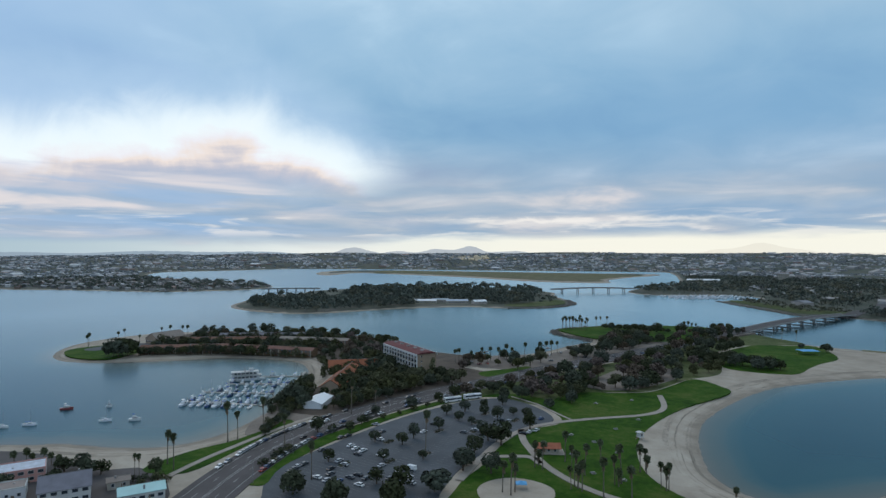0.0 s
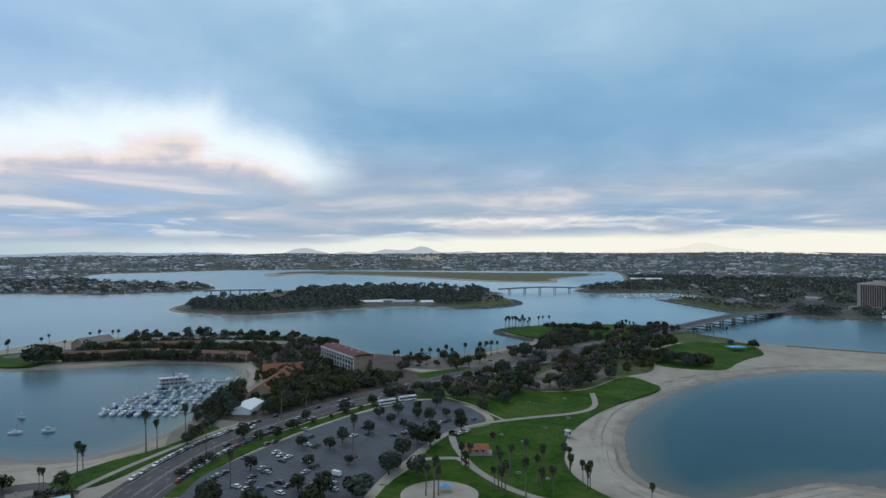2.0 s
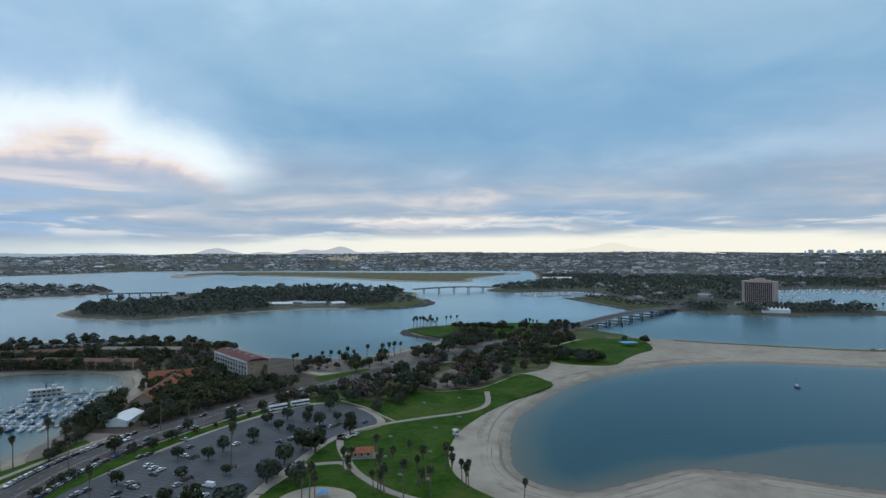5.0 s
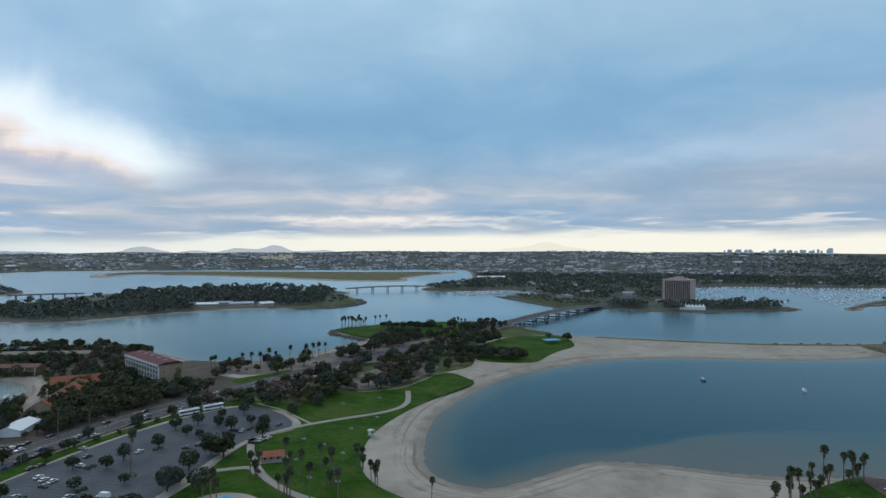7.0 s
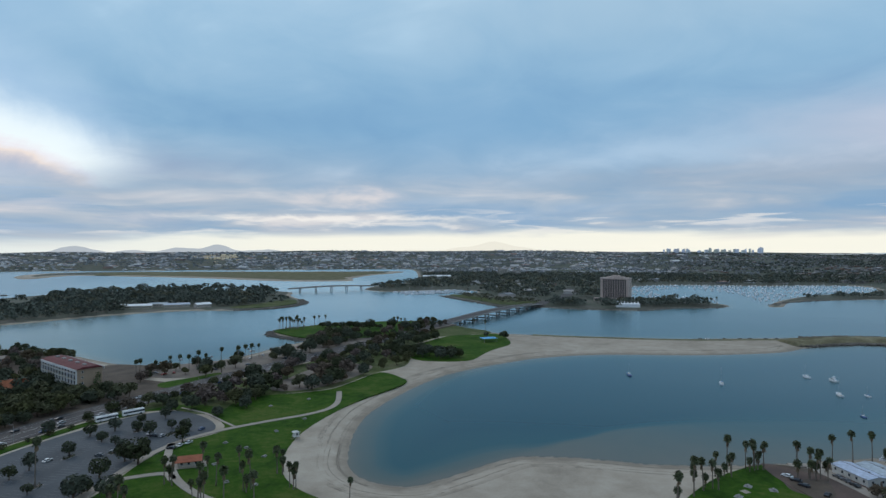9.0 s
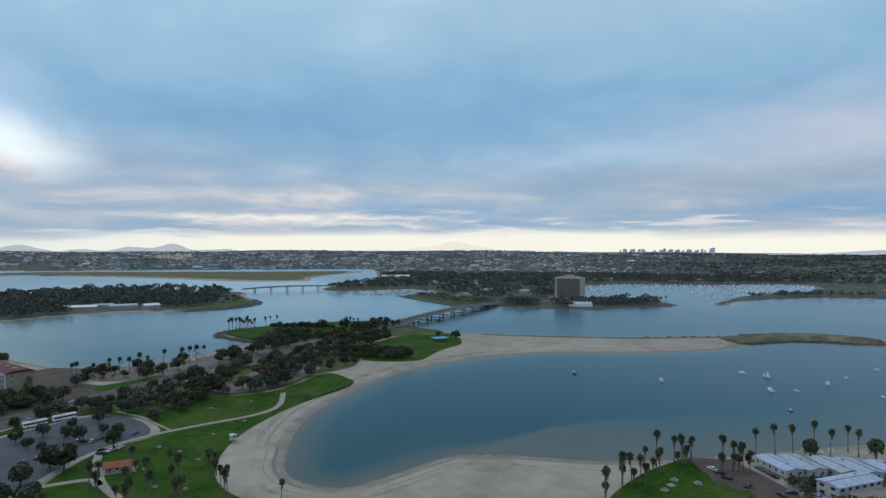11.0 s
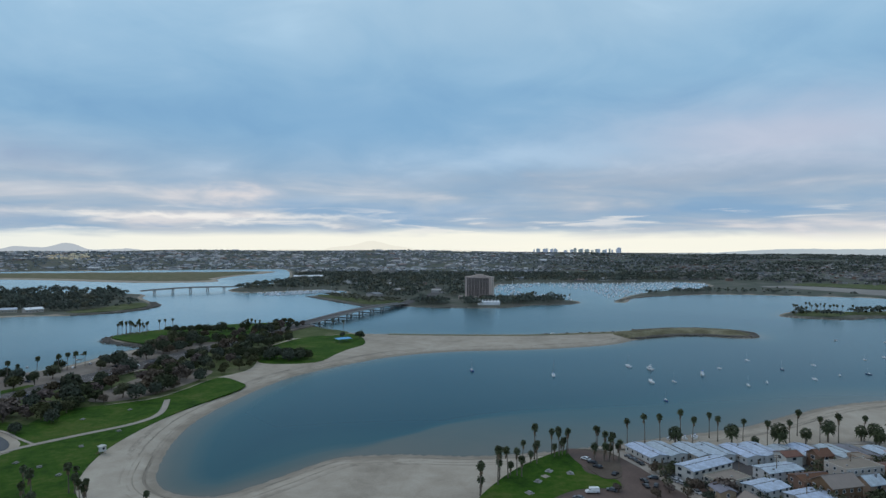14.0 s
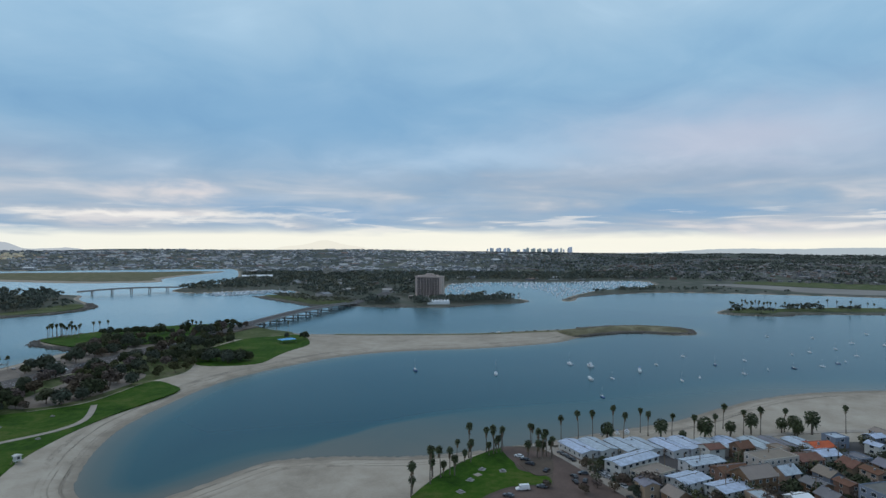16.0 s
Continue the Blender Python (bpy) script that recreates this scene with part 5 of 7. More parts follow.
long_row("brown two-storey guest wing with pale posts along a beach", -282, 556, -205, 566, 11, 6.2, BROWN, BROWNROOF)
long_row("brown two-storey guest wing with a tiled roof", -196, 564, -118, 543, 11, 6.0, BROWN, BROWNROOF)
long_row("brown two-storey guest wing behind garden trees", -262, 606, -180, 612, 11, 6.4, BROWN, BROWNROOF)
long_row("brown two-storey guest wing behind garden trees", -168, 616, -96, 600, 11, 6.2, BROWN, TANROOF)
long_row("brown guest wing near the bay shore", -250, 640, -150, 646, 10, 6.0, TAN, GREYROOF)
house("lodge hall with a broad pale pitched roof", -293, 628, 18, 34, 5.5, -28, TAN, TANROOF, "steep", 1, "wide", "fl", "lodge", "lodge")
house("long lodge with an orange terracotta tiled roof", -74, 432, 15, 66, 5.2, -4, TAN, TILE, "steep", 1, "wide", "flr", "lodge", "lodge")
house("lodge wing with an orange terracotta tiled roof", -72, 476, 40, 15, 5.2, 12, TAN, TILE, "steep", 1, "wide", "flr", "lodge", "lodge")


def marquee(label, x, y, w, d, h, turn, peaks=0):
    """A white event tent: fabric walls, poles and a pitched or peaked fabric roof."""
    t = thing("event_tent", label, "tent", pose(x, y, 2.1, 0, 0, turn))
    bm = bmesh.new()
    box(bm, -w / 2 + 0.2, -d / 2 + 0.2, -0.3, w / 2 - 0.2, d / 2 - 0.2, h * 0.54)
    part("wall", bm, MEMBRANE, t)
    if peaks:
        for k in range(peaks):
            bm = bmesh.new()
            x0, x1 = -w / 2 + k * w / peaks, -w / 2 + (k + 1) * w / peaks
            base = [bm.verts.new(p) for p in ((x0, -d / 2, h * 0.55), (x1, -d / 2, h * 0.55), (x1, d / 2, h * 0.55), (x0, d / 2, h * 0.55))]
            mids = [bm.verts.new(((v.co.x * 0.35 + (x0 + x1) / 2 * 0.65), v.co.y * 0.35, h * 0.74)) for v in base]
            top = bm.verts.new(((x0 + x1) / 2, 0, h * 1.05))
            for i in range(4):
                bm.faces.new((base[i], base[(i + 1) % 4], mids[(i + 1) % 4], mids[i]))
                bm.faces.new((mids[i], mids[(i + 1) % 4], top))
            part("roof", bm, MEMBRANE, t)
    else:
        bm = bmesh.new()
        gable(bm, w, d, h * 0.56, h * 0.32, 0.4, "y" if d > w else "x", 0.1)
        for s in (-1, 1):
            bm.faces.new([bm.verts.new(p) for p in ((-w / 2, s * d / 2, h * 0.55), (w / 2, s * d / 2, h * 0.55), (0, s * d / 2, h * 0.87))])
        part("roof", bm, MEMBRANE, t)
    for sx in (-1, 1):
        for sy in (-1, 1):
            bm = bmesh.new()
            tube(bm, [(sx * w / 2, sy * d / 2, -0.3), (sx * w / 2, sy * d / 2, h * 0.56)], [0.09, 0.09])
            part("pole", bm, STEEL, t)
    return t


marquee("large white event tent with a pitched roof", -79, 373, 12, 21, 5.8, -8)
marquee("row of white peaked tents below a hotel tower", 716, 795, 38, 11, 9.5, -32, 7)

# ---- hotel tower across the water ----


def hotel_tower():
    w, d, h, floors, bays = 52.0, 22.0, 40.0, 13, 14
    t = thing("hotel_tower", "tall grey-brown concrete hotel tower with dark window strips", "hotel", Matrix.Translation((779, 905, 2.3)) @ pose(0, 0, 0, 0, 0, -54))
    wall = material("grey-brown concrete", (0.46, 0.37, 0.325), 0.85, 0.12, 0.1, 2.0)
    dark = material("dark recessed bays", (0.05, 0.047, 0.05), 0.6, 0.2, 0.1, 2.0)
    bm = bmesh.new()
    box(bm, -w / 2 + 0.5, -d / 2 + 0.6, -1, w / 2 - 0.5, d / 2 - 0.6, h)
    part("wall", bm, dark, t)
    for sx in (-1, 1):
        bm = bmesh.new()
        box(bm, min(sx * w / 2, sx * (w / 2 - 4)), -d / 2, -1, max(sx * w / 2, sx * (w / 2 - 4)), d / 2, h)
        part("end_block", bm, wall, t)
    bm = bmesh.new()
    box(bm, -w / 2 - 0.5, -d / 2 - 0.5, h, w / 2 + 0.5, d / 2 + 0.5, h + 2.6)
    part("crown_band", bm, wall, t)
    bm = bmesh.new()
    box(bm, -w * 0.30, -d * 0.32, h + 2.6, w * 0.30, d * 0.32, h + 4.6)
    box(bm, -w * 0.13, -d * 0.25, h + 4.6, w * 0.13, d * 0.25, h + 7.2)
    part("penthouse", bm, wall, t)
    for k in range(bays + 1):
        bm = bmesh.new()
        x = -w / 2 + 4 + k * (w - 8) / bays
        box(bm, x - 0.28, -d / 2 - 0.2, -1, x + 0.28, d / 2 + 0.2, h)
        part("fin", bm, wall, t)
    for fl in range(floors):
        bm = bmesh.new()
        z = (fl + 1) * h / floors - 0.5
        box(bm, -w / 2 + 4, -d / 2 + 0.42, z + 0.2, w / 2 - 4, d / 2 - 0.42, z + 0.5)
        part("floor_slab", bm, wall, t)
    for sx in (-1, 1):
        for fl in range(floors):
            hang_window("strip", t, pose(sx * (w / 2 + 0.02), 0, fl * h / floors + 0.8, 0, 0, 90 * sx))
    bm = bmesh.new()
    box(bm, -w * 0.7, -d * 0.9, -1, w * 0.55, -d / 2 - 0.25, 5.0, None, 0.2)
    part("podium", bm, wall, t)
    return t


hotel_tower()

# ---- bridges ----


def bridge(label, x0, y0, x1, y1, width, low, top, bents, columns, pads):
    """A road bridge with a gently cambered deck on rows of columns."""
    run = math.hypot(x1 - x0, y1 - y0)
    t = thing("bridge", label, "bridge", pose(x0, y0, 0, 0, 0, math.degrees(math.atan2(y1 - y0, x1 - x0))))
    deck_z = lambda s: low + (top - low) * math.sin(math.pi * min(max(s, 0), 1))
    steps = 24
    bm = bmesh.new()
    rows = []
    for i in range(steps + 1):
        s = i / steps
        z = deck_z(s)
        rows.append([bm.verts.new((s * run, y, z + dz)) for y, dz in ((-width / 2, 0), (-width / 2, -0.7), (-width * 0.34, -1.5), (width * 0.34, -1.5), (width / 2, -0.7), (width / 2, 0))])
    for a, b in zip(rows, rows[1:]):
        for k in range(6):
            bm.faces.new((a[k], a[(k + 1) % 6], b[(k + 1) % 6], b[k]))
    bm.faces.new(rows[0])
    bm.faces.new(rows[-1])
    deck = part("deck", bm, CONCRETE, t)
    bm = bmesh.new()
    for a, b in zip(range(steps), range(1, steps + 1)):
        za, zb = deck_z(a / steps) + 0.04, deck_z(b / steps) + 0.04
        bm.faces.new([bm.verts.new(p) for p in ((a / steps * run, -width / 2 + 1.2, za), (b / steps * run, -width / 2 + 1.2, zb), (b / steps * run, width / 2 - 1.2, zb), (a / steps * run, width / 2 - 1.2, za))])
    bmesh.ops.remove_doubles(bm, verts=bm.verts, dist=0.001)
    part("roadway", bm, ROADTOP, t, "worn grey roadway")
    for sy in (-1, 1):
        bm = bmesh.new()
        for i in range(steps):
            za, zb = deck_z(i / steps), deck_z((i + 1) / steps)
            xa, xb, y = i / steps * run, (i + 1) / steps * run, sy * (width / 2 - 0.3)
            v = [bm.verts.new(p) for p in ((xa, y - 0.15, za), (xa, y + 0.15, za), (xa, y + 0.15, za + 1.0), (xa, y - 0.15, za + 1.0), (xb, y - 0.15, zb), (xb, y + 0.15, zb), (xb, y + 0.15, zb + 1.0), (xb, y - 0.15, zb + 1.0))]
            for f in ((0, 4, 7, 3), (1, 2, 6, 5), (3, 7, 6, 2)):
                bm.faces.new([v[k] for k in f])
        bmesh.ops.remove_doubles(bm, verts=bm.verts, dist=0.001)
        part("parapet", bm, CONCRETE, deck)
    for k in range(bents):
        s = (k + 0.7) / (bents + 0.4)
        z = deck_z(s) - 1.4
        bm = bmesh.new()
        box(bm, s * run - 0.8, -width * 0.44, z - 1.2, s * run + 0.8, width * 0.44, z)
        bent = part("pier_cap", bm, CONCRETE, t)
        for c in range(columns):
            y = (c - (columns - 1) / 2) * width * 0.7 / max(columns - 1, 1)
            bm = bmesh.new()
            tube(bm, [(s * run, y, -6), (s * run, y, z - 1.1)], [1.0, 1.0], 8)
            part("column", bm, CONCRETE, bent)
        if pads:
            bm = bmesh.new()
            box(bm, s * run - 1.5, -width * 0.60, 1.2, s * run + 1.5, width * 0.60, 2.5, None, 0.25)
            part("pile_cap", bm, STAINED, bent, "stained low pile cap")
    return t


bridge("long low concrete road bridge on rows of stout columns", 348, 700, 592, 878, 19, 5.0, 8.8, 8, 2, True)
bridge("slender concrete bridge on tall single bents", 248, 1396, 452, 1428, 14, 8.0, 11.0, 5, 2, False)
bridge("distant low concrete bridge to a wooded island", -428, 1402, -296, 1424, 14, 8.0, 8.6, 6, 2, False)
strip("embankment", [(300, 664), (325, 683), (352, 703)], 26.0, 3.6, EARTH, "earth ramp leading up to the bridge", "embankment", 4, 2.0)
strip("road", [(290, 655), (320, 679), (349, 701)], 18.0, 3.75, ROADTOP, "asphalt road on the bridge ramp", "road", 4, 0.8)

# ---- boats ----


def hull_mesh(length, beam, depth, sheer=0.35):
    """A boat's hull with a pointed bow, deck included; bow towards +x."""
    bm = bmesh.new()
    rows = []
    for s, wide in ((0.0, 0.78), (0.25, 0.98), (0.55, 1.0), (0.78, 0.72), (0.93, 0.30), (1.0, 0.02)):
        x = (s - 0.5) * length
        top = depth * (0.75 + sheer * s * s)
        b = beam / 2 * wide
        rows.append([bm.verts.new(p) for p in ((x, -b, top), (x * 0.97, -b * 0.86, depth * 0.05), (x * 0.93, -b * 0.3, -depth * 0.45), (x * 0.93, b * 0.3, -depth * 0.45), (x * 0.97, b * 0.86, depth * 0.05), (x, b, top))])
    for a, b in zip(rows, rows[1:]):
        for k in range(6):
            bm.faces.new((a[k], a[(k + 1) % 6], b[(k + 1) % 6], b[k]))
    bm.faces.new(rows[0])
    bm.faces.new(rows[-1])
    return bm


def sailboat(hull, word, length, cover):
    t = thing("sailboat", "%s sailing boat with bare mast, moored" % word, "boat")
    part("hull", hull_mesh(length, length * 0.30, 1.3), hull, t)
    bm = bmesh.new()
    box(bm, -length * 0.14, -length * 0.085, 0.9, length * 0.20, length * 0.085, 1.65, None, 0.16)
    cabin = part("cabin", bm, GELCOAT, t)
    bm = bmesh.new()
    box(bm, -length * 0.10, -length * 0.088, 1.2, length * 0.15, length * 0.088, 1.45)
    part("cabin_window", bm, GLASS, cabin)
    bm = bmesh.new()
    box(bm, -length * 0.42, -length * 0.08, 0.85, -length * 0.18, length * 0.08, 1.0)
    part("cockpit", bm, WOOD, t)
    bm = bmesh.new()
    tube(bm, [(length * 0.08, 0, 0.8), (length * 0.08, 0, length * 1.3)], [0.09, 0.06], 6)
    mast = part("mast", bm, STEEL, t)
    bm = bmesh.new()
    tube(bm, [(length * 0.07, 0, length * 0.9), (length * 0.07, length * 0.08, length * 0.9)], [0.03, 0.03], 4)
    tube(bm, [(length * 0.07, 0, length * 0.9), (length * 0.07, -length * 0.08, length * 0.9)], [0.03, 0.03], 4)
    part("spreader", bm, STEEL, mast)
    bm = bmesh.new()
    tube(bm, [(length * 0.07, 0, 2.2), (-length * 0.34, 0, 2.1)], [0.17, 0.12], 6)
    part("furled_sail", bm, cover, t, "furled sail under a canvas cover")
    return t


def motorboat(hull, word, length, cover):
    t = thing("motorboat", "%s cabin motorboat with a raised bridge" % word, "boat")
    part("hull", hull_mesh(length, length * 0.34, 1.6), hull, t)
    bm = bmesh.new()
    box(bm, -length * 0.22, -length * 0.12, 1.1, length * 0.20, length * 0.12, 2.3, None, 0.2)
    cabin = part("cabin", bm, GELCOAT, t)
    bm = bmesh.new()
    box(bm, -length * 0.18, -length * 0.124, 1.65, length * 0.205, length * 0.124, 2.1)
    part("cabin_window", bm, GLASS, cabin)
    bm = bmesh.new()
    box(bm, -length * 0.2, -length * 0.1, 2.3, length * 0.04, length * 0.1, 2.8, None, 0.1)
    part("bridge_deck", bm, GELCOAT, t)
    bm = bmesh.new()
    box(bm, -length * 0.22, -length * 0.1, 3.7, length * 0.0, length * 0.1, 3.85, None, 0.05)
    top = part("canopy", bm, cover, t)
    for sx in (-0.2, -0.02):
        for sy in (-0.09, 0.09):
            bm = bmesh.new()
            tube(bm, [(length * sx, length * sy, 2.7), (length * sx, length * sy, 3.75)], [0.04, 0.04], 4)
            part("post", bm, STEEL, top)
    return t


def float_all(protos, spots, group, turn=None, spread=25.0, lo=0.85, hi=1.15):
    for i, (x, y) in enumerate(spots):
        p = protos[i % len(protos)]
        m = pose(x, y, 0, 0, 0, (turn if turn is not None else 0) + rng.uniform(-spread, spread))
        if i < len(protos):
            p.matrix_basis = m
            tagged(p, group=group)
        else:
            k = rng.uniform(lo, hi)
            ob = copy_thing(p, m)
            ob.scale = (k, k, k)
            tagged(ob, group=group)


BASIN = [(410, 321), (367, 371), (488, 312), (494, 295), (455, 264), (470, 255), (417, 224), (510, 258), (545, 265), (599, 272), (505, 218), (525, 215), (584, 234), (624, 228), (567, 201), (599, 197), (690, 215), (622, 186), (717, 210), (820, 246), (650, 175), (757, 202), (675, 172), (690, 171), (811, 205), (730, 175), (903, 220), (823, 180)]
sails = [sailboat(GELCOAT, "white-hulled", 9.0, BLUECOVER), sailboat(BLUEHULL, "dark blue-hulled", 8.5, GELCOAT), sailboat(GELCOAT, "slim white-hulled", 8.0, GELCOAT), sailboat(GELCOAT, "white-hulled", 9.5, GELCOAT)]
float_all(sails, [b for i, b in enumerate(BASIN) if i % 4 != 3], "moored boats in the basin", 62, 24.0, 0.5, 0.72)
motors = [motorboat(GELCOAT, "white", 8.0, GELCOAT), motorboat(GELCOAT, "slim white", 7.5, BLUECOVER)]
float_all(motors, [b for i, b in enumerate(BASIN) if i % 4 == 3] + [(791, 282)], "moored boats in the basin", 62, 24.0, 0.42, 0.6)
cove_boats = [sailboat(GELCOAT, "white-hulled", 7.5, BLUECOVER), motorboat(material("maroon hull", (0.20, 0.05, 0.05), 0.4, 0.1, 0.5, 3.0), "maroon", 7.5, GELCOAT), sailboat(GELCOAT, "small white-hulled", 7.0, GELCOAT), sailboat(GELCOAT, "white-hulled", 7.5, GELCOAT), motorboat(GELCOAT, "low white", 6.5, BLUECOVER), motorboat(GELCOAT, "tiny white", 3.6, GELCOAT)]
float_all(cove_boats, [(-233, 335), (-233, 368), (-195, 343), (-245, 330), (-179, 345), (-210, 374)], "moored boats in the cove", 8, 10, 0.6, 0.8)

beached = [motorboat(GELCOAT, "beached white", 5.0, GELCOAT), motorboat(GELCOAT, "beached white", 5.5, BLUECOVER)]
for i, (x, y) in enumerate([(349, 168), (353, 166), (357, 163), (360, 165), (346, 170)]):
    b = beached[i] if i < 2 else copy_thing(beached[i % 2], Matrix())
    b.matrix_basis = pose(x, y, 1.75, 0, 4, rng.uniform(0, 360))
    b.scale = (0.55, 0.55, 0.55)
    tagged(b, "small white motorboat drawn up on the sand", group="beached boats")

# floating docks with berthed boats


def dock(label, x0, y0, x1, y1, width, z=0.55):
    run = math.hypot(x1 - x0, y1 - y0)
    t = thing("floating_dock", label, "dock", pose(x0, y0, 0, 0, 0, math.degrees(math.atan2(y1 - y0, x1 - x0))))
    bm = bmesh.new()
    box(bm, 0, -width / 2, -0.3, run, width / 2, z, None, 0.08)
    part("walkway", bm, DOCK, t)
    for k in range(int(run / 12) + 1):
        bm = bmesh.new()
        tube(bm, [(min(k * 12 + 0.5, run), width / 2 + 0.2, -5), (min(k * 12 + 0.5, run), width / 2 + 0.2, 2.6)], [0.18, 0.18], 6)
        part("pile", bm, WOOD, t)
    return t


berths = []
for k, (x0, y0, x1, y1) in enumerate(((-168, 387, -119, 379), (-167, 413, -117, 409), (-160, 438, -113, 438))):
    dock("grey floating dock lined with boats", x0, y0, x1, y1, 2.2)
    n = 9 - k
    for side in (-1, 1):
        for j in range(n):
            s = (j + 0.5) / n
            berths.append((x0 + (x1 - x0) * s + rng.uniform(-0.5, 0.5), y0 + (y1 - y0) * s + side * 6.4 + rng.uniform(-0.6, 0.6)))
dock("grey dock joining the finger docks", -116, 376, -110, 446, 2.0)
dock("sloping gangway from the shore to the docks", -111, 446, -112, 482, 2.0, 1.0)
dock("short dock beside the excursion boat", -160, 462, -112, 466, 2.0)
berth_boats = [motorboat(GELCOAT, "berthed white", 9.5, GELCOAT), motorboat(GELCOAT, "berthed white", 8.5, BLUECOVER), sailboat(GELCOAT, "berthed white", 9.0, BLUECOVER), motorboat(BLUEHULL, "berthed dark blue", 9.0, GELCOAT), motorboat(GELCOAT, "berthed white", 10.5, BLUECOVER), motorboat(BLUEHULL, "berthed dark blue", 8.0, BLUECOVER)]
float_all(berth_boats, berths + [(-125, 460), (-135, 470), (-118, 472), (-148, 472)], "berthed boats", 86, 5, 0.62, 0.9)


def excursion_boat():
    """A white double-decked excursion boat with open galleries."""
    t = thing("excursion_boat", "white double-decked excursion boat at its dock", "boat", pose(-149, 452, 0, 0, 0, 20))
    part("hull", hull_mesh(26, 7.0, 1.8, 0.15), GELCOAT, t)
    for fl, (x0, x1) in enumerate(((-12, 10), (-12, 8))):
        z = 1.5 + fl * 2.8
        bm = bmesh.new()
        box(bm, x0 + 1.2, -2.4, z, x1 - 1.5, 2.4, z + 2.4, None, 0.08)
        cab = part("saloon", bm, WHITE, t)
        for sy in (-1, 1):
            for k in range(6):
                hang_window("wide", cab, pose(x0 + 3.2 + k * 2.8, sy * 2.42, z + 0.6, 0, 0, 0 if sy < 0 else 180))
        bm = bmesh.new()
        box(bm, x0, -3.3, z + 2.45, x1, 3.3, z + 2.65, None, 0.05)
        deck = part("upper_deck", bm, WHITE, t)
        for sy in (-1, 1):
            for k in range(10):
                bm = bmesh.new()
                x = x0 + 0.4 + k * (x1 - x0 - 0.8) / 9
                tube(bm, [(x, sy * 3.15, z - 0.1), (x, sy * 3.15, z + 2.5)], [0.07, 0.07], 5)
                part("stanchion", bm, WHITE, deck)
            bm = bmesh.new()
            box(bm, x0 + 0.3, sy * 3.15 - 0.03, z + 0.9, x1 - 0.3, sy * 3.15 + 0.03, z + 1.0)
            part("rail", bm, WHITE, deck)
    bm = bmesh.new()
    box(bm, 1, -1.3, 7.1, 4, 1.3, 9.2, None, 0.1)
    part("wheelhouse", bm, WHITE, t)
    for sy in (-0.8, 0.8):
        bm = bmesh.new()
        tube(bm, [(-2, sy, 7.0), (-2, sy, 10.5)], [0.3, 0.3], 8)
        part("funnel", bm, RUBBER, t)


excursion_boat()

# ---- cars ----


def car(paint, word, van=False):
    t = thing("van" if van else "car", "%s %s" % (word, "high-roofed parked van" if van else "parked car with dark windows"), "van" if van else "car")
    L, W = (5.6, 2.0) if van else (4.5, 1.8)
    prof = [(-L / 2, 0.35), (-L / 2, 0.85), (-L * 0.42, 0.98), (L * 0.22, 0.95), (L * 0.46, 0.78), (L / 2, 0.6), (L / 2, 0.32)] if not van else [(-L / 2, 0.4), (-L / 2, 1.1), (L * 0.30, 1.1), (L * 0.46, 0.95), (L / 2, 0.7), (L / 2, 0.4)]
    bm = bmesh.new()
    sides = [[bm.verts.new((x, s * W / 2 * (0.94 if i in (0, len(prof) - 1) else 1.0), z)) for i, (x, z) in enumerate(prof)] for s in (-1, 1)]
    for k in range(len(prof)):
        j = (k + 1) % len(prof)
        bm.faces.new((sides[0][k], sides[0][j], sides[1][j], sides[1][k]))
    bm.faces.new(sides[0])
    bm.faces.new(sides[1][::-1])
    part("body", bm, paint, t)
    z0, z1 = (1.1, 2.25) if van else (0.95, 1.38)
    lo, hi = ((-L / 2 + 0.05, L * 0.30), (-L / 2 + 0.15, L * 0.2)) if van else ((-L * 0.42, L * 0.24), (-L * 0.30, L * 0.08))
    bm = bmesh.new()
    a = [bm.verts.new((x, y * W * 0.48, z0 - 0.02)) for x, y in ((lo[0], -1), (lo[1], -1), (lo[1], 1), (lo[0], 1))]
    b = [bm.verts.new((x, y * W * 0.40, z1)) for x, y in ((hi[0], -1), (hi[1], -1), (hi[1], 1), (hi[0], 1))]
    for k in range(4):
        bm.faces.new((a[k], a[(k + 1) % 4], b[(k + 1) % 4], b[k]))
    bm.faces.new(b)
    part("window_band", bm, paint if van else GLASS, t)
    bm = bmesh.new()
    if van:
        box(bm, L * 0.16, -W * 0.44, 1.25, L * 0.27, W * 0.44, 1.8)
        part("windscreen", bm, GLASS, t)
    else:
        box(bm, hi[0] - 0.05, -W * 0.40, z1, hi[1] + 0.05, W * 0.40, z1 + 0.07, None, 0.03)
        part("roof", bm, paint, t)
    for sx in (-0.31, 0.31):
        for sy in (-1, 1):
            bm = bmesh.new()
            tube(bm, [(L * sx, sy * (W / 2 - 0.22), 0.32), (L * sx, sy * (W / 2 + 0.02), 0.32)], [0.32, 0.32], 10)
            part("wheel", bm, RUBBER, t)
    return t


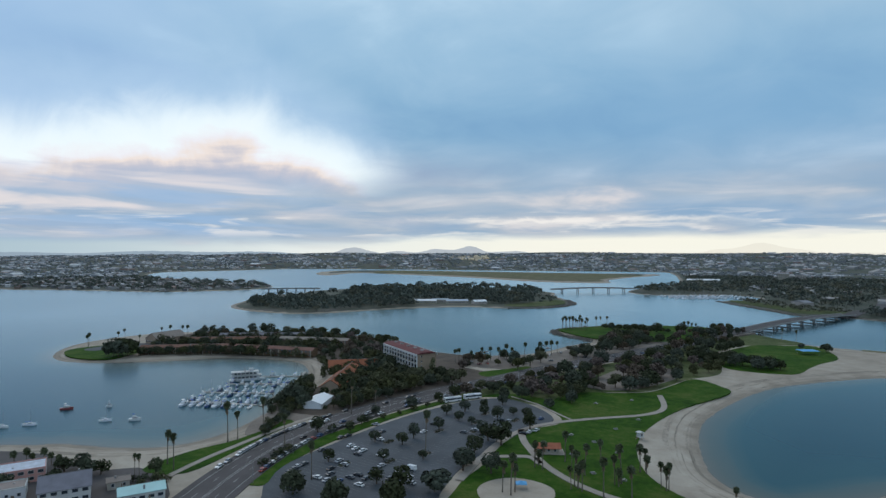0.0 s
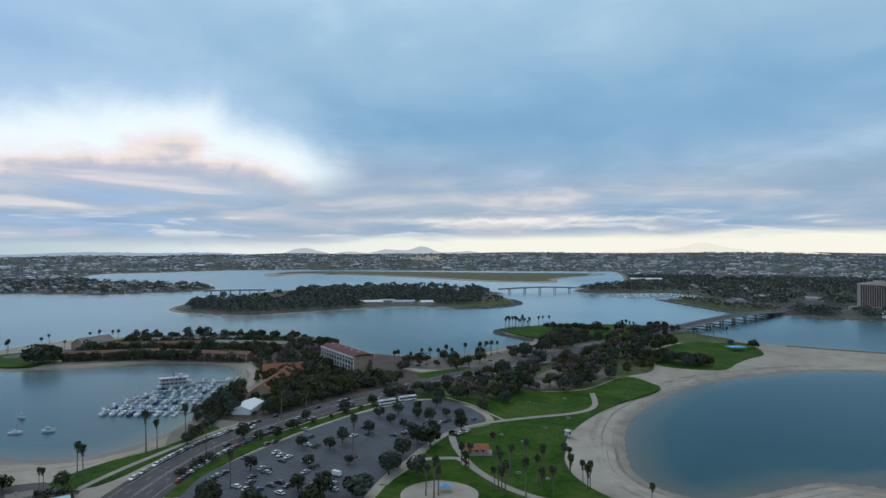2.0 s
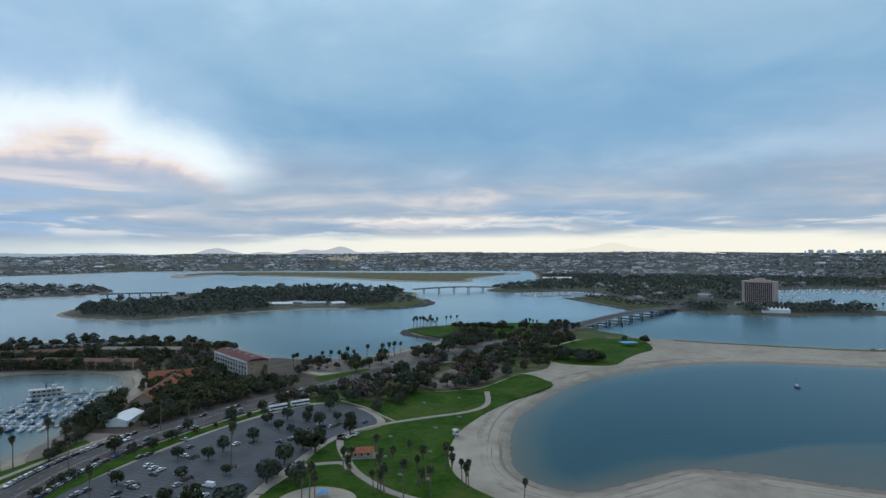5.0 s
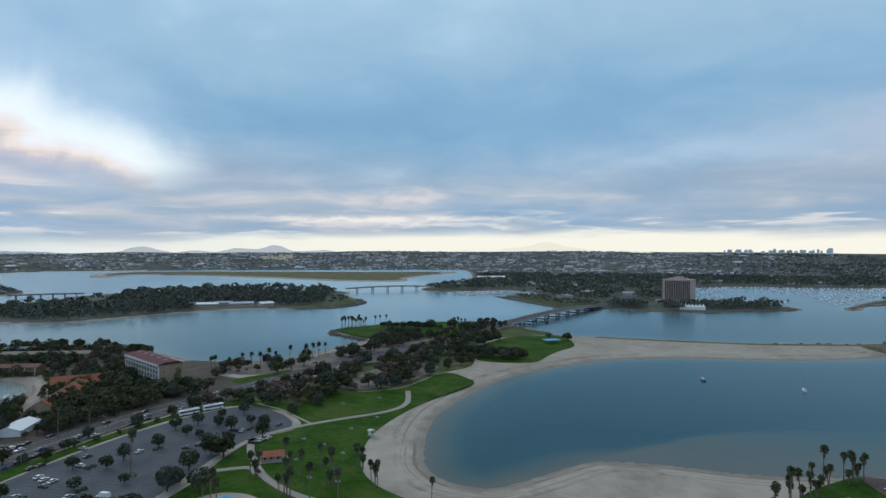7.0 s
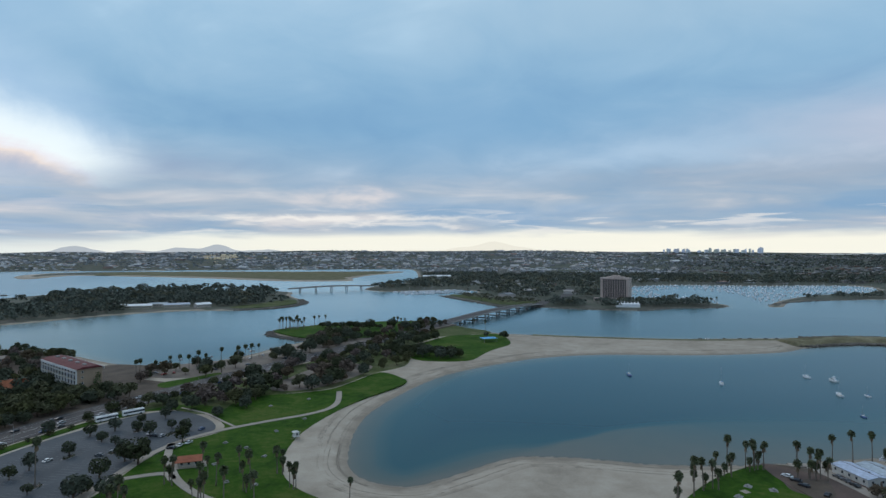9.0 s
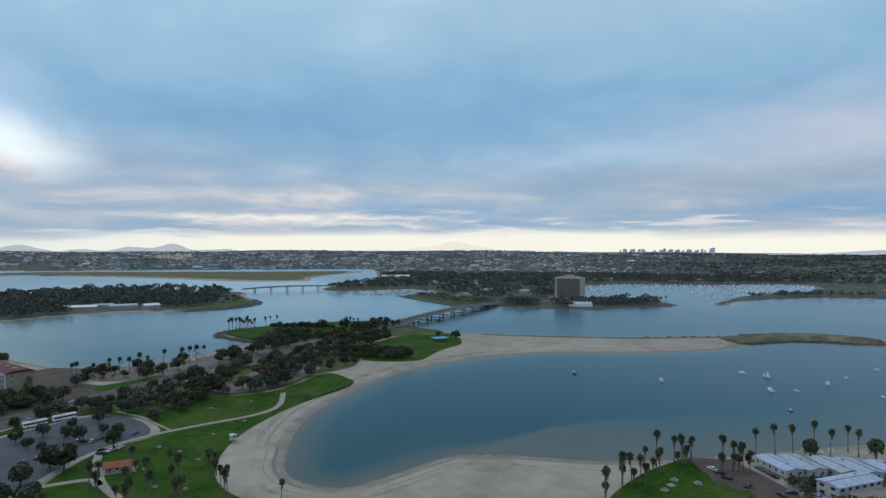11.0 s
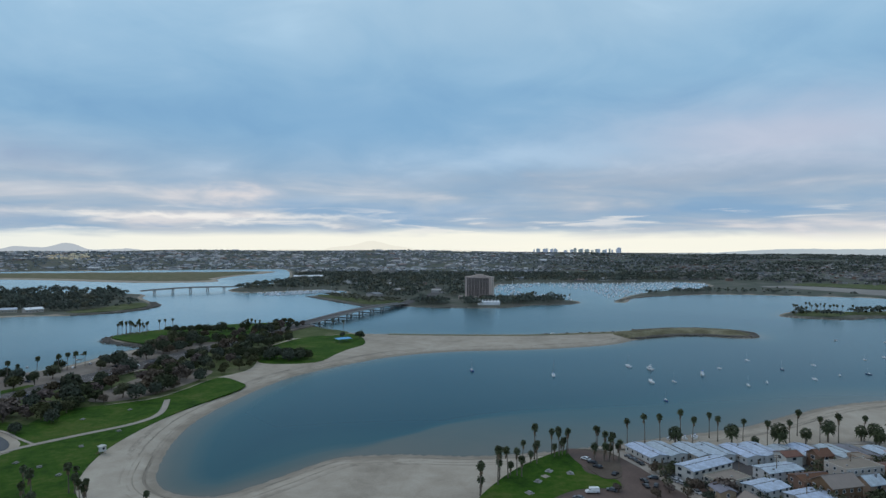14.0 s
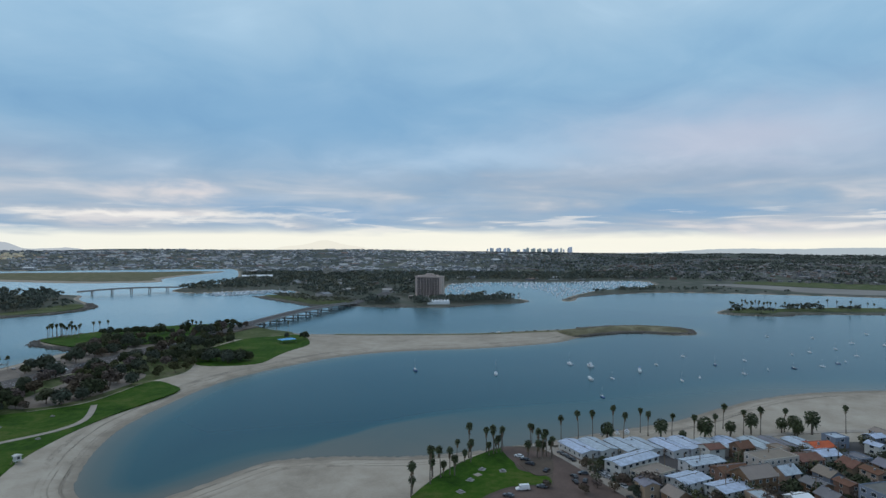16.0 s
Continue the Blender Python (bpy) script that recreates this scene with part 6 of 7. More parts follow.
def bus(label, x, y, turn):
    t = thing("coach", label, "bus", pose(x, y, 2.2, 0, 0, turn))
    bm = bmesh.new()
    box(bm, -6, -1.25, 0.4, 6, 1.25, 3.3, None, 0.18)
    part("body", bm, CARS[0], t)
    bm = bmesh.new()
    box(bm, -5.6, -1.28, 1.6, 6.02, 1.28, 2.6, None, 0.05)
    part("window_band", bm, GLASS, t)
    bm = bmesh.new()
    box(bm, -3, -0.8, 3.3, 1, 0.8, 3.55, None, 0.08)
    part("roof_unit", bm, CARS[1], t)
    for sx in (-3.6, 3.9):
        for sy in (-1, 1):
            bm = bmesh.new()
            tube(bm, [(sx, sy * 1.0, 0.5), (sx, sy * 1.27, 0.5)], [0.5, 0.5], 10)
            part("wheel", bm, RUBBER, t)
    return t


bus("white coach with dark windows in the parking lot", 5, 380, 28)
bus("white coach with dark windows in the parking lot", 18, 388, 24)

LOT_CARS = [(-67, 258), (-66, 262), (-65, 265), (-63, 268), (-59, 287), (-46, 293), (-43, 289), (-39, 286), (-41, 281), (-30, 279), (-28, 266), (-48, 272), (-45, 267), (-50, 262), (-37, 255), (-40, 252), (-33, 251), (-31, 257), (-44, 248), (-23, 251), (-20, 247), (-20, 257), (-15, 252), (-14, 246), (-35, 244), (-54, 252), (-49, 249), (-49, 256), (-38, 329), (-33, 316), (-33, 303), (-53, 306), (-50, 309), (10, 315), (16, 319), (20, 312), (22, 322), (30, 343), (32, 338), (36, 336), (41, 313), (45, 316), (49, 319), (55, 341), (-11, 316), (-6, 330)]
cars = [car(m, w) for m, w in zip(CARS, CAR_WORDS)]
pick = random.Random(5)
order = [3, 2, 3, 1, 2, 0, 1, 3, 0, 2, 4, 1, 3, 2, 0, 5]
used = set()


def park(x, y, z, turn, group):
    k = order[pick.randrange(len(order))]
    m = pose(x, y, z, 0, 0, turn)
    if k in used:
        tagged(copy_thing(cars[k], m), group=group)
    else:
        used.add(k)
        cars[k].matrix_basis = m
        tagged(cars[k], group=group)


for x, y in LOT_CARS:
    park(x, y, 2.2, 58 + 90 * (pick.random() < 0.35) + pick.uniform(-4, 4), "cars in the parking lot")
for i in range(8, len(road) - 12):
    (x, y), (xn, yn) = road[i], road[i + 1]
    a = math.atan2(yn - y, xn - x)
    for side, chance in ((10.4, 0.0 if y > 350 else 1.0), (-10.4, 0.9 if y < 330 else 0.3), (4.5, 0.18 if y < 420 else 0.10), (-4.5, 0.20 if y < 420 else 0.12)):
        for half in (0.0, 0.5):
            if pick.random() < chance * (0.85 if half == 0 else 0.6):
                px, py = x + (xn - x) * half - side * math.sin(a), y + (yn - y) * half + side * math.cos(a)
                park(px, py, 2.3, math.degrees(a) + (180 if side > 0 else 0), "cars along the road")
for k in range(26):
    park(18 + pick.uniform(0, 1) * 170, 500 + k * 4.6 + pick.uniform(-6, 6), 2.15, pick.uniform(0, 180), "cars by the bay beach")
for x, y, a in ((286, 172, 100), (285, 167, 110), (283, 162, 105), (283, 152, 20), (300, 134, 70), (302, 141, 75), (298, 130, 70), (301, 136, 70), (302.5, 154, 74), (304, 159, 74), (305, 163, 74), (299, 138, 72), (298, 133, 72), (287, 140, 70), (283, 136, 60), (292, 112, 74), (295, 121, 74), (268, 141, 120), (251, 143, 115), (287, 112, 60), (293, 140, 140), (287, 134, 30)):
    park(x, y, 2.2, a, "cars beside the beach lawn")
for x, y in ((-54, 508), (-50, 516), (-44, 520), (-60, 500), (-66, 508), (-72, 516), (-80, 506), (-88, 500), (-95, 512), (-78, 496), (-100, 505), (-86, 512)):
    park(x, y, 2.1, pick.uniform(0, 180), "cars by the hotel")
for x, y in ((556, 484), (562, 480), (580, 474), (596, 468), (606, 464), (620, 456), (632, 452)):
    park(x, y, 1.6, pick.uniform(0, 180), "vehicles on the sand spit")
vans = car(CARS[0], "white", True)
vans.matrix_basis = pose(-15, 262, 2.2, 0, 0, 150)
tagged(copy_thing(vans, pose(260, 144, 2.25, 0, 0, 150)), "white camper van beside the beach lawn")

# ---- park furniture ----


def picnic_shelter():
    t = thing("picnic_shelter", "small park building with a rusty red roof", "shelter", pose(49.5, 286, 2.1, 0, 0, -4))
    bm = bmesh.new()
    box(bm, -4.6, -2.6, -0.3, 4.6, 2.6, 2.8)
    part("wall", bm, CREAM, t)
    bm = bmesh.new()
    gable(bm, 10.6, 6.4, 2.8, 1.5, 0.6, "x")
    part("roof", bm, TILE, t)
    for sx in (-3.0, 0, 3.0):
        hang_window("small", t, pose(sx, -2.62, 1.0))
    bm = bmesh.new()
    box(bm, -7.5, -4.2, 0.0, 7.5, 4.2, 0.14)
    part("apron", bm, PAVING, t)


picnic_shelter()


def lifeguard_tower(x, y, turn):
    t = thing("lifeguard_tower", "small white lifeguard hut on legs beside the beach", "lifeguard tower", pose(x, y, 2.0, 0, 0, turn))
    for sx in (-1, 1):
        for sy in (-1, 1):
            bm = bmesh.new()
            tube(bm, [(sx * 1.1, sy * 1.1, -0.6), (sx * 0.9, sy * 0.9, 1.4)], [0.1, 0.1], 5)
            part("leg", bm, WHITE, t)
    bm = bmesh.new()
    box(bm, -1.5, -1.5, 1.3, 1.5, 1.5, 1.45)
    part("platform", bm, WHITE, t)
    bm = bmesh.new()
    box(bm, -1.2, -1.2, 1.45, 1.2, 1.2, 3.5)
    hut = part("hut", bm, WHITE, t)
    hang_window("small", hut, pose(0, -1.22, 1.9))
    bm = bmesh.new()
    gable(bm, 2.6, 2.6, 3.5, 0.35, 0.35, "y", 0.12)
    part("roof", bm, WHITE, t)
    bm = bmesh.new()
    for k in range(6):
        box(bm, -1.9 - k * 0.3, -0.5, 1.05 - k * 0.25, -1.6 - k * 0.3, 0.5, 1.12 - k * 0.25)
    part("ladder", bm, WOOD, t)


lifeguard_tower(100, 306, 20)


def canopy(label, x, y, w, d, h, mat, z=2.1, turn=0):
    t = thing("canopy", label, "canopy", pose(x, y, z, 0, 0, turn))
    for sx in (-1, 1):
        for sy in (-1, 1):
            bm = bmesh.new()
            tube(bm, [(sx * w * 0.46, sy * d * 0.46, -0.2), (sx * w * 0.46, sy * d * 0.46, h)], [0.06, 0.06], 5)
            part("post", bm, STEEL, t)
    bm = bmesh.new()
    base = [bm.verts.new((sx * w / 2, sy * d / 2, h - 0.15)) for sx, sy in ((-1, -1), (1, -1), (1, 1), (-1, 1))]
    under = [bm.verts.new((v.co.x, v.co.y, h - 0.4)) for v in base]
    top = [bm.verts.new((v.co.x * 0.12, v.co.y * 0.12, h + 0.75)) for v in base]
    for k in range(4):
        j = (k + 1) % 4
        bm.faces.new((base[k], base[j], top[j], top[k]))
        bm.faces.new((under[k], under[j], base[j], base[k]))
    bm.faces.new(top)
    part("fabric", bm, mat, t)


canopy("blue shade canopy over a play area on a lawn", 337, 556, 16, 11, 4.0, BLUECLOTH)
canopy("small blue sun shade on a sand court", 31, 242, 4.5, 3.5, 2.4, BLUECLOTH)
slab("sand_court", [(13, 240), (18, 249), (28, 253), (38, 249), (44, 240), (40, 228), (28, 222), (16, 228)], 2.24, SAND, "pale sand play court in a lawn", "sand court")
slab("footpath", [(255, 166), (258, 166), (258, 169), (255, 169)], 2.2, PAVING, "square concrete picnic pad", "pad", 1, 0.3, False)


def picnic_set(x, y, turn):
    t = thing("picnic_table", "concrete picnic table on a square pad", "table", pose(x, y, 2.16, 0, 0, turn), "picnic tables")
    if x > 200:
        bm = bmesh.new()
        box(bm, -1.5, -1.5, -0.1, 1.5, 1.5, 0.08)
        part("pad", bm, CONCRETE, t)
    bm = bmesh.new()
    box(bm, -1.0, -0.4, 0.7, 1.0, 0.4, 0.78, None, 0.03)
    part("tabletop", bm, CONCRETE, t)
    for sx in (-0.7, 0.7):
        bm = bmesh.new()
        box(bm, sx - 0.1, -0.3, 0.06, sx + 0.1, 0.3, 0.72)
        part("leg", bm, CONCRETE, t)
    for sy in (-0.85, 0.85):
        bm = bmesh.new()
        box(bm, -1.0, sy - 0.16, 0.1, 1.0, sy + 0.16, 0.45, None, 0.03)
        part("bench", bm, CONCRETE, t)


for x, y in ((262, 171), (250, 165), (268, 164), (239, 158), (60, 282), (75, 300), (92, 322), (66, 312), (82, 284), (64, 258), (110, 340), (95, 376), (120, 384), (75, 250)):
    picnic_set(x, y, pick.uniform(0, 90))


def light_pole(x, y, h, turn, z=2.25):
    t = thing("street_lamp", "tall grey steel street lamp with a single arm", "street lamp", pose(x, y, z, 0, 0, turn), "street lamps")
    bm = bmesh.new()
    tube(bm, [(0, 0, -0.2), (0, 0, h)], [0.14, 0.08], 6)
    pole = part("pole", bm, STEEL, t)
    bm = bmesh.new()
    tube(bm, [(0, 0, h - 0.1), (1.2, 0, h + 0.5), (2.4, 0, h + 0.6)], [0.06, 0.05, 0.05], 5)
    part("arm", bm, STEEL, t)
    bm = bmesh.new()
    box(bm, 2.2, -0.18, h + 0.5, 3.0, 0.18, h + 0.66, None, 0.05)
    part("lamp_head", bm, CONCRETE, t)


for i in range(6, len(road) - 2, 6):
    (x, y), (xn, yn) = road[i], road[i + 1]
    a = math.atan2(yn - y, xn - x)
    light_pole(x + 13 * math.sin(a), y - 13 * math.cos(a), 9.0, math.degrees(a) + 90)


def utility_pole(x, y, h, turn):
    t = thing("utility_pole", "brown wooden utility pole with crossarms", "utility pole", pose(x, y, 2.1, 0, 0, turn), "utility poles")
    bm = bmesh.new()
    tube(bm, [(0, 0, -0.3), (0, 0, h)], [0.2, 0.13], 7)
    part("pole", bm, WOOD, t)
    for z in (h - 0.5, h - 1.4):
        bm = bmesh.new()
        box(bm, -1.3, -0.08, z, 1.3, 0.08, z + 0.16)
        part("crossarm", bm, WOOD, t)


for x, y in ((322, 119), (335, 110), (349, 100), (362, 93), (377, 85), (392, 76), (318, 90), (340, 66)):
    utility_pole(x, y, 11, -60)

# ---- road markings ----


def lane_lines():
    bm = bmesh.new()
    for off, dash in ((0.5, 0), (-0.5, 0), (4.4, 1), (-4.4, 1), (8.6, 0), (-8.6, 0)):
        for i in range(len(road) - 1):
            if dash and i % 2:
                continue
            (x, y), (xn, yn) = road[i], road[i + 1]
            d = math.hypot(xn - x, yn - y)
            nx, ny = -(yn - y) / d, (xn - x) / d
            e = 0.55 if dash else 1.0
            bm.faces.new([bm.verts.new((x + (xn - x) * s + nx * (off + w), y + (yn - y) * s + ny * (off + w), 2.312)) for s, w in ((0, -0.1), (e, -0.1), (e, 0.1), (0, 0.1))])
    tagged(part("lane_lines", bm, PAINT), "worn white lane lines on the road", "road marking", kind="structure")


lane_lines()


FADED = material("faded stall paint", (0.17, 0.17, 0.17), 0.8, 0.3, 0.8, 6.0)


def stall_lines():
    """Faint stall stripes in the parking lot, in double rows."""
    bm = bmesh.new()
    ring = spline(LOT, 4)
    u, v = Vector((0.55, 0.835)), Vector((0.835, -0.55))
    o = Vector((-62, 215))
    for row in range(9):
        for k in range(66):
            p = o + v * (row * 15.5 - 30) + u * (k * 2.7)
            q = p + v * 9.6
            if not (inside(p.x, p.y, ring) and inside(q.x, q.y, ring)):
                continue
            bm.faces.new([bm.verts.new((*c, 2.212)) for c in (p - u * 0.07, q - u * 0.07, q + u * 0.07, p + u * 0.07)])
    tagged(part("stall_lines", bm, FADED), "faded white stall stripes on asphalt", "road marking", kind="structure")


stall_lines()


def tree_island(x, y, w, d, turn):
    t = thing("planted_island", "kerbed planting island with low shrubs in a parking lot", "planter", pose(x, y, 2.2, 0, 0, turn), "planting islands")
    bm = bmesh.new()
    box(bm, -w / 2, -d / 2, -0.1, w / 2, d / 2, 0.15, None, 0.04)
    part("kerb", bm, CONCRETE, t)
    bm = bmesh.new()
    box(bm, -w / 2 + 0.2, -d / 2 + 0.2, 0.0, w / 2 - 0.2, d / 2 - 0.2, 0.19)
    part("soil", bm, MULCH, t)
    bm = leaf_crown(bmesh.new(), [(-w * 0.25, 0, 0.4, w * 0.22, 0.6), (w * 0.2, 0, 0.4, w * 0.22, 0.6)], 90, 0.35, int(x * 3 + y))
    part("shrub", bm, LEAF, t)


for x, y in ((-9, 282), (-28, 300), (-3, 318), (16, 318), (8, 344), (24, 352), (-25, 272), (-45, 268), (40, 338), (18, 334)):
    tree_island(x, y, 7, 2.6, 57)

# ---- rocks along the revetments ----


def rock_line(name, line, count, size, seed, label, z=0.2, spread=3.0):
    """Armour rocks piled along a shore."""
    r = random.Random(seed)
    v, f = [], []
    seg = [(a, b, math.hypot(b[0] - a[0], b[1] - a[1])) for a, b in zip(line, line[1:])]
    total = sum(s[2] for s in seg)
    for _ in range(count):
        d = r.uniform(0, total)
        for a, b, l in seg:
            if d <= l:
                break
            d -= l
        k = d / max(l, 1e-6)
        x, y = a[0] + (b[0] - a[0]) * k + r.gauss(0, spread), a[1] + (b[1] - a[1]) * k + r.gauss(0, spread)
        s = size * r.uniform(0.6, 1.4)
        n = len(v)
        q = Euler((r.uniform(0, 6), r.uniform(0, 6), r.uniform(0, 6)))
        for p in ((1, 0, 0), (-1, 0, 0), (0, 1, 0), (0, -1, 0), (0, 0, 1), (0, 0, -1)):
            w = Vector(p) * s * r.uniform(0.7, 1.2)
            w.rotate(q)
            v.append((x + w.x, y + w.y, z + r.uniform(-0.2, 0.8) + w.z * 0.8))
        f += [(n + a, n + b, n + c) for a, b, c in ((0, 2, 4), (2, 1, 4), (1, 3, 4), (3, 0, 4), (2, 0, 5), (1, 2, 5), (3, 1, 5), (0, 3, 5))]
    return tagged(mesh_object(name, v, f, ROCK), label, "rocks", kind="stuff")


protos = [broadleaf("shrub", 161 + k, m, "low dark shrub on a rocky point", 4.0, 4.2, 200, 0.2) for k, m in enumerate((LEAF, LEAF_OLIVE))]
plant_all(protos, [(1012, 434), (1030, 432), (1040, 426), (1052, 420), (1060, 414), (1108, 386), (1118, 380), (1128, 374), (1138, 368), (1150, 355), (1180, 338), (1192, 330), (1204, 324), (1230, 300), (1020, 425)], "point shrubs", 0.8, 1.6)
rock_line("shore_rocks", [(158, 652), (146, 674), (132, 705), (134, 732), (160, 755), (231, 778), (320, 765), (348, 735)], 1500, 1.1, 1, "dark armour rocks round a grassy point")
rock_line("shore_rocks", [(530, 1160), (528, 1090), (532, 980), (534, 912), (600, 866), (634, 812), (712, 758), (786, 764), (853, 742), (890, 752)], 1200, 1.2, 2, "dark armour rocks along a far shore")
rock_line("shore_rocks", [(976, 429), (989, 390), (1025, 358), (1060, 357), (1107, 325), (1155, 280), (1280, 190)], 600, 1.1, 3, "dark armour rocks round a low point")
rock_line("shore_rocks", [(978, 737), (1052, 763), (1123, 770), (1275, 750), (1388, 680), (1467, 592), (1508, 494), (1535, 370)], 1000, 1.4, 4, "dark armour rocks along a channel")
rock_line("shore_rocks", [(110, 1016), (168, 1022), (214, 1059), (236, 1103), (241, 1180)], 900, 1.6, 5, "dark armour rocks round an island tip")
rock_line("jetty_rocks", [(620, 411), (680, 402), (710, 380), (722, 358), (742, 345), (760, 356), (770, 376), (762, 404), (744, 424), (714, 440), (667, 450)], 2200, 1.3, 6, "brown armour rocks round a curved jetty", 0.6, 2.2)
ring = [(612, 412), (660, 406), (690, 398), (712, 378), (722, 360), (742, 349), (758, 358), (764, 376), (756, 400), (738, 419), (712, 434), (667, 444), (625, 450)]
bm = bmesh.new()
outer = spline(ring, 4)
a = [bm.verts.new((x, y, 1.2)) for x, y in outer]
inner = spline([(620, 424), (662, 419), (698, 409), (722, 390), (736, 366), (746, 366), (750, 378), (744, 394), (728, 410), (704, 424), (664, 433), (628, 440)], 4)
b = [bm.verts.new((x, y, 4.2)) for x, y in inner]
ea = [bm.edges.new((a[i], a[(i + 1) % len(a)])) for i in range(len(a))]
eb = [bm.edges.new((b[i], b[(i + 1) % len(b)])) for i in range(len(b))]
bmesh.ops.triangle_fill(bm, use_beauty=True, use_dissolve=False, edges=ea + eb)
bm.faces.new(b)
bmesh.ops.triangulate(bm, faces=[f for f in bm.faces if len(f.verts) > 4])
JETTY = grass_material("dry jetty earth", (0.062, 0.058, 0.036), (0.135, 0.122, 0.072), (0.24, 0.215, 0.145))
tagged(part("jetty", bm, JETTY), "curved earth and rock jetty with dry grass", "jetty", kind="structure")

# ---- wooded islands, far town, hills ----


def palette(name, colours, rough=0.85):
    """One paint a building, picked by its own random number."""
    m = bpy.data.materials.new(name)
    m.use_nodes = True
    n = Nodes(m.node_tree)
    r = n.add("ShaderNodeNewGeometry").outputs["Random Per Island"]
    node = n.add("ShaderNodeValToRGB", {"Fac": r})
    node.color_ramp.interpolation = "CONSTANT"
    els = node.color_ramp.elements
    while len(els) < len(colours):
        els.new(0.5)
    for i, (el, c) in enumerate(zip(els, colours)):
        el.position, el.color = i / len(colours), (*c, 1)
    at = n.add("ShaderNodeNewGeometry").outputs["Position"]
    k = n.math("ADD", 0.75, n.math("MULTIPLY", n.noise(at, 0.15, 3.0), 0.5))
    col = n.mix(1.0, node.outputs[0], n.add("ShaderNodeCombineColor", {0: k, 1: k, 2: k}).outputs[0], "MULTIPLY")
    bs = n.add("ShaderNodeBsdfPrincipled", {"Base Color": col, "Roughness": rough, "Specular IOR Level": 0.2})
    n.add("ShaderNodeOutputMaterial", {"Surface": bs.outputs[0]})
    return m


def far_spots(count, seed, lo, hi, az0, az1, ring=None, edge=15.0):
    r = np.random.RandomState(seed)
    rad = np.sqrt(r.uniform(lo * lo, hi * hi, count))
    az = np.radians(r.uniform(az0, az1, count))
    x, y = rad * np.sin(az), rad * np.cos(az)
    ok = signed(x, y, ring if ring else MAINLAND) > edge
    x, y = x[ok], y[ok]
    h, _ = land_height(x, y)
    return x, y, h


def thin(spots, az0, az1, seed):
    """Keeps all spots before az0, none after az1, fewer and fewer between."""
    x, y, h = spots
    az = np.degrees(np.arctan2(x, y))
    ok = np.random.RandomState(seed).uniform(size=len(x)) > (az - az0) / (az1 - az0)
    return x[ok], y[ok], h[ok]


def clustered(spots, size, level):
    """Drops spots in patches, so that streets, groves and open ground tell apart."""
    ok = np.array([noise.noise(Vector((x / size, y / size, 5.0))) + 0.5 * noise.noise(Vector((x * 2.6 / size, y * 2.6 / size, 1.0))) > level for x, y in zip(spots[0], spots[1])])
    return tuple(v[ok] for v in spots)


def wood(name, xs, ys, zs, label, mat, height, size, sprays, seed, leaf=1.5):
    """Far trees, each a stem and a loose crown of sprays."""
    r = np.random.RandomState(seed)
    v, f = [], []
    for x, y, z in zip(xs, ys, zs):
        k = r.uniform(0.6, 1.35)
        hh, ss = height * k, size * k * r.uniform(0.8, 1.2)
        n = len(v)
        v += [(x - 0.3, y, z - 0.3), (x + 0.3, y, z - 0.3), (x, y + 0.4, z - 0.3), (x, y, z + hh * 0.7)]
        f += [(n, n + 1, n + 3), (n + 1, n + 2, n + 3), (n + 2, n, n + 3)]
        d = r.normal(size=(sprays, 3))
        d /= np.linalg.norm(d, axis=1)[:, None]
        d[:, 2] = np.abs(d[:, 2]) * 1.2 - 0.35
        c = np.array((x, y, z + hh * 0.62)) + d * np.array((ss, ss, hh * 0.36)) * r.uniform(0.6, 1.05, (sprays, 1))
        for p in c:
            n = len(v)
            a, b = r.normal(size=3), r.normal(size=3)
            a, b = a / np.linalg.norm(a) * leaf * k, b / np.linalg.norm(b) * leaf * k
            v += [tuple(p - a), tuple(p - b), tuple(p + a), tuple(p + b)]
            f.append((n, n + 1, n + 2, n + 3))
    return tagged(mesh_object(name, v, f, mat), label, "woods", kind="stuff")


def town(name, xs, ys, zs, label, mat, seed, lo=8, hi=16, low=4, high=8, turn=None):
    """Far houses with pitched roofs, joined."""
    r = np.random.RandomState(seed)
    v, f = [], []
    for x, y, z in zip(xs, ys, zs):
        w, d, h = r.uniform(lo, hi) / 2, r.uniform(lo, hi) / 2, r.uniform(low, high)
        a = r.uniform(0, math.pi) if turn is None else turn + r.normal() * 0.1
        c, s = math.cos(a), math.sin(a)
        n = len(v)
        rise = 0.3 * min(w, d) * (r.uniform() < 0.7) + 0.05
        for px, py, pz in ((-w, -d, -3), (w, -d, -3), (w, d, -3), (-w, d, -3), (-w, -d, h), (w, -d, h), (w, d, h), (-w, d, h)):
            v.append((x + c * px - s * py, y + s * px + c * py, z + pz))
        f += [(n, n + 1, n + 5, n + 4), (n + 1, n + 2, n + 6, n + 5), (n + 2, n + 3, n + 7, n + 6), (n + 3, n, n + 4, n + 7)]
        m = len(v)
        for px, py, pz in ((-w - 0.4, -d - 0.4, h + 0.01), (w + 0.4, -d - 0.4, h + 0.01), (w + 0.4, d + 0.4, h + 0.01), (-w - 0.4, d + 0.4, h + 0.01), (0, -d - 0.4, h + rise), (0, d + 0.4, h + rise)):
            v.append((x + c * px - s * py, y + s * px + c * py, z + pz))
        f += [(m, m + 4, m + 5, m + 3), (m + 1, m + 2, m + 5, m + 4), (m, m + 1, m + 4), (m + 2, m + 3, m + 5)]
    return tagged(mesh_object(name, v, f, mat), label, "houses", kind="stuff")


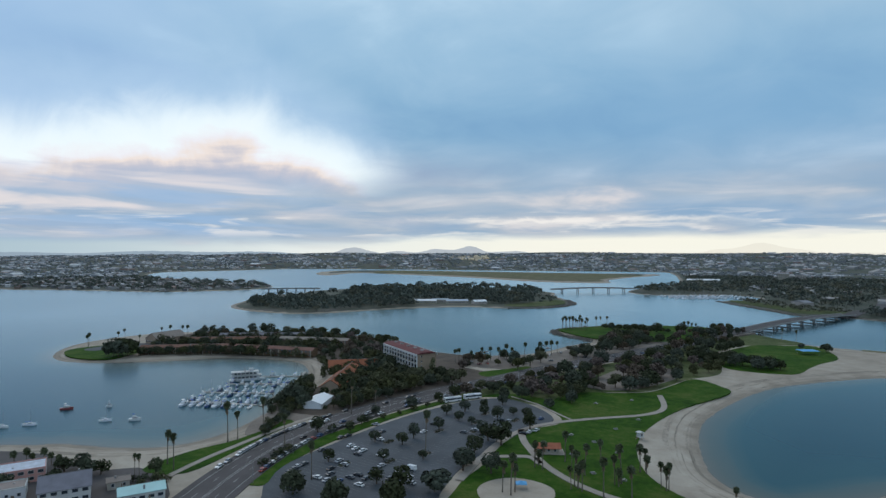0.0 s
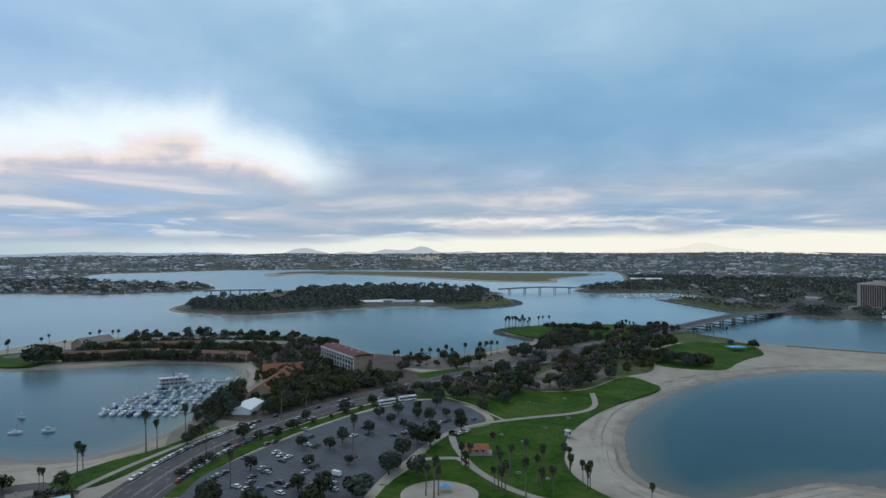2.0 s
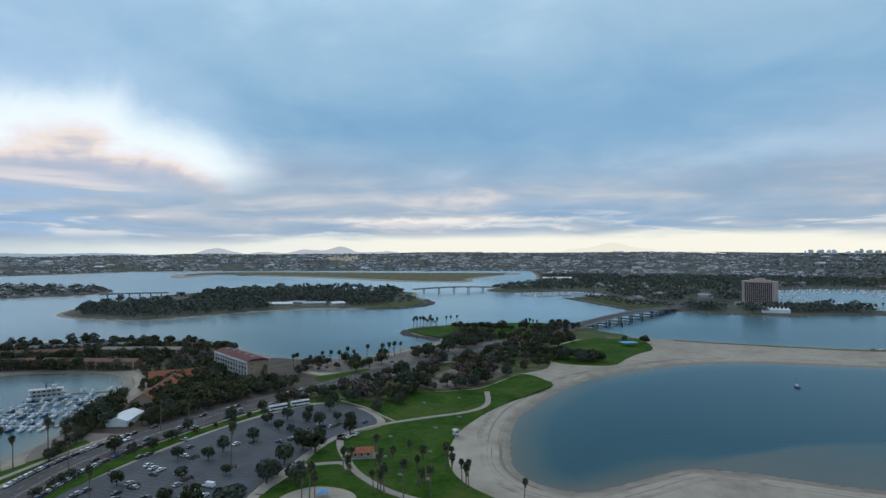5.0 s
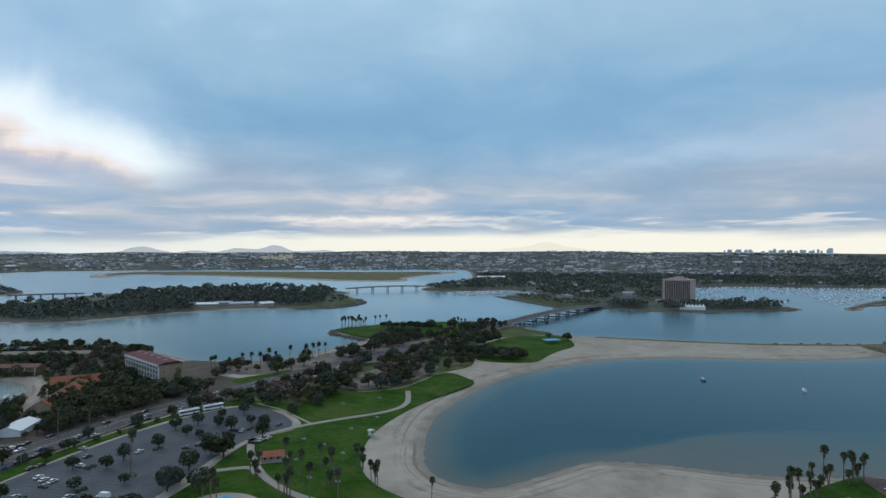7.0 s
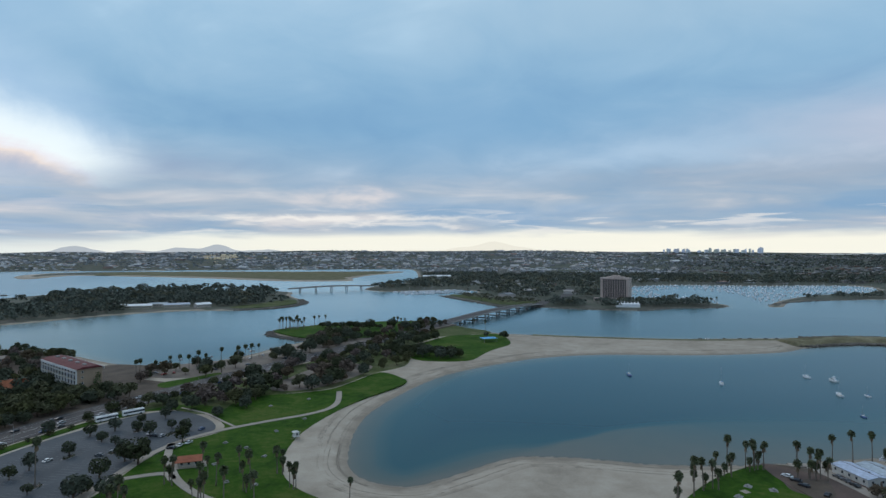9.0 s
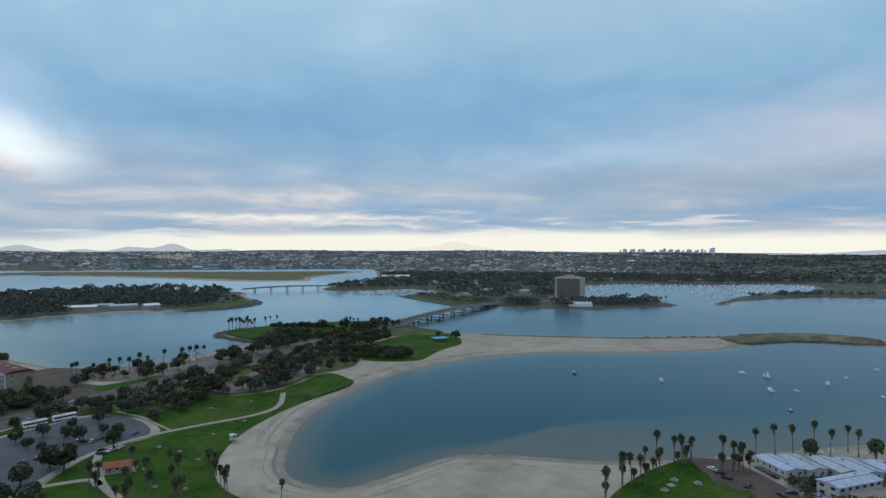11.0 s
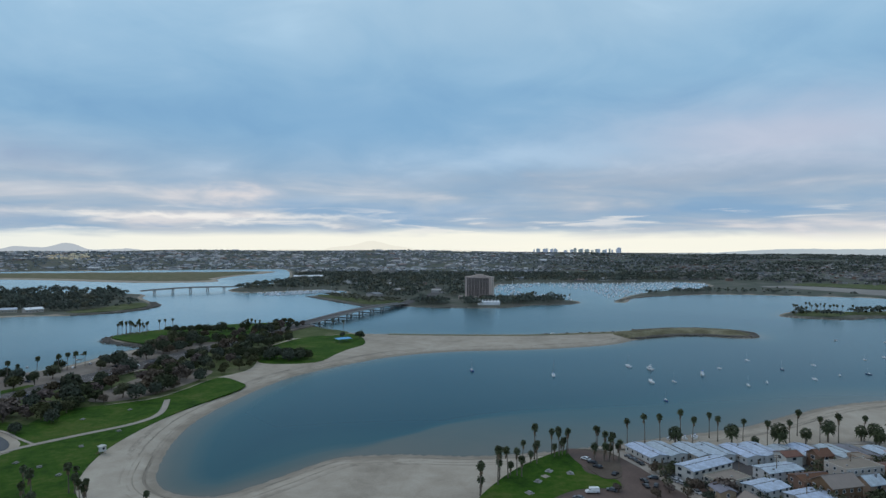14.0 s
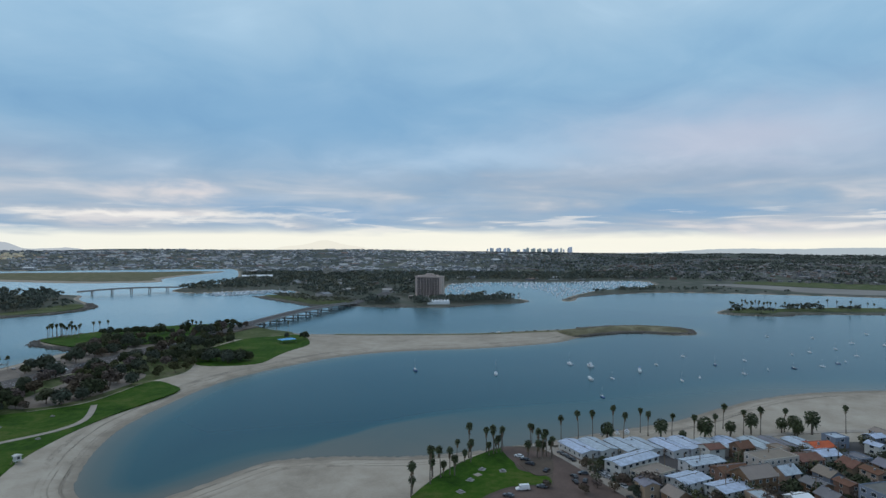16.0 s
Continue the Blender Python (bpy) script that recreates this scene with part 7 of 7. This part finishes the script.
TOWN = palette("town walls and roofs", [(0.40, 0.39, 0.39), (0.27, 0.265, 0.26), (0.52, 0.52, 0.52), (0.27, 0.19, 0.16), (0.34, 0.32, 0.30), (0.21, 0.215, 0.23), (0.39, 0.37, 0.35), (0.29, 0.30, 0.32)])
# TOWN colours lightened and blued, so the far haze sits in the paint
HILLTOWN = palette("haze-paled hill town walls and roofs", [(0.52, 0.52, 0.54), (0.38, 0.38, 0.40), (0.66, 0.66, 0.67), (0.38, 0.30, 0.27), (0.46, 0.44, 0.44), (0.31, 0.325, 0.35), (0.52, 0.50, 0.48)])
DULLTOWN = palette("dull town walls and roofs", [(0.24, 0.23, 0.22), (0.15, 0.145, 0.14), (0.32, 0.31, 0.30), (0.16, 0.11, 0.09), (0.2, 0.19, 0.175), (0.12, 0.125, 0.135)])
WOODS = material("far tree leaves", (0.080, 0.092, 0.074), 0.85, 0.35, 0.02, 0.3, island=0.5, coord="World")
WOODS_OLIVE = material("olive far tree leaves", (0.100, 0.098, 0.066), 0.85, 0.35, 0.02, 0.3, island=0.5, coord="World")

# distance haze is put into this leaf colour: paler and bluer than WOODS
FARWOODS = material("haze-paled far tree leaves", (0.185, 0.205, 0.218), 0.9, 0.2, 0.02, 0.3, island=0.4, coord="World")

isle_spots = np.array(scatter([(x * 0.98 - 0.5, y) for x, y in spline([(-358, 1050), (-314, 988), (-246, 944), (-192, 947), (-130, 985), (-50, 1032), (50, 1062), (130, 1066), (190, 1180), (215, 1300), (225, 1390), (150, 1480), (20, 1560), (-190, 1535), (-290, 1440), (-315, 1360), (-355, 1280), (-365, 1150)])], 640, 12.5, 31, lambda x, y: not (-50 < x < 80 and 1030 < y < 1112) and not (x < -215 and y > 1230)))
for pick, mat, tall, seed in ((slice(0, None, 2), WOODS, 12, 41), (slice(1, None, 4), WOODS_OLIVE, 10, 43), (slice(3, None, 4), WOODS, 16, 45)):
    wood("island_woods", isle_spots[pick, 0], isle_spots[pick, 1], np.full(len(isle_spots[pick]), 2.0), "dark dense trees covering a low island", mat, tall, 7.5, 46, seed, 1.8)
low = np.array(scatter(spline([(-345, 1062), (-310, 1000), (-246, 956), (-192, 958), (-130, 996), (-50, 1040), (50, 1070), (120, 1075), (170, 1180), (190, 1300), (100, 1330), (-100, 1300), (-250, 1220), (-345, 1150)]), 420, 9.0, 37, lambda x, y: not (-55 < x < 85 and 1030 < y < 1108)))
tip = np.array([(131, 1115), (147, 1105), (166, 1150), (187, 1137), (205, 1189), (85, 1093), (100, 1085), (120, 1078), (140, 1082), (158, 1084), (176, 1096), (196, 1112), (204, 1126), (150, 1130), (112, 1120)], float)
wood("island_woods", tip[:, 0], tip[:, 1], np.full(len(tip), 2.1), "dark rounded trees at an island's grassy tip", WOODS, 9, 6.5, 60, 48, 1.6)
wood("island_shrubs", low[:, 0], low[:, 1], np.full(len(low), 1.9), "dark undergrowth below island trees", WOODS, 6, 6.0, 20, 47, 1.6)
x, y, h = far_spots(6500, 51, 780, 2300, 14, 60, None, 22)
lanes = spline([(588, 876), (640, 930), (720, 1000), (850, 1150), (900, 1300)], 12, False) + spline([(700, 905), (720, 980), (800, 1100)], 10, False) + spline([(670, 820), (690, 860), (700, 905)], 6, False)
keep = np.array([min((a - p) ** 2 + (b - q) ** 2 for p, q in lanes) > 19 ** 2 and not (715 < a < 840 and 850 < b < 960) and not (670 < a < 760 and 750 < b < 830) and not (535 < a < 640 and 890 < b < 1160) and np.random.RandomState(int(abs(a * 31 + b))).uniform() < (0.12 if a > 1000 and b < 900 or a > 1330 and b < 1040 else 0.95) for a, b in zip(x, y)])
x, y, h = x[keep], y[keep], h[keep]
wood("shore_woods", x[::3], y[::3], h[::3], "olive trees round a hotel shore", WOODS_OLIVE, 11, 7.0, 18, 50, 2.0)
x, y, h = (np.concatenate((v[1::3], v[2::3])) for v in (x, y, h))
wood("shore_woods", x, y, h, "dark belt of trees round a hotel shore", WOODS, 12, 7.5, 18, 52, 2.0)
x, y, h = far_spots(1700, 53, 1380, 2400, -44, -15, None, 10)
wood("shore_woods", x, y, h, "trees among houses on a low far shore", WOODS, 10, 5.5, 24, 54)
x, y, h = far_spots(1500, 55, 1380, 2300, -44, -15, None, 10)
town("shore_houses", x[::2], y[::2], h[::2], "pale houses packed along a far shore", TOWN, 56, 7, 13, 3.5, 6)
town("shore_houses", x[1::2], y[1::2], h[1::2], "darker houses packed along a far shore", DULLTOWN, 57, 7, 13, 3.5, 6)
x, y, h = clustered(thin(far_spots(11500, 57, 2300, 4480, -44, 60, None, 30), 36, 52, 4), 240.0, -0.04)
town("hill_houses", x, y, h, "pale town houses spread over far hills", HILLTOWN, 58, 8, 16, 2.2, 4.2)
x, y, h = far_spots(420, 59, 2400, 4400, -44, 45, None, 40)
town("far_sheds", x, y, h, "long pale sheds and shops on far flats", TOWN, 60, 18, 50, 4, 8)
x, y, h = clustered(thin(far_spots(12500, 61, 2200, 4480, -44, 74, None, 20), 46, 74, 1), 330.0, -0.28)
wood("hill_woods", x, y, h, "haze-paled trees spread over far hills", FARWOODS, 6.5, 9.0, 8, 62, 3.0)
x, y, h = far_spots(600, 63, 2020, 3000, 55, 88, None, 20)
town("shore_houses", x, y, h, "pale houses on a far wooded slope", DULLTOWN, 64)
x, y, h = far_spots(500, 65, 900, 2000, 24, 56, None, 40)
town("shore_houses", x[::8], y[::8], h[::8], "low pale buildings among shore trees", TOWN, 66, 12, 34, 4, 7)
x, y, h = far_spots(420, 67, 1180, 1560, 55, 76, None, 12)
wood("shore_woods", x, y, h, "low trees along a channel bank", WOODS, 8, 5.0, 24, 68)

slab("marsh_grass", [(1722, 780), (1732, 700), (1722, 590), (1760, 430), (1990, 430), (1950, 620), (1850, 790)], 2.6, PARKDRY, "flat green marsh beside a river channel", "marsh")

x, y, h = clustered(far_spots(7000, 81, 2050, 4480, 44, 88, None, 30), 210.0, 0.02)
town("hill_houses", x, y, h, "dull pale houses on a far wooded slope", DULLTOWN, 82, 6, 12, 2.5, 5)
x, y, h = clustered(thin(far_spots(11000, 83, 2020, 4450, 40, 88, None, 20), 60, 40, 2), 330.0, -0.16)
wood("hill_woods", x, y, h, "dark trees between houses on a far slope", WOODS, 9, 8.0, 8, 84, 3.0)

# far boats in the marinas across the water


# low warm sunlight on the far mesa is put into these wall colours
GLEAM = palette("sunlit cream walls", [(0.80, 0.62, 0.40), (0.72, 0.55, 0.36), (0.85, 0.72, 0.52), (0.60, 0.46, 0.33)])
lit = np.random.RandomState(17)
gx, gy = 182 + lit.normal(size=70) * 75, 3750 + lit.normal(size=70) * 120
town("mesa_houses", gx, gy, land_height(gx, gy)[0], "cream houses glowing on a far mesa", GLEAM, 18, 8, 18, 4, 9)
FARHULL = material("bright white hulls", (0.66, 0.67, 0.69), 0.35, 0.1, 0.5, 3.0, island=0.25)


def far_boats(name, spots, label, seed):
    r = np.random.RandomState(seed)
    v, f = [], []
    for x, y in spots:
        a = 0.6 + r.normal() * 0.15
        c, s = math.cos(a), math.sin(a)
        l, b = r.uniform(4, 7), r.uniform(1.4, 2.0)
        n = len(v)
        for px, py, pz in ((-l, -b, 1.3), (l * 0.4, -b, 1.4), (l, 0, 1.8), (l * 0.4, b, 1.4), (-l, b, 1.3), (-l, -b * 0.7, -0.4), (l * 0.7, 0, -0.4), (-l, b * 0.7, -0.4)):
            v.append((x + c * px - s * py, y + s * px + c * py, pz))
        f += [(n, n + 1, n + 2, n + 3, n + 4), (n, n + 5, n + 6, n + 1), (n + 1, n + 6, n + 2), (n + 2, n + 6, n + 3), (n + 3, n + 6, n + 7, n + 4), (n + 4, n + 7, n + 5, n)]
        n = len(v)
        for px, py, pz in ((-l * 0.4, -b * 0.6, 1.3), (l * 0.3, -b * 0.6, 1.3), (l * 0.3, b * 0.6, 1.3), (-l * 0.4, b * 0.6, 1.3), (-l * 0.35, -b * 0.5, 2.8), (l * 0.15, -b * 0.5, 2.8), (l * 0.15, b * 0.5, 2.8), (-l * 0.35, b * 0.5, 2.8)):
            v.append((x + c * px - s * py, y + s * px + c * py, pz))
        f += [(n, n + 1, n + 5, n + 4), (n + 1, n + 2, n + 6, n + 5), (n + 2, n + 3, n + 7, n + 6), (n + 3, n, n + 4, n + 7), (n + 4, n + 5, n + 6, n + 7)]
        if r.uniform() < 0.35:
            n = len(v)
            v += [(x - 0.14, y, 1.3), (x + 0.14, y, 1.3), (x, y + 0.2, 1.3), (x, y, r.uniform(11, 16))]
            f += [(n, n + 1, n + 3), (n + 1, n + 2, n + 3), (n + 2, n, n + 3)]
    return tagged(mesh_object(name, v, f, FARHULL), label, "boats", kind="stuff")


rows = []
rr = random.Random(77)
for k in range(34):
    for j in range(44):
        x, y = 850 + j * 18 + k * 4.0, 780 + k * 15 + j * 2
        if rr.random() < 0.80 and noise.noise(Vector((x * 0.02, y * 0.02, 3.0))) > -0.22:
            rows.append((x + rr.uniform(-6, 6), y + rr.uniform(-4, 4)))
px, py = np.array([p[0] for p in rows]), np.array([p[1] for p in rows])
FAIRWAY = spline([(1064, 1108), (1168, 1149), (1157, 1056), (1147, 972), (1035, 814), (968, 735), (912, 767), (990, 889), (954, 945), (988, 1040)])
wet = (signed(px, py, MAINLAND) < -4) & ~inside(px, py, FAIRWAY) & inside(px, py, spline([(840, 915), (955, 735), (1085, 795), (1217, 840), (1424, 855), (1540, 900), (1640, 985), (1620, 1070), (1320, 1220), (1150, 1275), (1060, 1230)]))
far_boats("marina_boats", [r for r, w in zip(rows, wet) if w], "many white berthed boats in a far marina", 71)
rows = [(470 + j * 9 + rr.uniform(-2, 2), 1215 + k * 16 + rr.uniform(-2, 2)) for k in range(6) for j in range(18) if rr.random() < 0.75]
px, py = np.array([p[0] for p in rows]), np.array([p[1] for p in rows])
far_boats("marina_boats", [r for r, w in zip(rows, signed(px, py, MAINLAND) < -3) if w], "white berthed boats in a small far marina", 72)

# resort buildings on the island
for k, (x, y, w, d, a) in enumerate(((-38, 1092, 46, 16, -4), (22, 1090, 40, 14, 6), (62, 1078, 24, 16, 20), (-8, 1116, 30, 12, 0))):
    house("low white resort building among island trees", x, y, w, d, 5.0, a, CREAM, MEMBRANE if k % 2 == 0 else METALROOF, "gable", 1, "wide", "f", "resort_building", "building", "resort buildings", 4.0)
house("pale grey apartment tower far across the bay", 1054, 1869, 34, 16, 24, -30, CREAM, TANROOF, "flat", 7, "strip", "fl", "apartment_tower", "tower", "", 5.0)
house("pale grey apartment tower far across the bay", 1098, 1850, 30, 16, 20, -30, CREAM, TANROOF, "flat", 6, "strip", "fl", "apartment_tower", "tower", "", 5.0)
house("long white pavilion roof among far trees", 772, 1790, 90, 24, 8, -20, WHITE, MEMBRANE, "gable", 1, "strip", "f", "pavilion", "building", "", 8.0)

# groves and palms round the far hotel, the rocky point and the channel bank
groves = np.array(scatter(spline([(590, 905), (606, 884), (640, 838), (676, 790), (712, 772), (786, 778), (842, 762), (868, 768), (862, 806), (800, 848), (752, 866), (700, 900), (650, 930)]), 240, 5.6, 33, lambda x, y: not (690 < x < 742 and 768 < y < 818) and min((x - p) ** 2 + (y - q) ** 2 for p, q in lanes) > 17 ** 2))
wood("hotel_grove", groves[:, 0], groves[:, 1], np.full(len(groves), 2.2), "dark trees and palms round a hotel tower", WOODS, 9, 5.0, 26, 93, 1.4)
rows = np.array(scatter([(552, 1130), (552, 990), (556, 935), (600, 905), (636, 925), (604, 1000), (580, 1140)], 70, 9.0, 35))
wood("bank_trees", rows[:, 0], rows[:, 1], np.full(len(rows), 2.3), "scattered dark trees on a grassy bank", WOODS_OLIVE, 7, 4.0, 26, 96, 1.3)
clumps = np.array([(1014, 425), (1021, 397), (1015, 389), (1008, 372), (1097, 392), (1078, 374), (1107, 372), (1120, 362), (1119, 352), (1113, 345), (1151, 318), (1173, 315), (1024, 392), (1102, 380), (1114, 366)], float)
wood("point_grove", clumps[:, 0], clumps[:, 1], np.full(len(clumps), 2.3), "dense dark trees on a rock-edged point", WOODS, 10, 7.0, 60, 94, 1.5)
bank = [(1202 + 12 * k, 768 - 9 * k) for k in range(17)]
protos = [fan_palm(205 + k, 9 + 2 * k, "palm on a channel bank", False) for k in range(2)]
plant_all(protos, [(x + 22 + rng.uniform(-5, 5), y + 24 + rng.uniform(-5, 5)) for x, y in bank] + [(1012, 432), (1021, 420), (1034, 419), (1041, 414), (1057, 411), (1056, 403), (1060, 399), (1072, 400), (1081, 396), (1083, 383), (1165, 321), (1178, 311), (1187, 304), (1195, 298)], "far bank palms", 0.85, 1.25, 2.3)
bank = np.array([(x + 30 + rng.uniform(-14, 14), y + 30 + rng.uniform(-14, 14)) for x, y in bank for _ in (0, 1)])
wood("bank_trees", bank[:, 0], bank[:, 1], np.full(len(bank), 2.2), "low dark trees along a channel bank", WOODS, 7, 4.5, 22, 95, 1.2)

# ---- far skyline ----
# wall colour lightened to carry the haze over the far towers
SKY_GLASS = material("hazy blue-grey tower walls", (0.62, 0.645, 0.67), 0.6, 0.05, 0.02, 0.2, random_tint=0.15)
sk = random.Random(3)
for k in range(46):
    s = (k + sk.uniform(-0.6, 1.5)) / 46
    x, y = 3100 + 430 * s, 3300 - 440 * s
    if 0.28 < s < 0.36:
        continue
    near = 0.55 + 0.45 * math.sin(3.1 * min(max((s - 0.3) / 0.7, 0), 1)) if s > 0.34 else 0.75
    hh = (9 + 24 * near * sk.uniform(0.1, 1.0)) if k != 44 else 34
    w = sk.choice((6, 8, 9, 11, 14, 20)) * sk.uniform(0.9, 1.1) if k != 44 else 21
    t = thing("skyscraper", "hazy blue-grey skyscraper on the far skyline", "skyscraper", pose(x, y, 68, 0, 0, sk.uniform(0, 90)), "far skyline")
    bm = bmesh.new()
    box(bm, -w / 2, -w / 2, -10, w / 2, w / 2, hh)
    part("shaft", bm, SKY_GLASS, t)
    bm = bmesh.new()
    box(bm, -w * 0.3, -w * 0.3, hh, w * 0.3, w * 0.3, hh + sk.uniform(1, 4))
    part("top", bm, SKY_GLASS, t)


def ridge(name, az0, az1, dist, peaks, label, colour, seed):
    """A far mountain ridge, hazy with distance: haze and daylight are one flat glowing colour."""
    r = random.Random(seed)
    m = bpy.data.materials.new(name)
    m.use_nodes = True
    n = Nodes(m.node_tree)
    # emission stands in for lit haze; the ridge takes no light itself
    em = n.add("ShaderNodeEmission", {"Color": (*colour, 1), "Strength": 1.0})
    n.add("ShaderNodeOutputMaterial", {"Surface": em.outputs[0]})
    v, f = [], []
    steps = 90
    for i in range(steps + 1):
        a = az0 + (az1 - az0) * i / steps
        h = 60 + sum(k * math.exp(-((a - c) / w) ** 2) for c, w, k in peaks) + noise.noise(Vector((a * 1.4, seed, 0))) * 5.0 + noise.noise(Vector((a * 5.1, seed, 2))) * 2.2
        for d, z in ((dist - 60, 40), (dist, h), (dist + 30, 40)):
            v.append((d * math.sin(radians(a)), d * math.cos(radians(a)), z))
    for i in range(steps):
        for k in (0, 1):
            f.append((i * 3 + k, i * 3 + k + 1, i * 3 + k + 4, i * 3 + k + 3))
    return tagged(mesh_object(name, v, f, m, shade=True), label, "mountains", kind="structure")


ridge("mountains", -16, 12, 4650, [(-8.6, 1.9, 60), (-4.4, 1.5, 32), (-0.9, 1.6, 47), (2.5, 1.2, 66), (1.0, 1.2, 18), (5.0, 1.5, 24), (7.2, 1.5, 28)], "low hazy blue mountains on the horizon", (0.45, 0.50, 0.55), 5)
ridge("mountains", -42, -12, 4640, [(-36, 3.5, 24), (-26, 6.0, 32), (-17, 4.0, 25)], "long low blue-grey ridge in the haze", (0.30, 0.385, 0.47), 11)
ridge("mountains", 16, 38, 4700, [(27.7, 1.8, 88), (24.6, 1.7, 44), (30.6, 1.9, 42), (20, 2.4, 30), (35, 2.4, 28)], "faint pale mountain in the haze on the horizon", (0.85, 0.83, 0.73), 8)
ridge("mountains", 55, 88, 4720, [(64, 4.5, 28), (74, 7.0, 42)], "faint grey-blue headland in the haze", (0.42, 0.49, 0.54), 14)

# trees along the cove road, round the tent and breaking up the guest wings
gr = random.Random(77)
strip = [(-95 + 0.08 * k + gr.uniform(-2.6, 2.6), 310 + k * 1.55 + gr.uniform(-1, 1), gr.uniform(0.55, 1.0)) for k in range(34)]
strip += [(-86, 356, 0.9), (-68, 364, 1.1), (-66, 370, 1.3), (-65, 377, 1.3), (-72, 358, 0.7), (-90, 372, 1.0), (-89, 380, 1.2), (-70, 386, 1.3), (-78, 390, 1.4)]
strip = [p for p in strip if off_road(p[0], p[1], 12.0)]
rows_of = [(-280 + 5.6 * k + gr.uniform(-3, 3), 547 + 0.8 * k - 0.02 * k * k + gr.uniform(-2, 2), gr.uniform(0.7, 1.25)) for k in range(28)]
rows_of += [(-280 + 7 * k + gr.uniform(-3, 3), 582 + gr.uniform(-6, 10), gr.uniform(1.0, 1.6)) for k in range(25)]
rows_of += [(-260 + 8 * k + gr.uniform(-3, 3), 628 + gr.uniform(-6, 6), gr.uniform(1.0, 1.6)) for k in range(20)]
for spots, group, size, words in ((strip, "cove road trees", (5.6, 2.6), "dense dark tree along the cove road"), (rows_of, "guest wing trees", (8.0, 4.4), "dark garden tree beside a guest wing")):
    protos = [broadleaf("garden_tree", 231 + k, m, words, size[0], size[1], 300, 0.2, k == 0) for k, m in enumerate((LEAF, LEAF_OLIVE, LEAF))]
    for i, (x, y, k) in enumerate(spots):
        m = pose(x, y, 2.1, 0, 0, gr.uniform(0, 360))
        if i < len(protos):
            ob = protos[i]
            ob.matrix_basis = m
        else:
            ob = copy_thing(protos[i % 3], m)
            ob.scale = (k, k, k * gr.uniform(0.9, 1.15))
        tagged(ob, group=group)

# low shrubs in front of the hotel wings
r = np.random.RandomState(91)
t = r.uniform(0, 1, 150)
line = [(-292, 549), (-205, 556), (-160, 549), (-112, 533), (-98, 500), (-92, 455)]
s = t * (len(line) - 1)
k = np.minimum(s.astype(int), len(line) - 2)
a, b = np.array(line)[k], np.array(line)[k + 1]
p = a + (b - a) * (s - k)[:, None] + r.normal(size=(150, 2)) * 1.6
wood("garden_shrubs", p[:, 0], p[:, 1], np.full(150, 1.9), "low olive shrubs along a sandy cove", LEAF_OLIVE, 3.4, 1.9, 44, 92, 0.5)
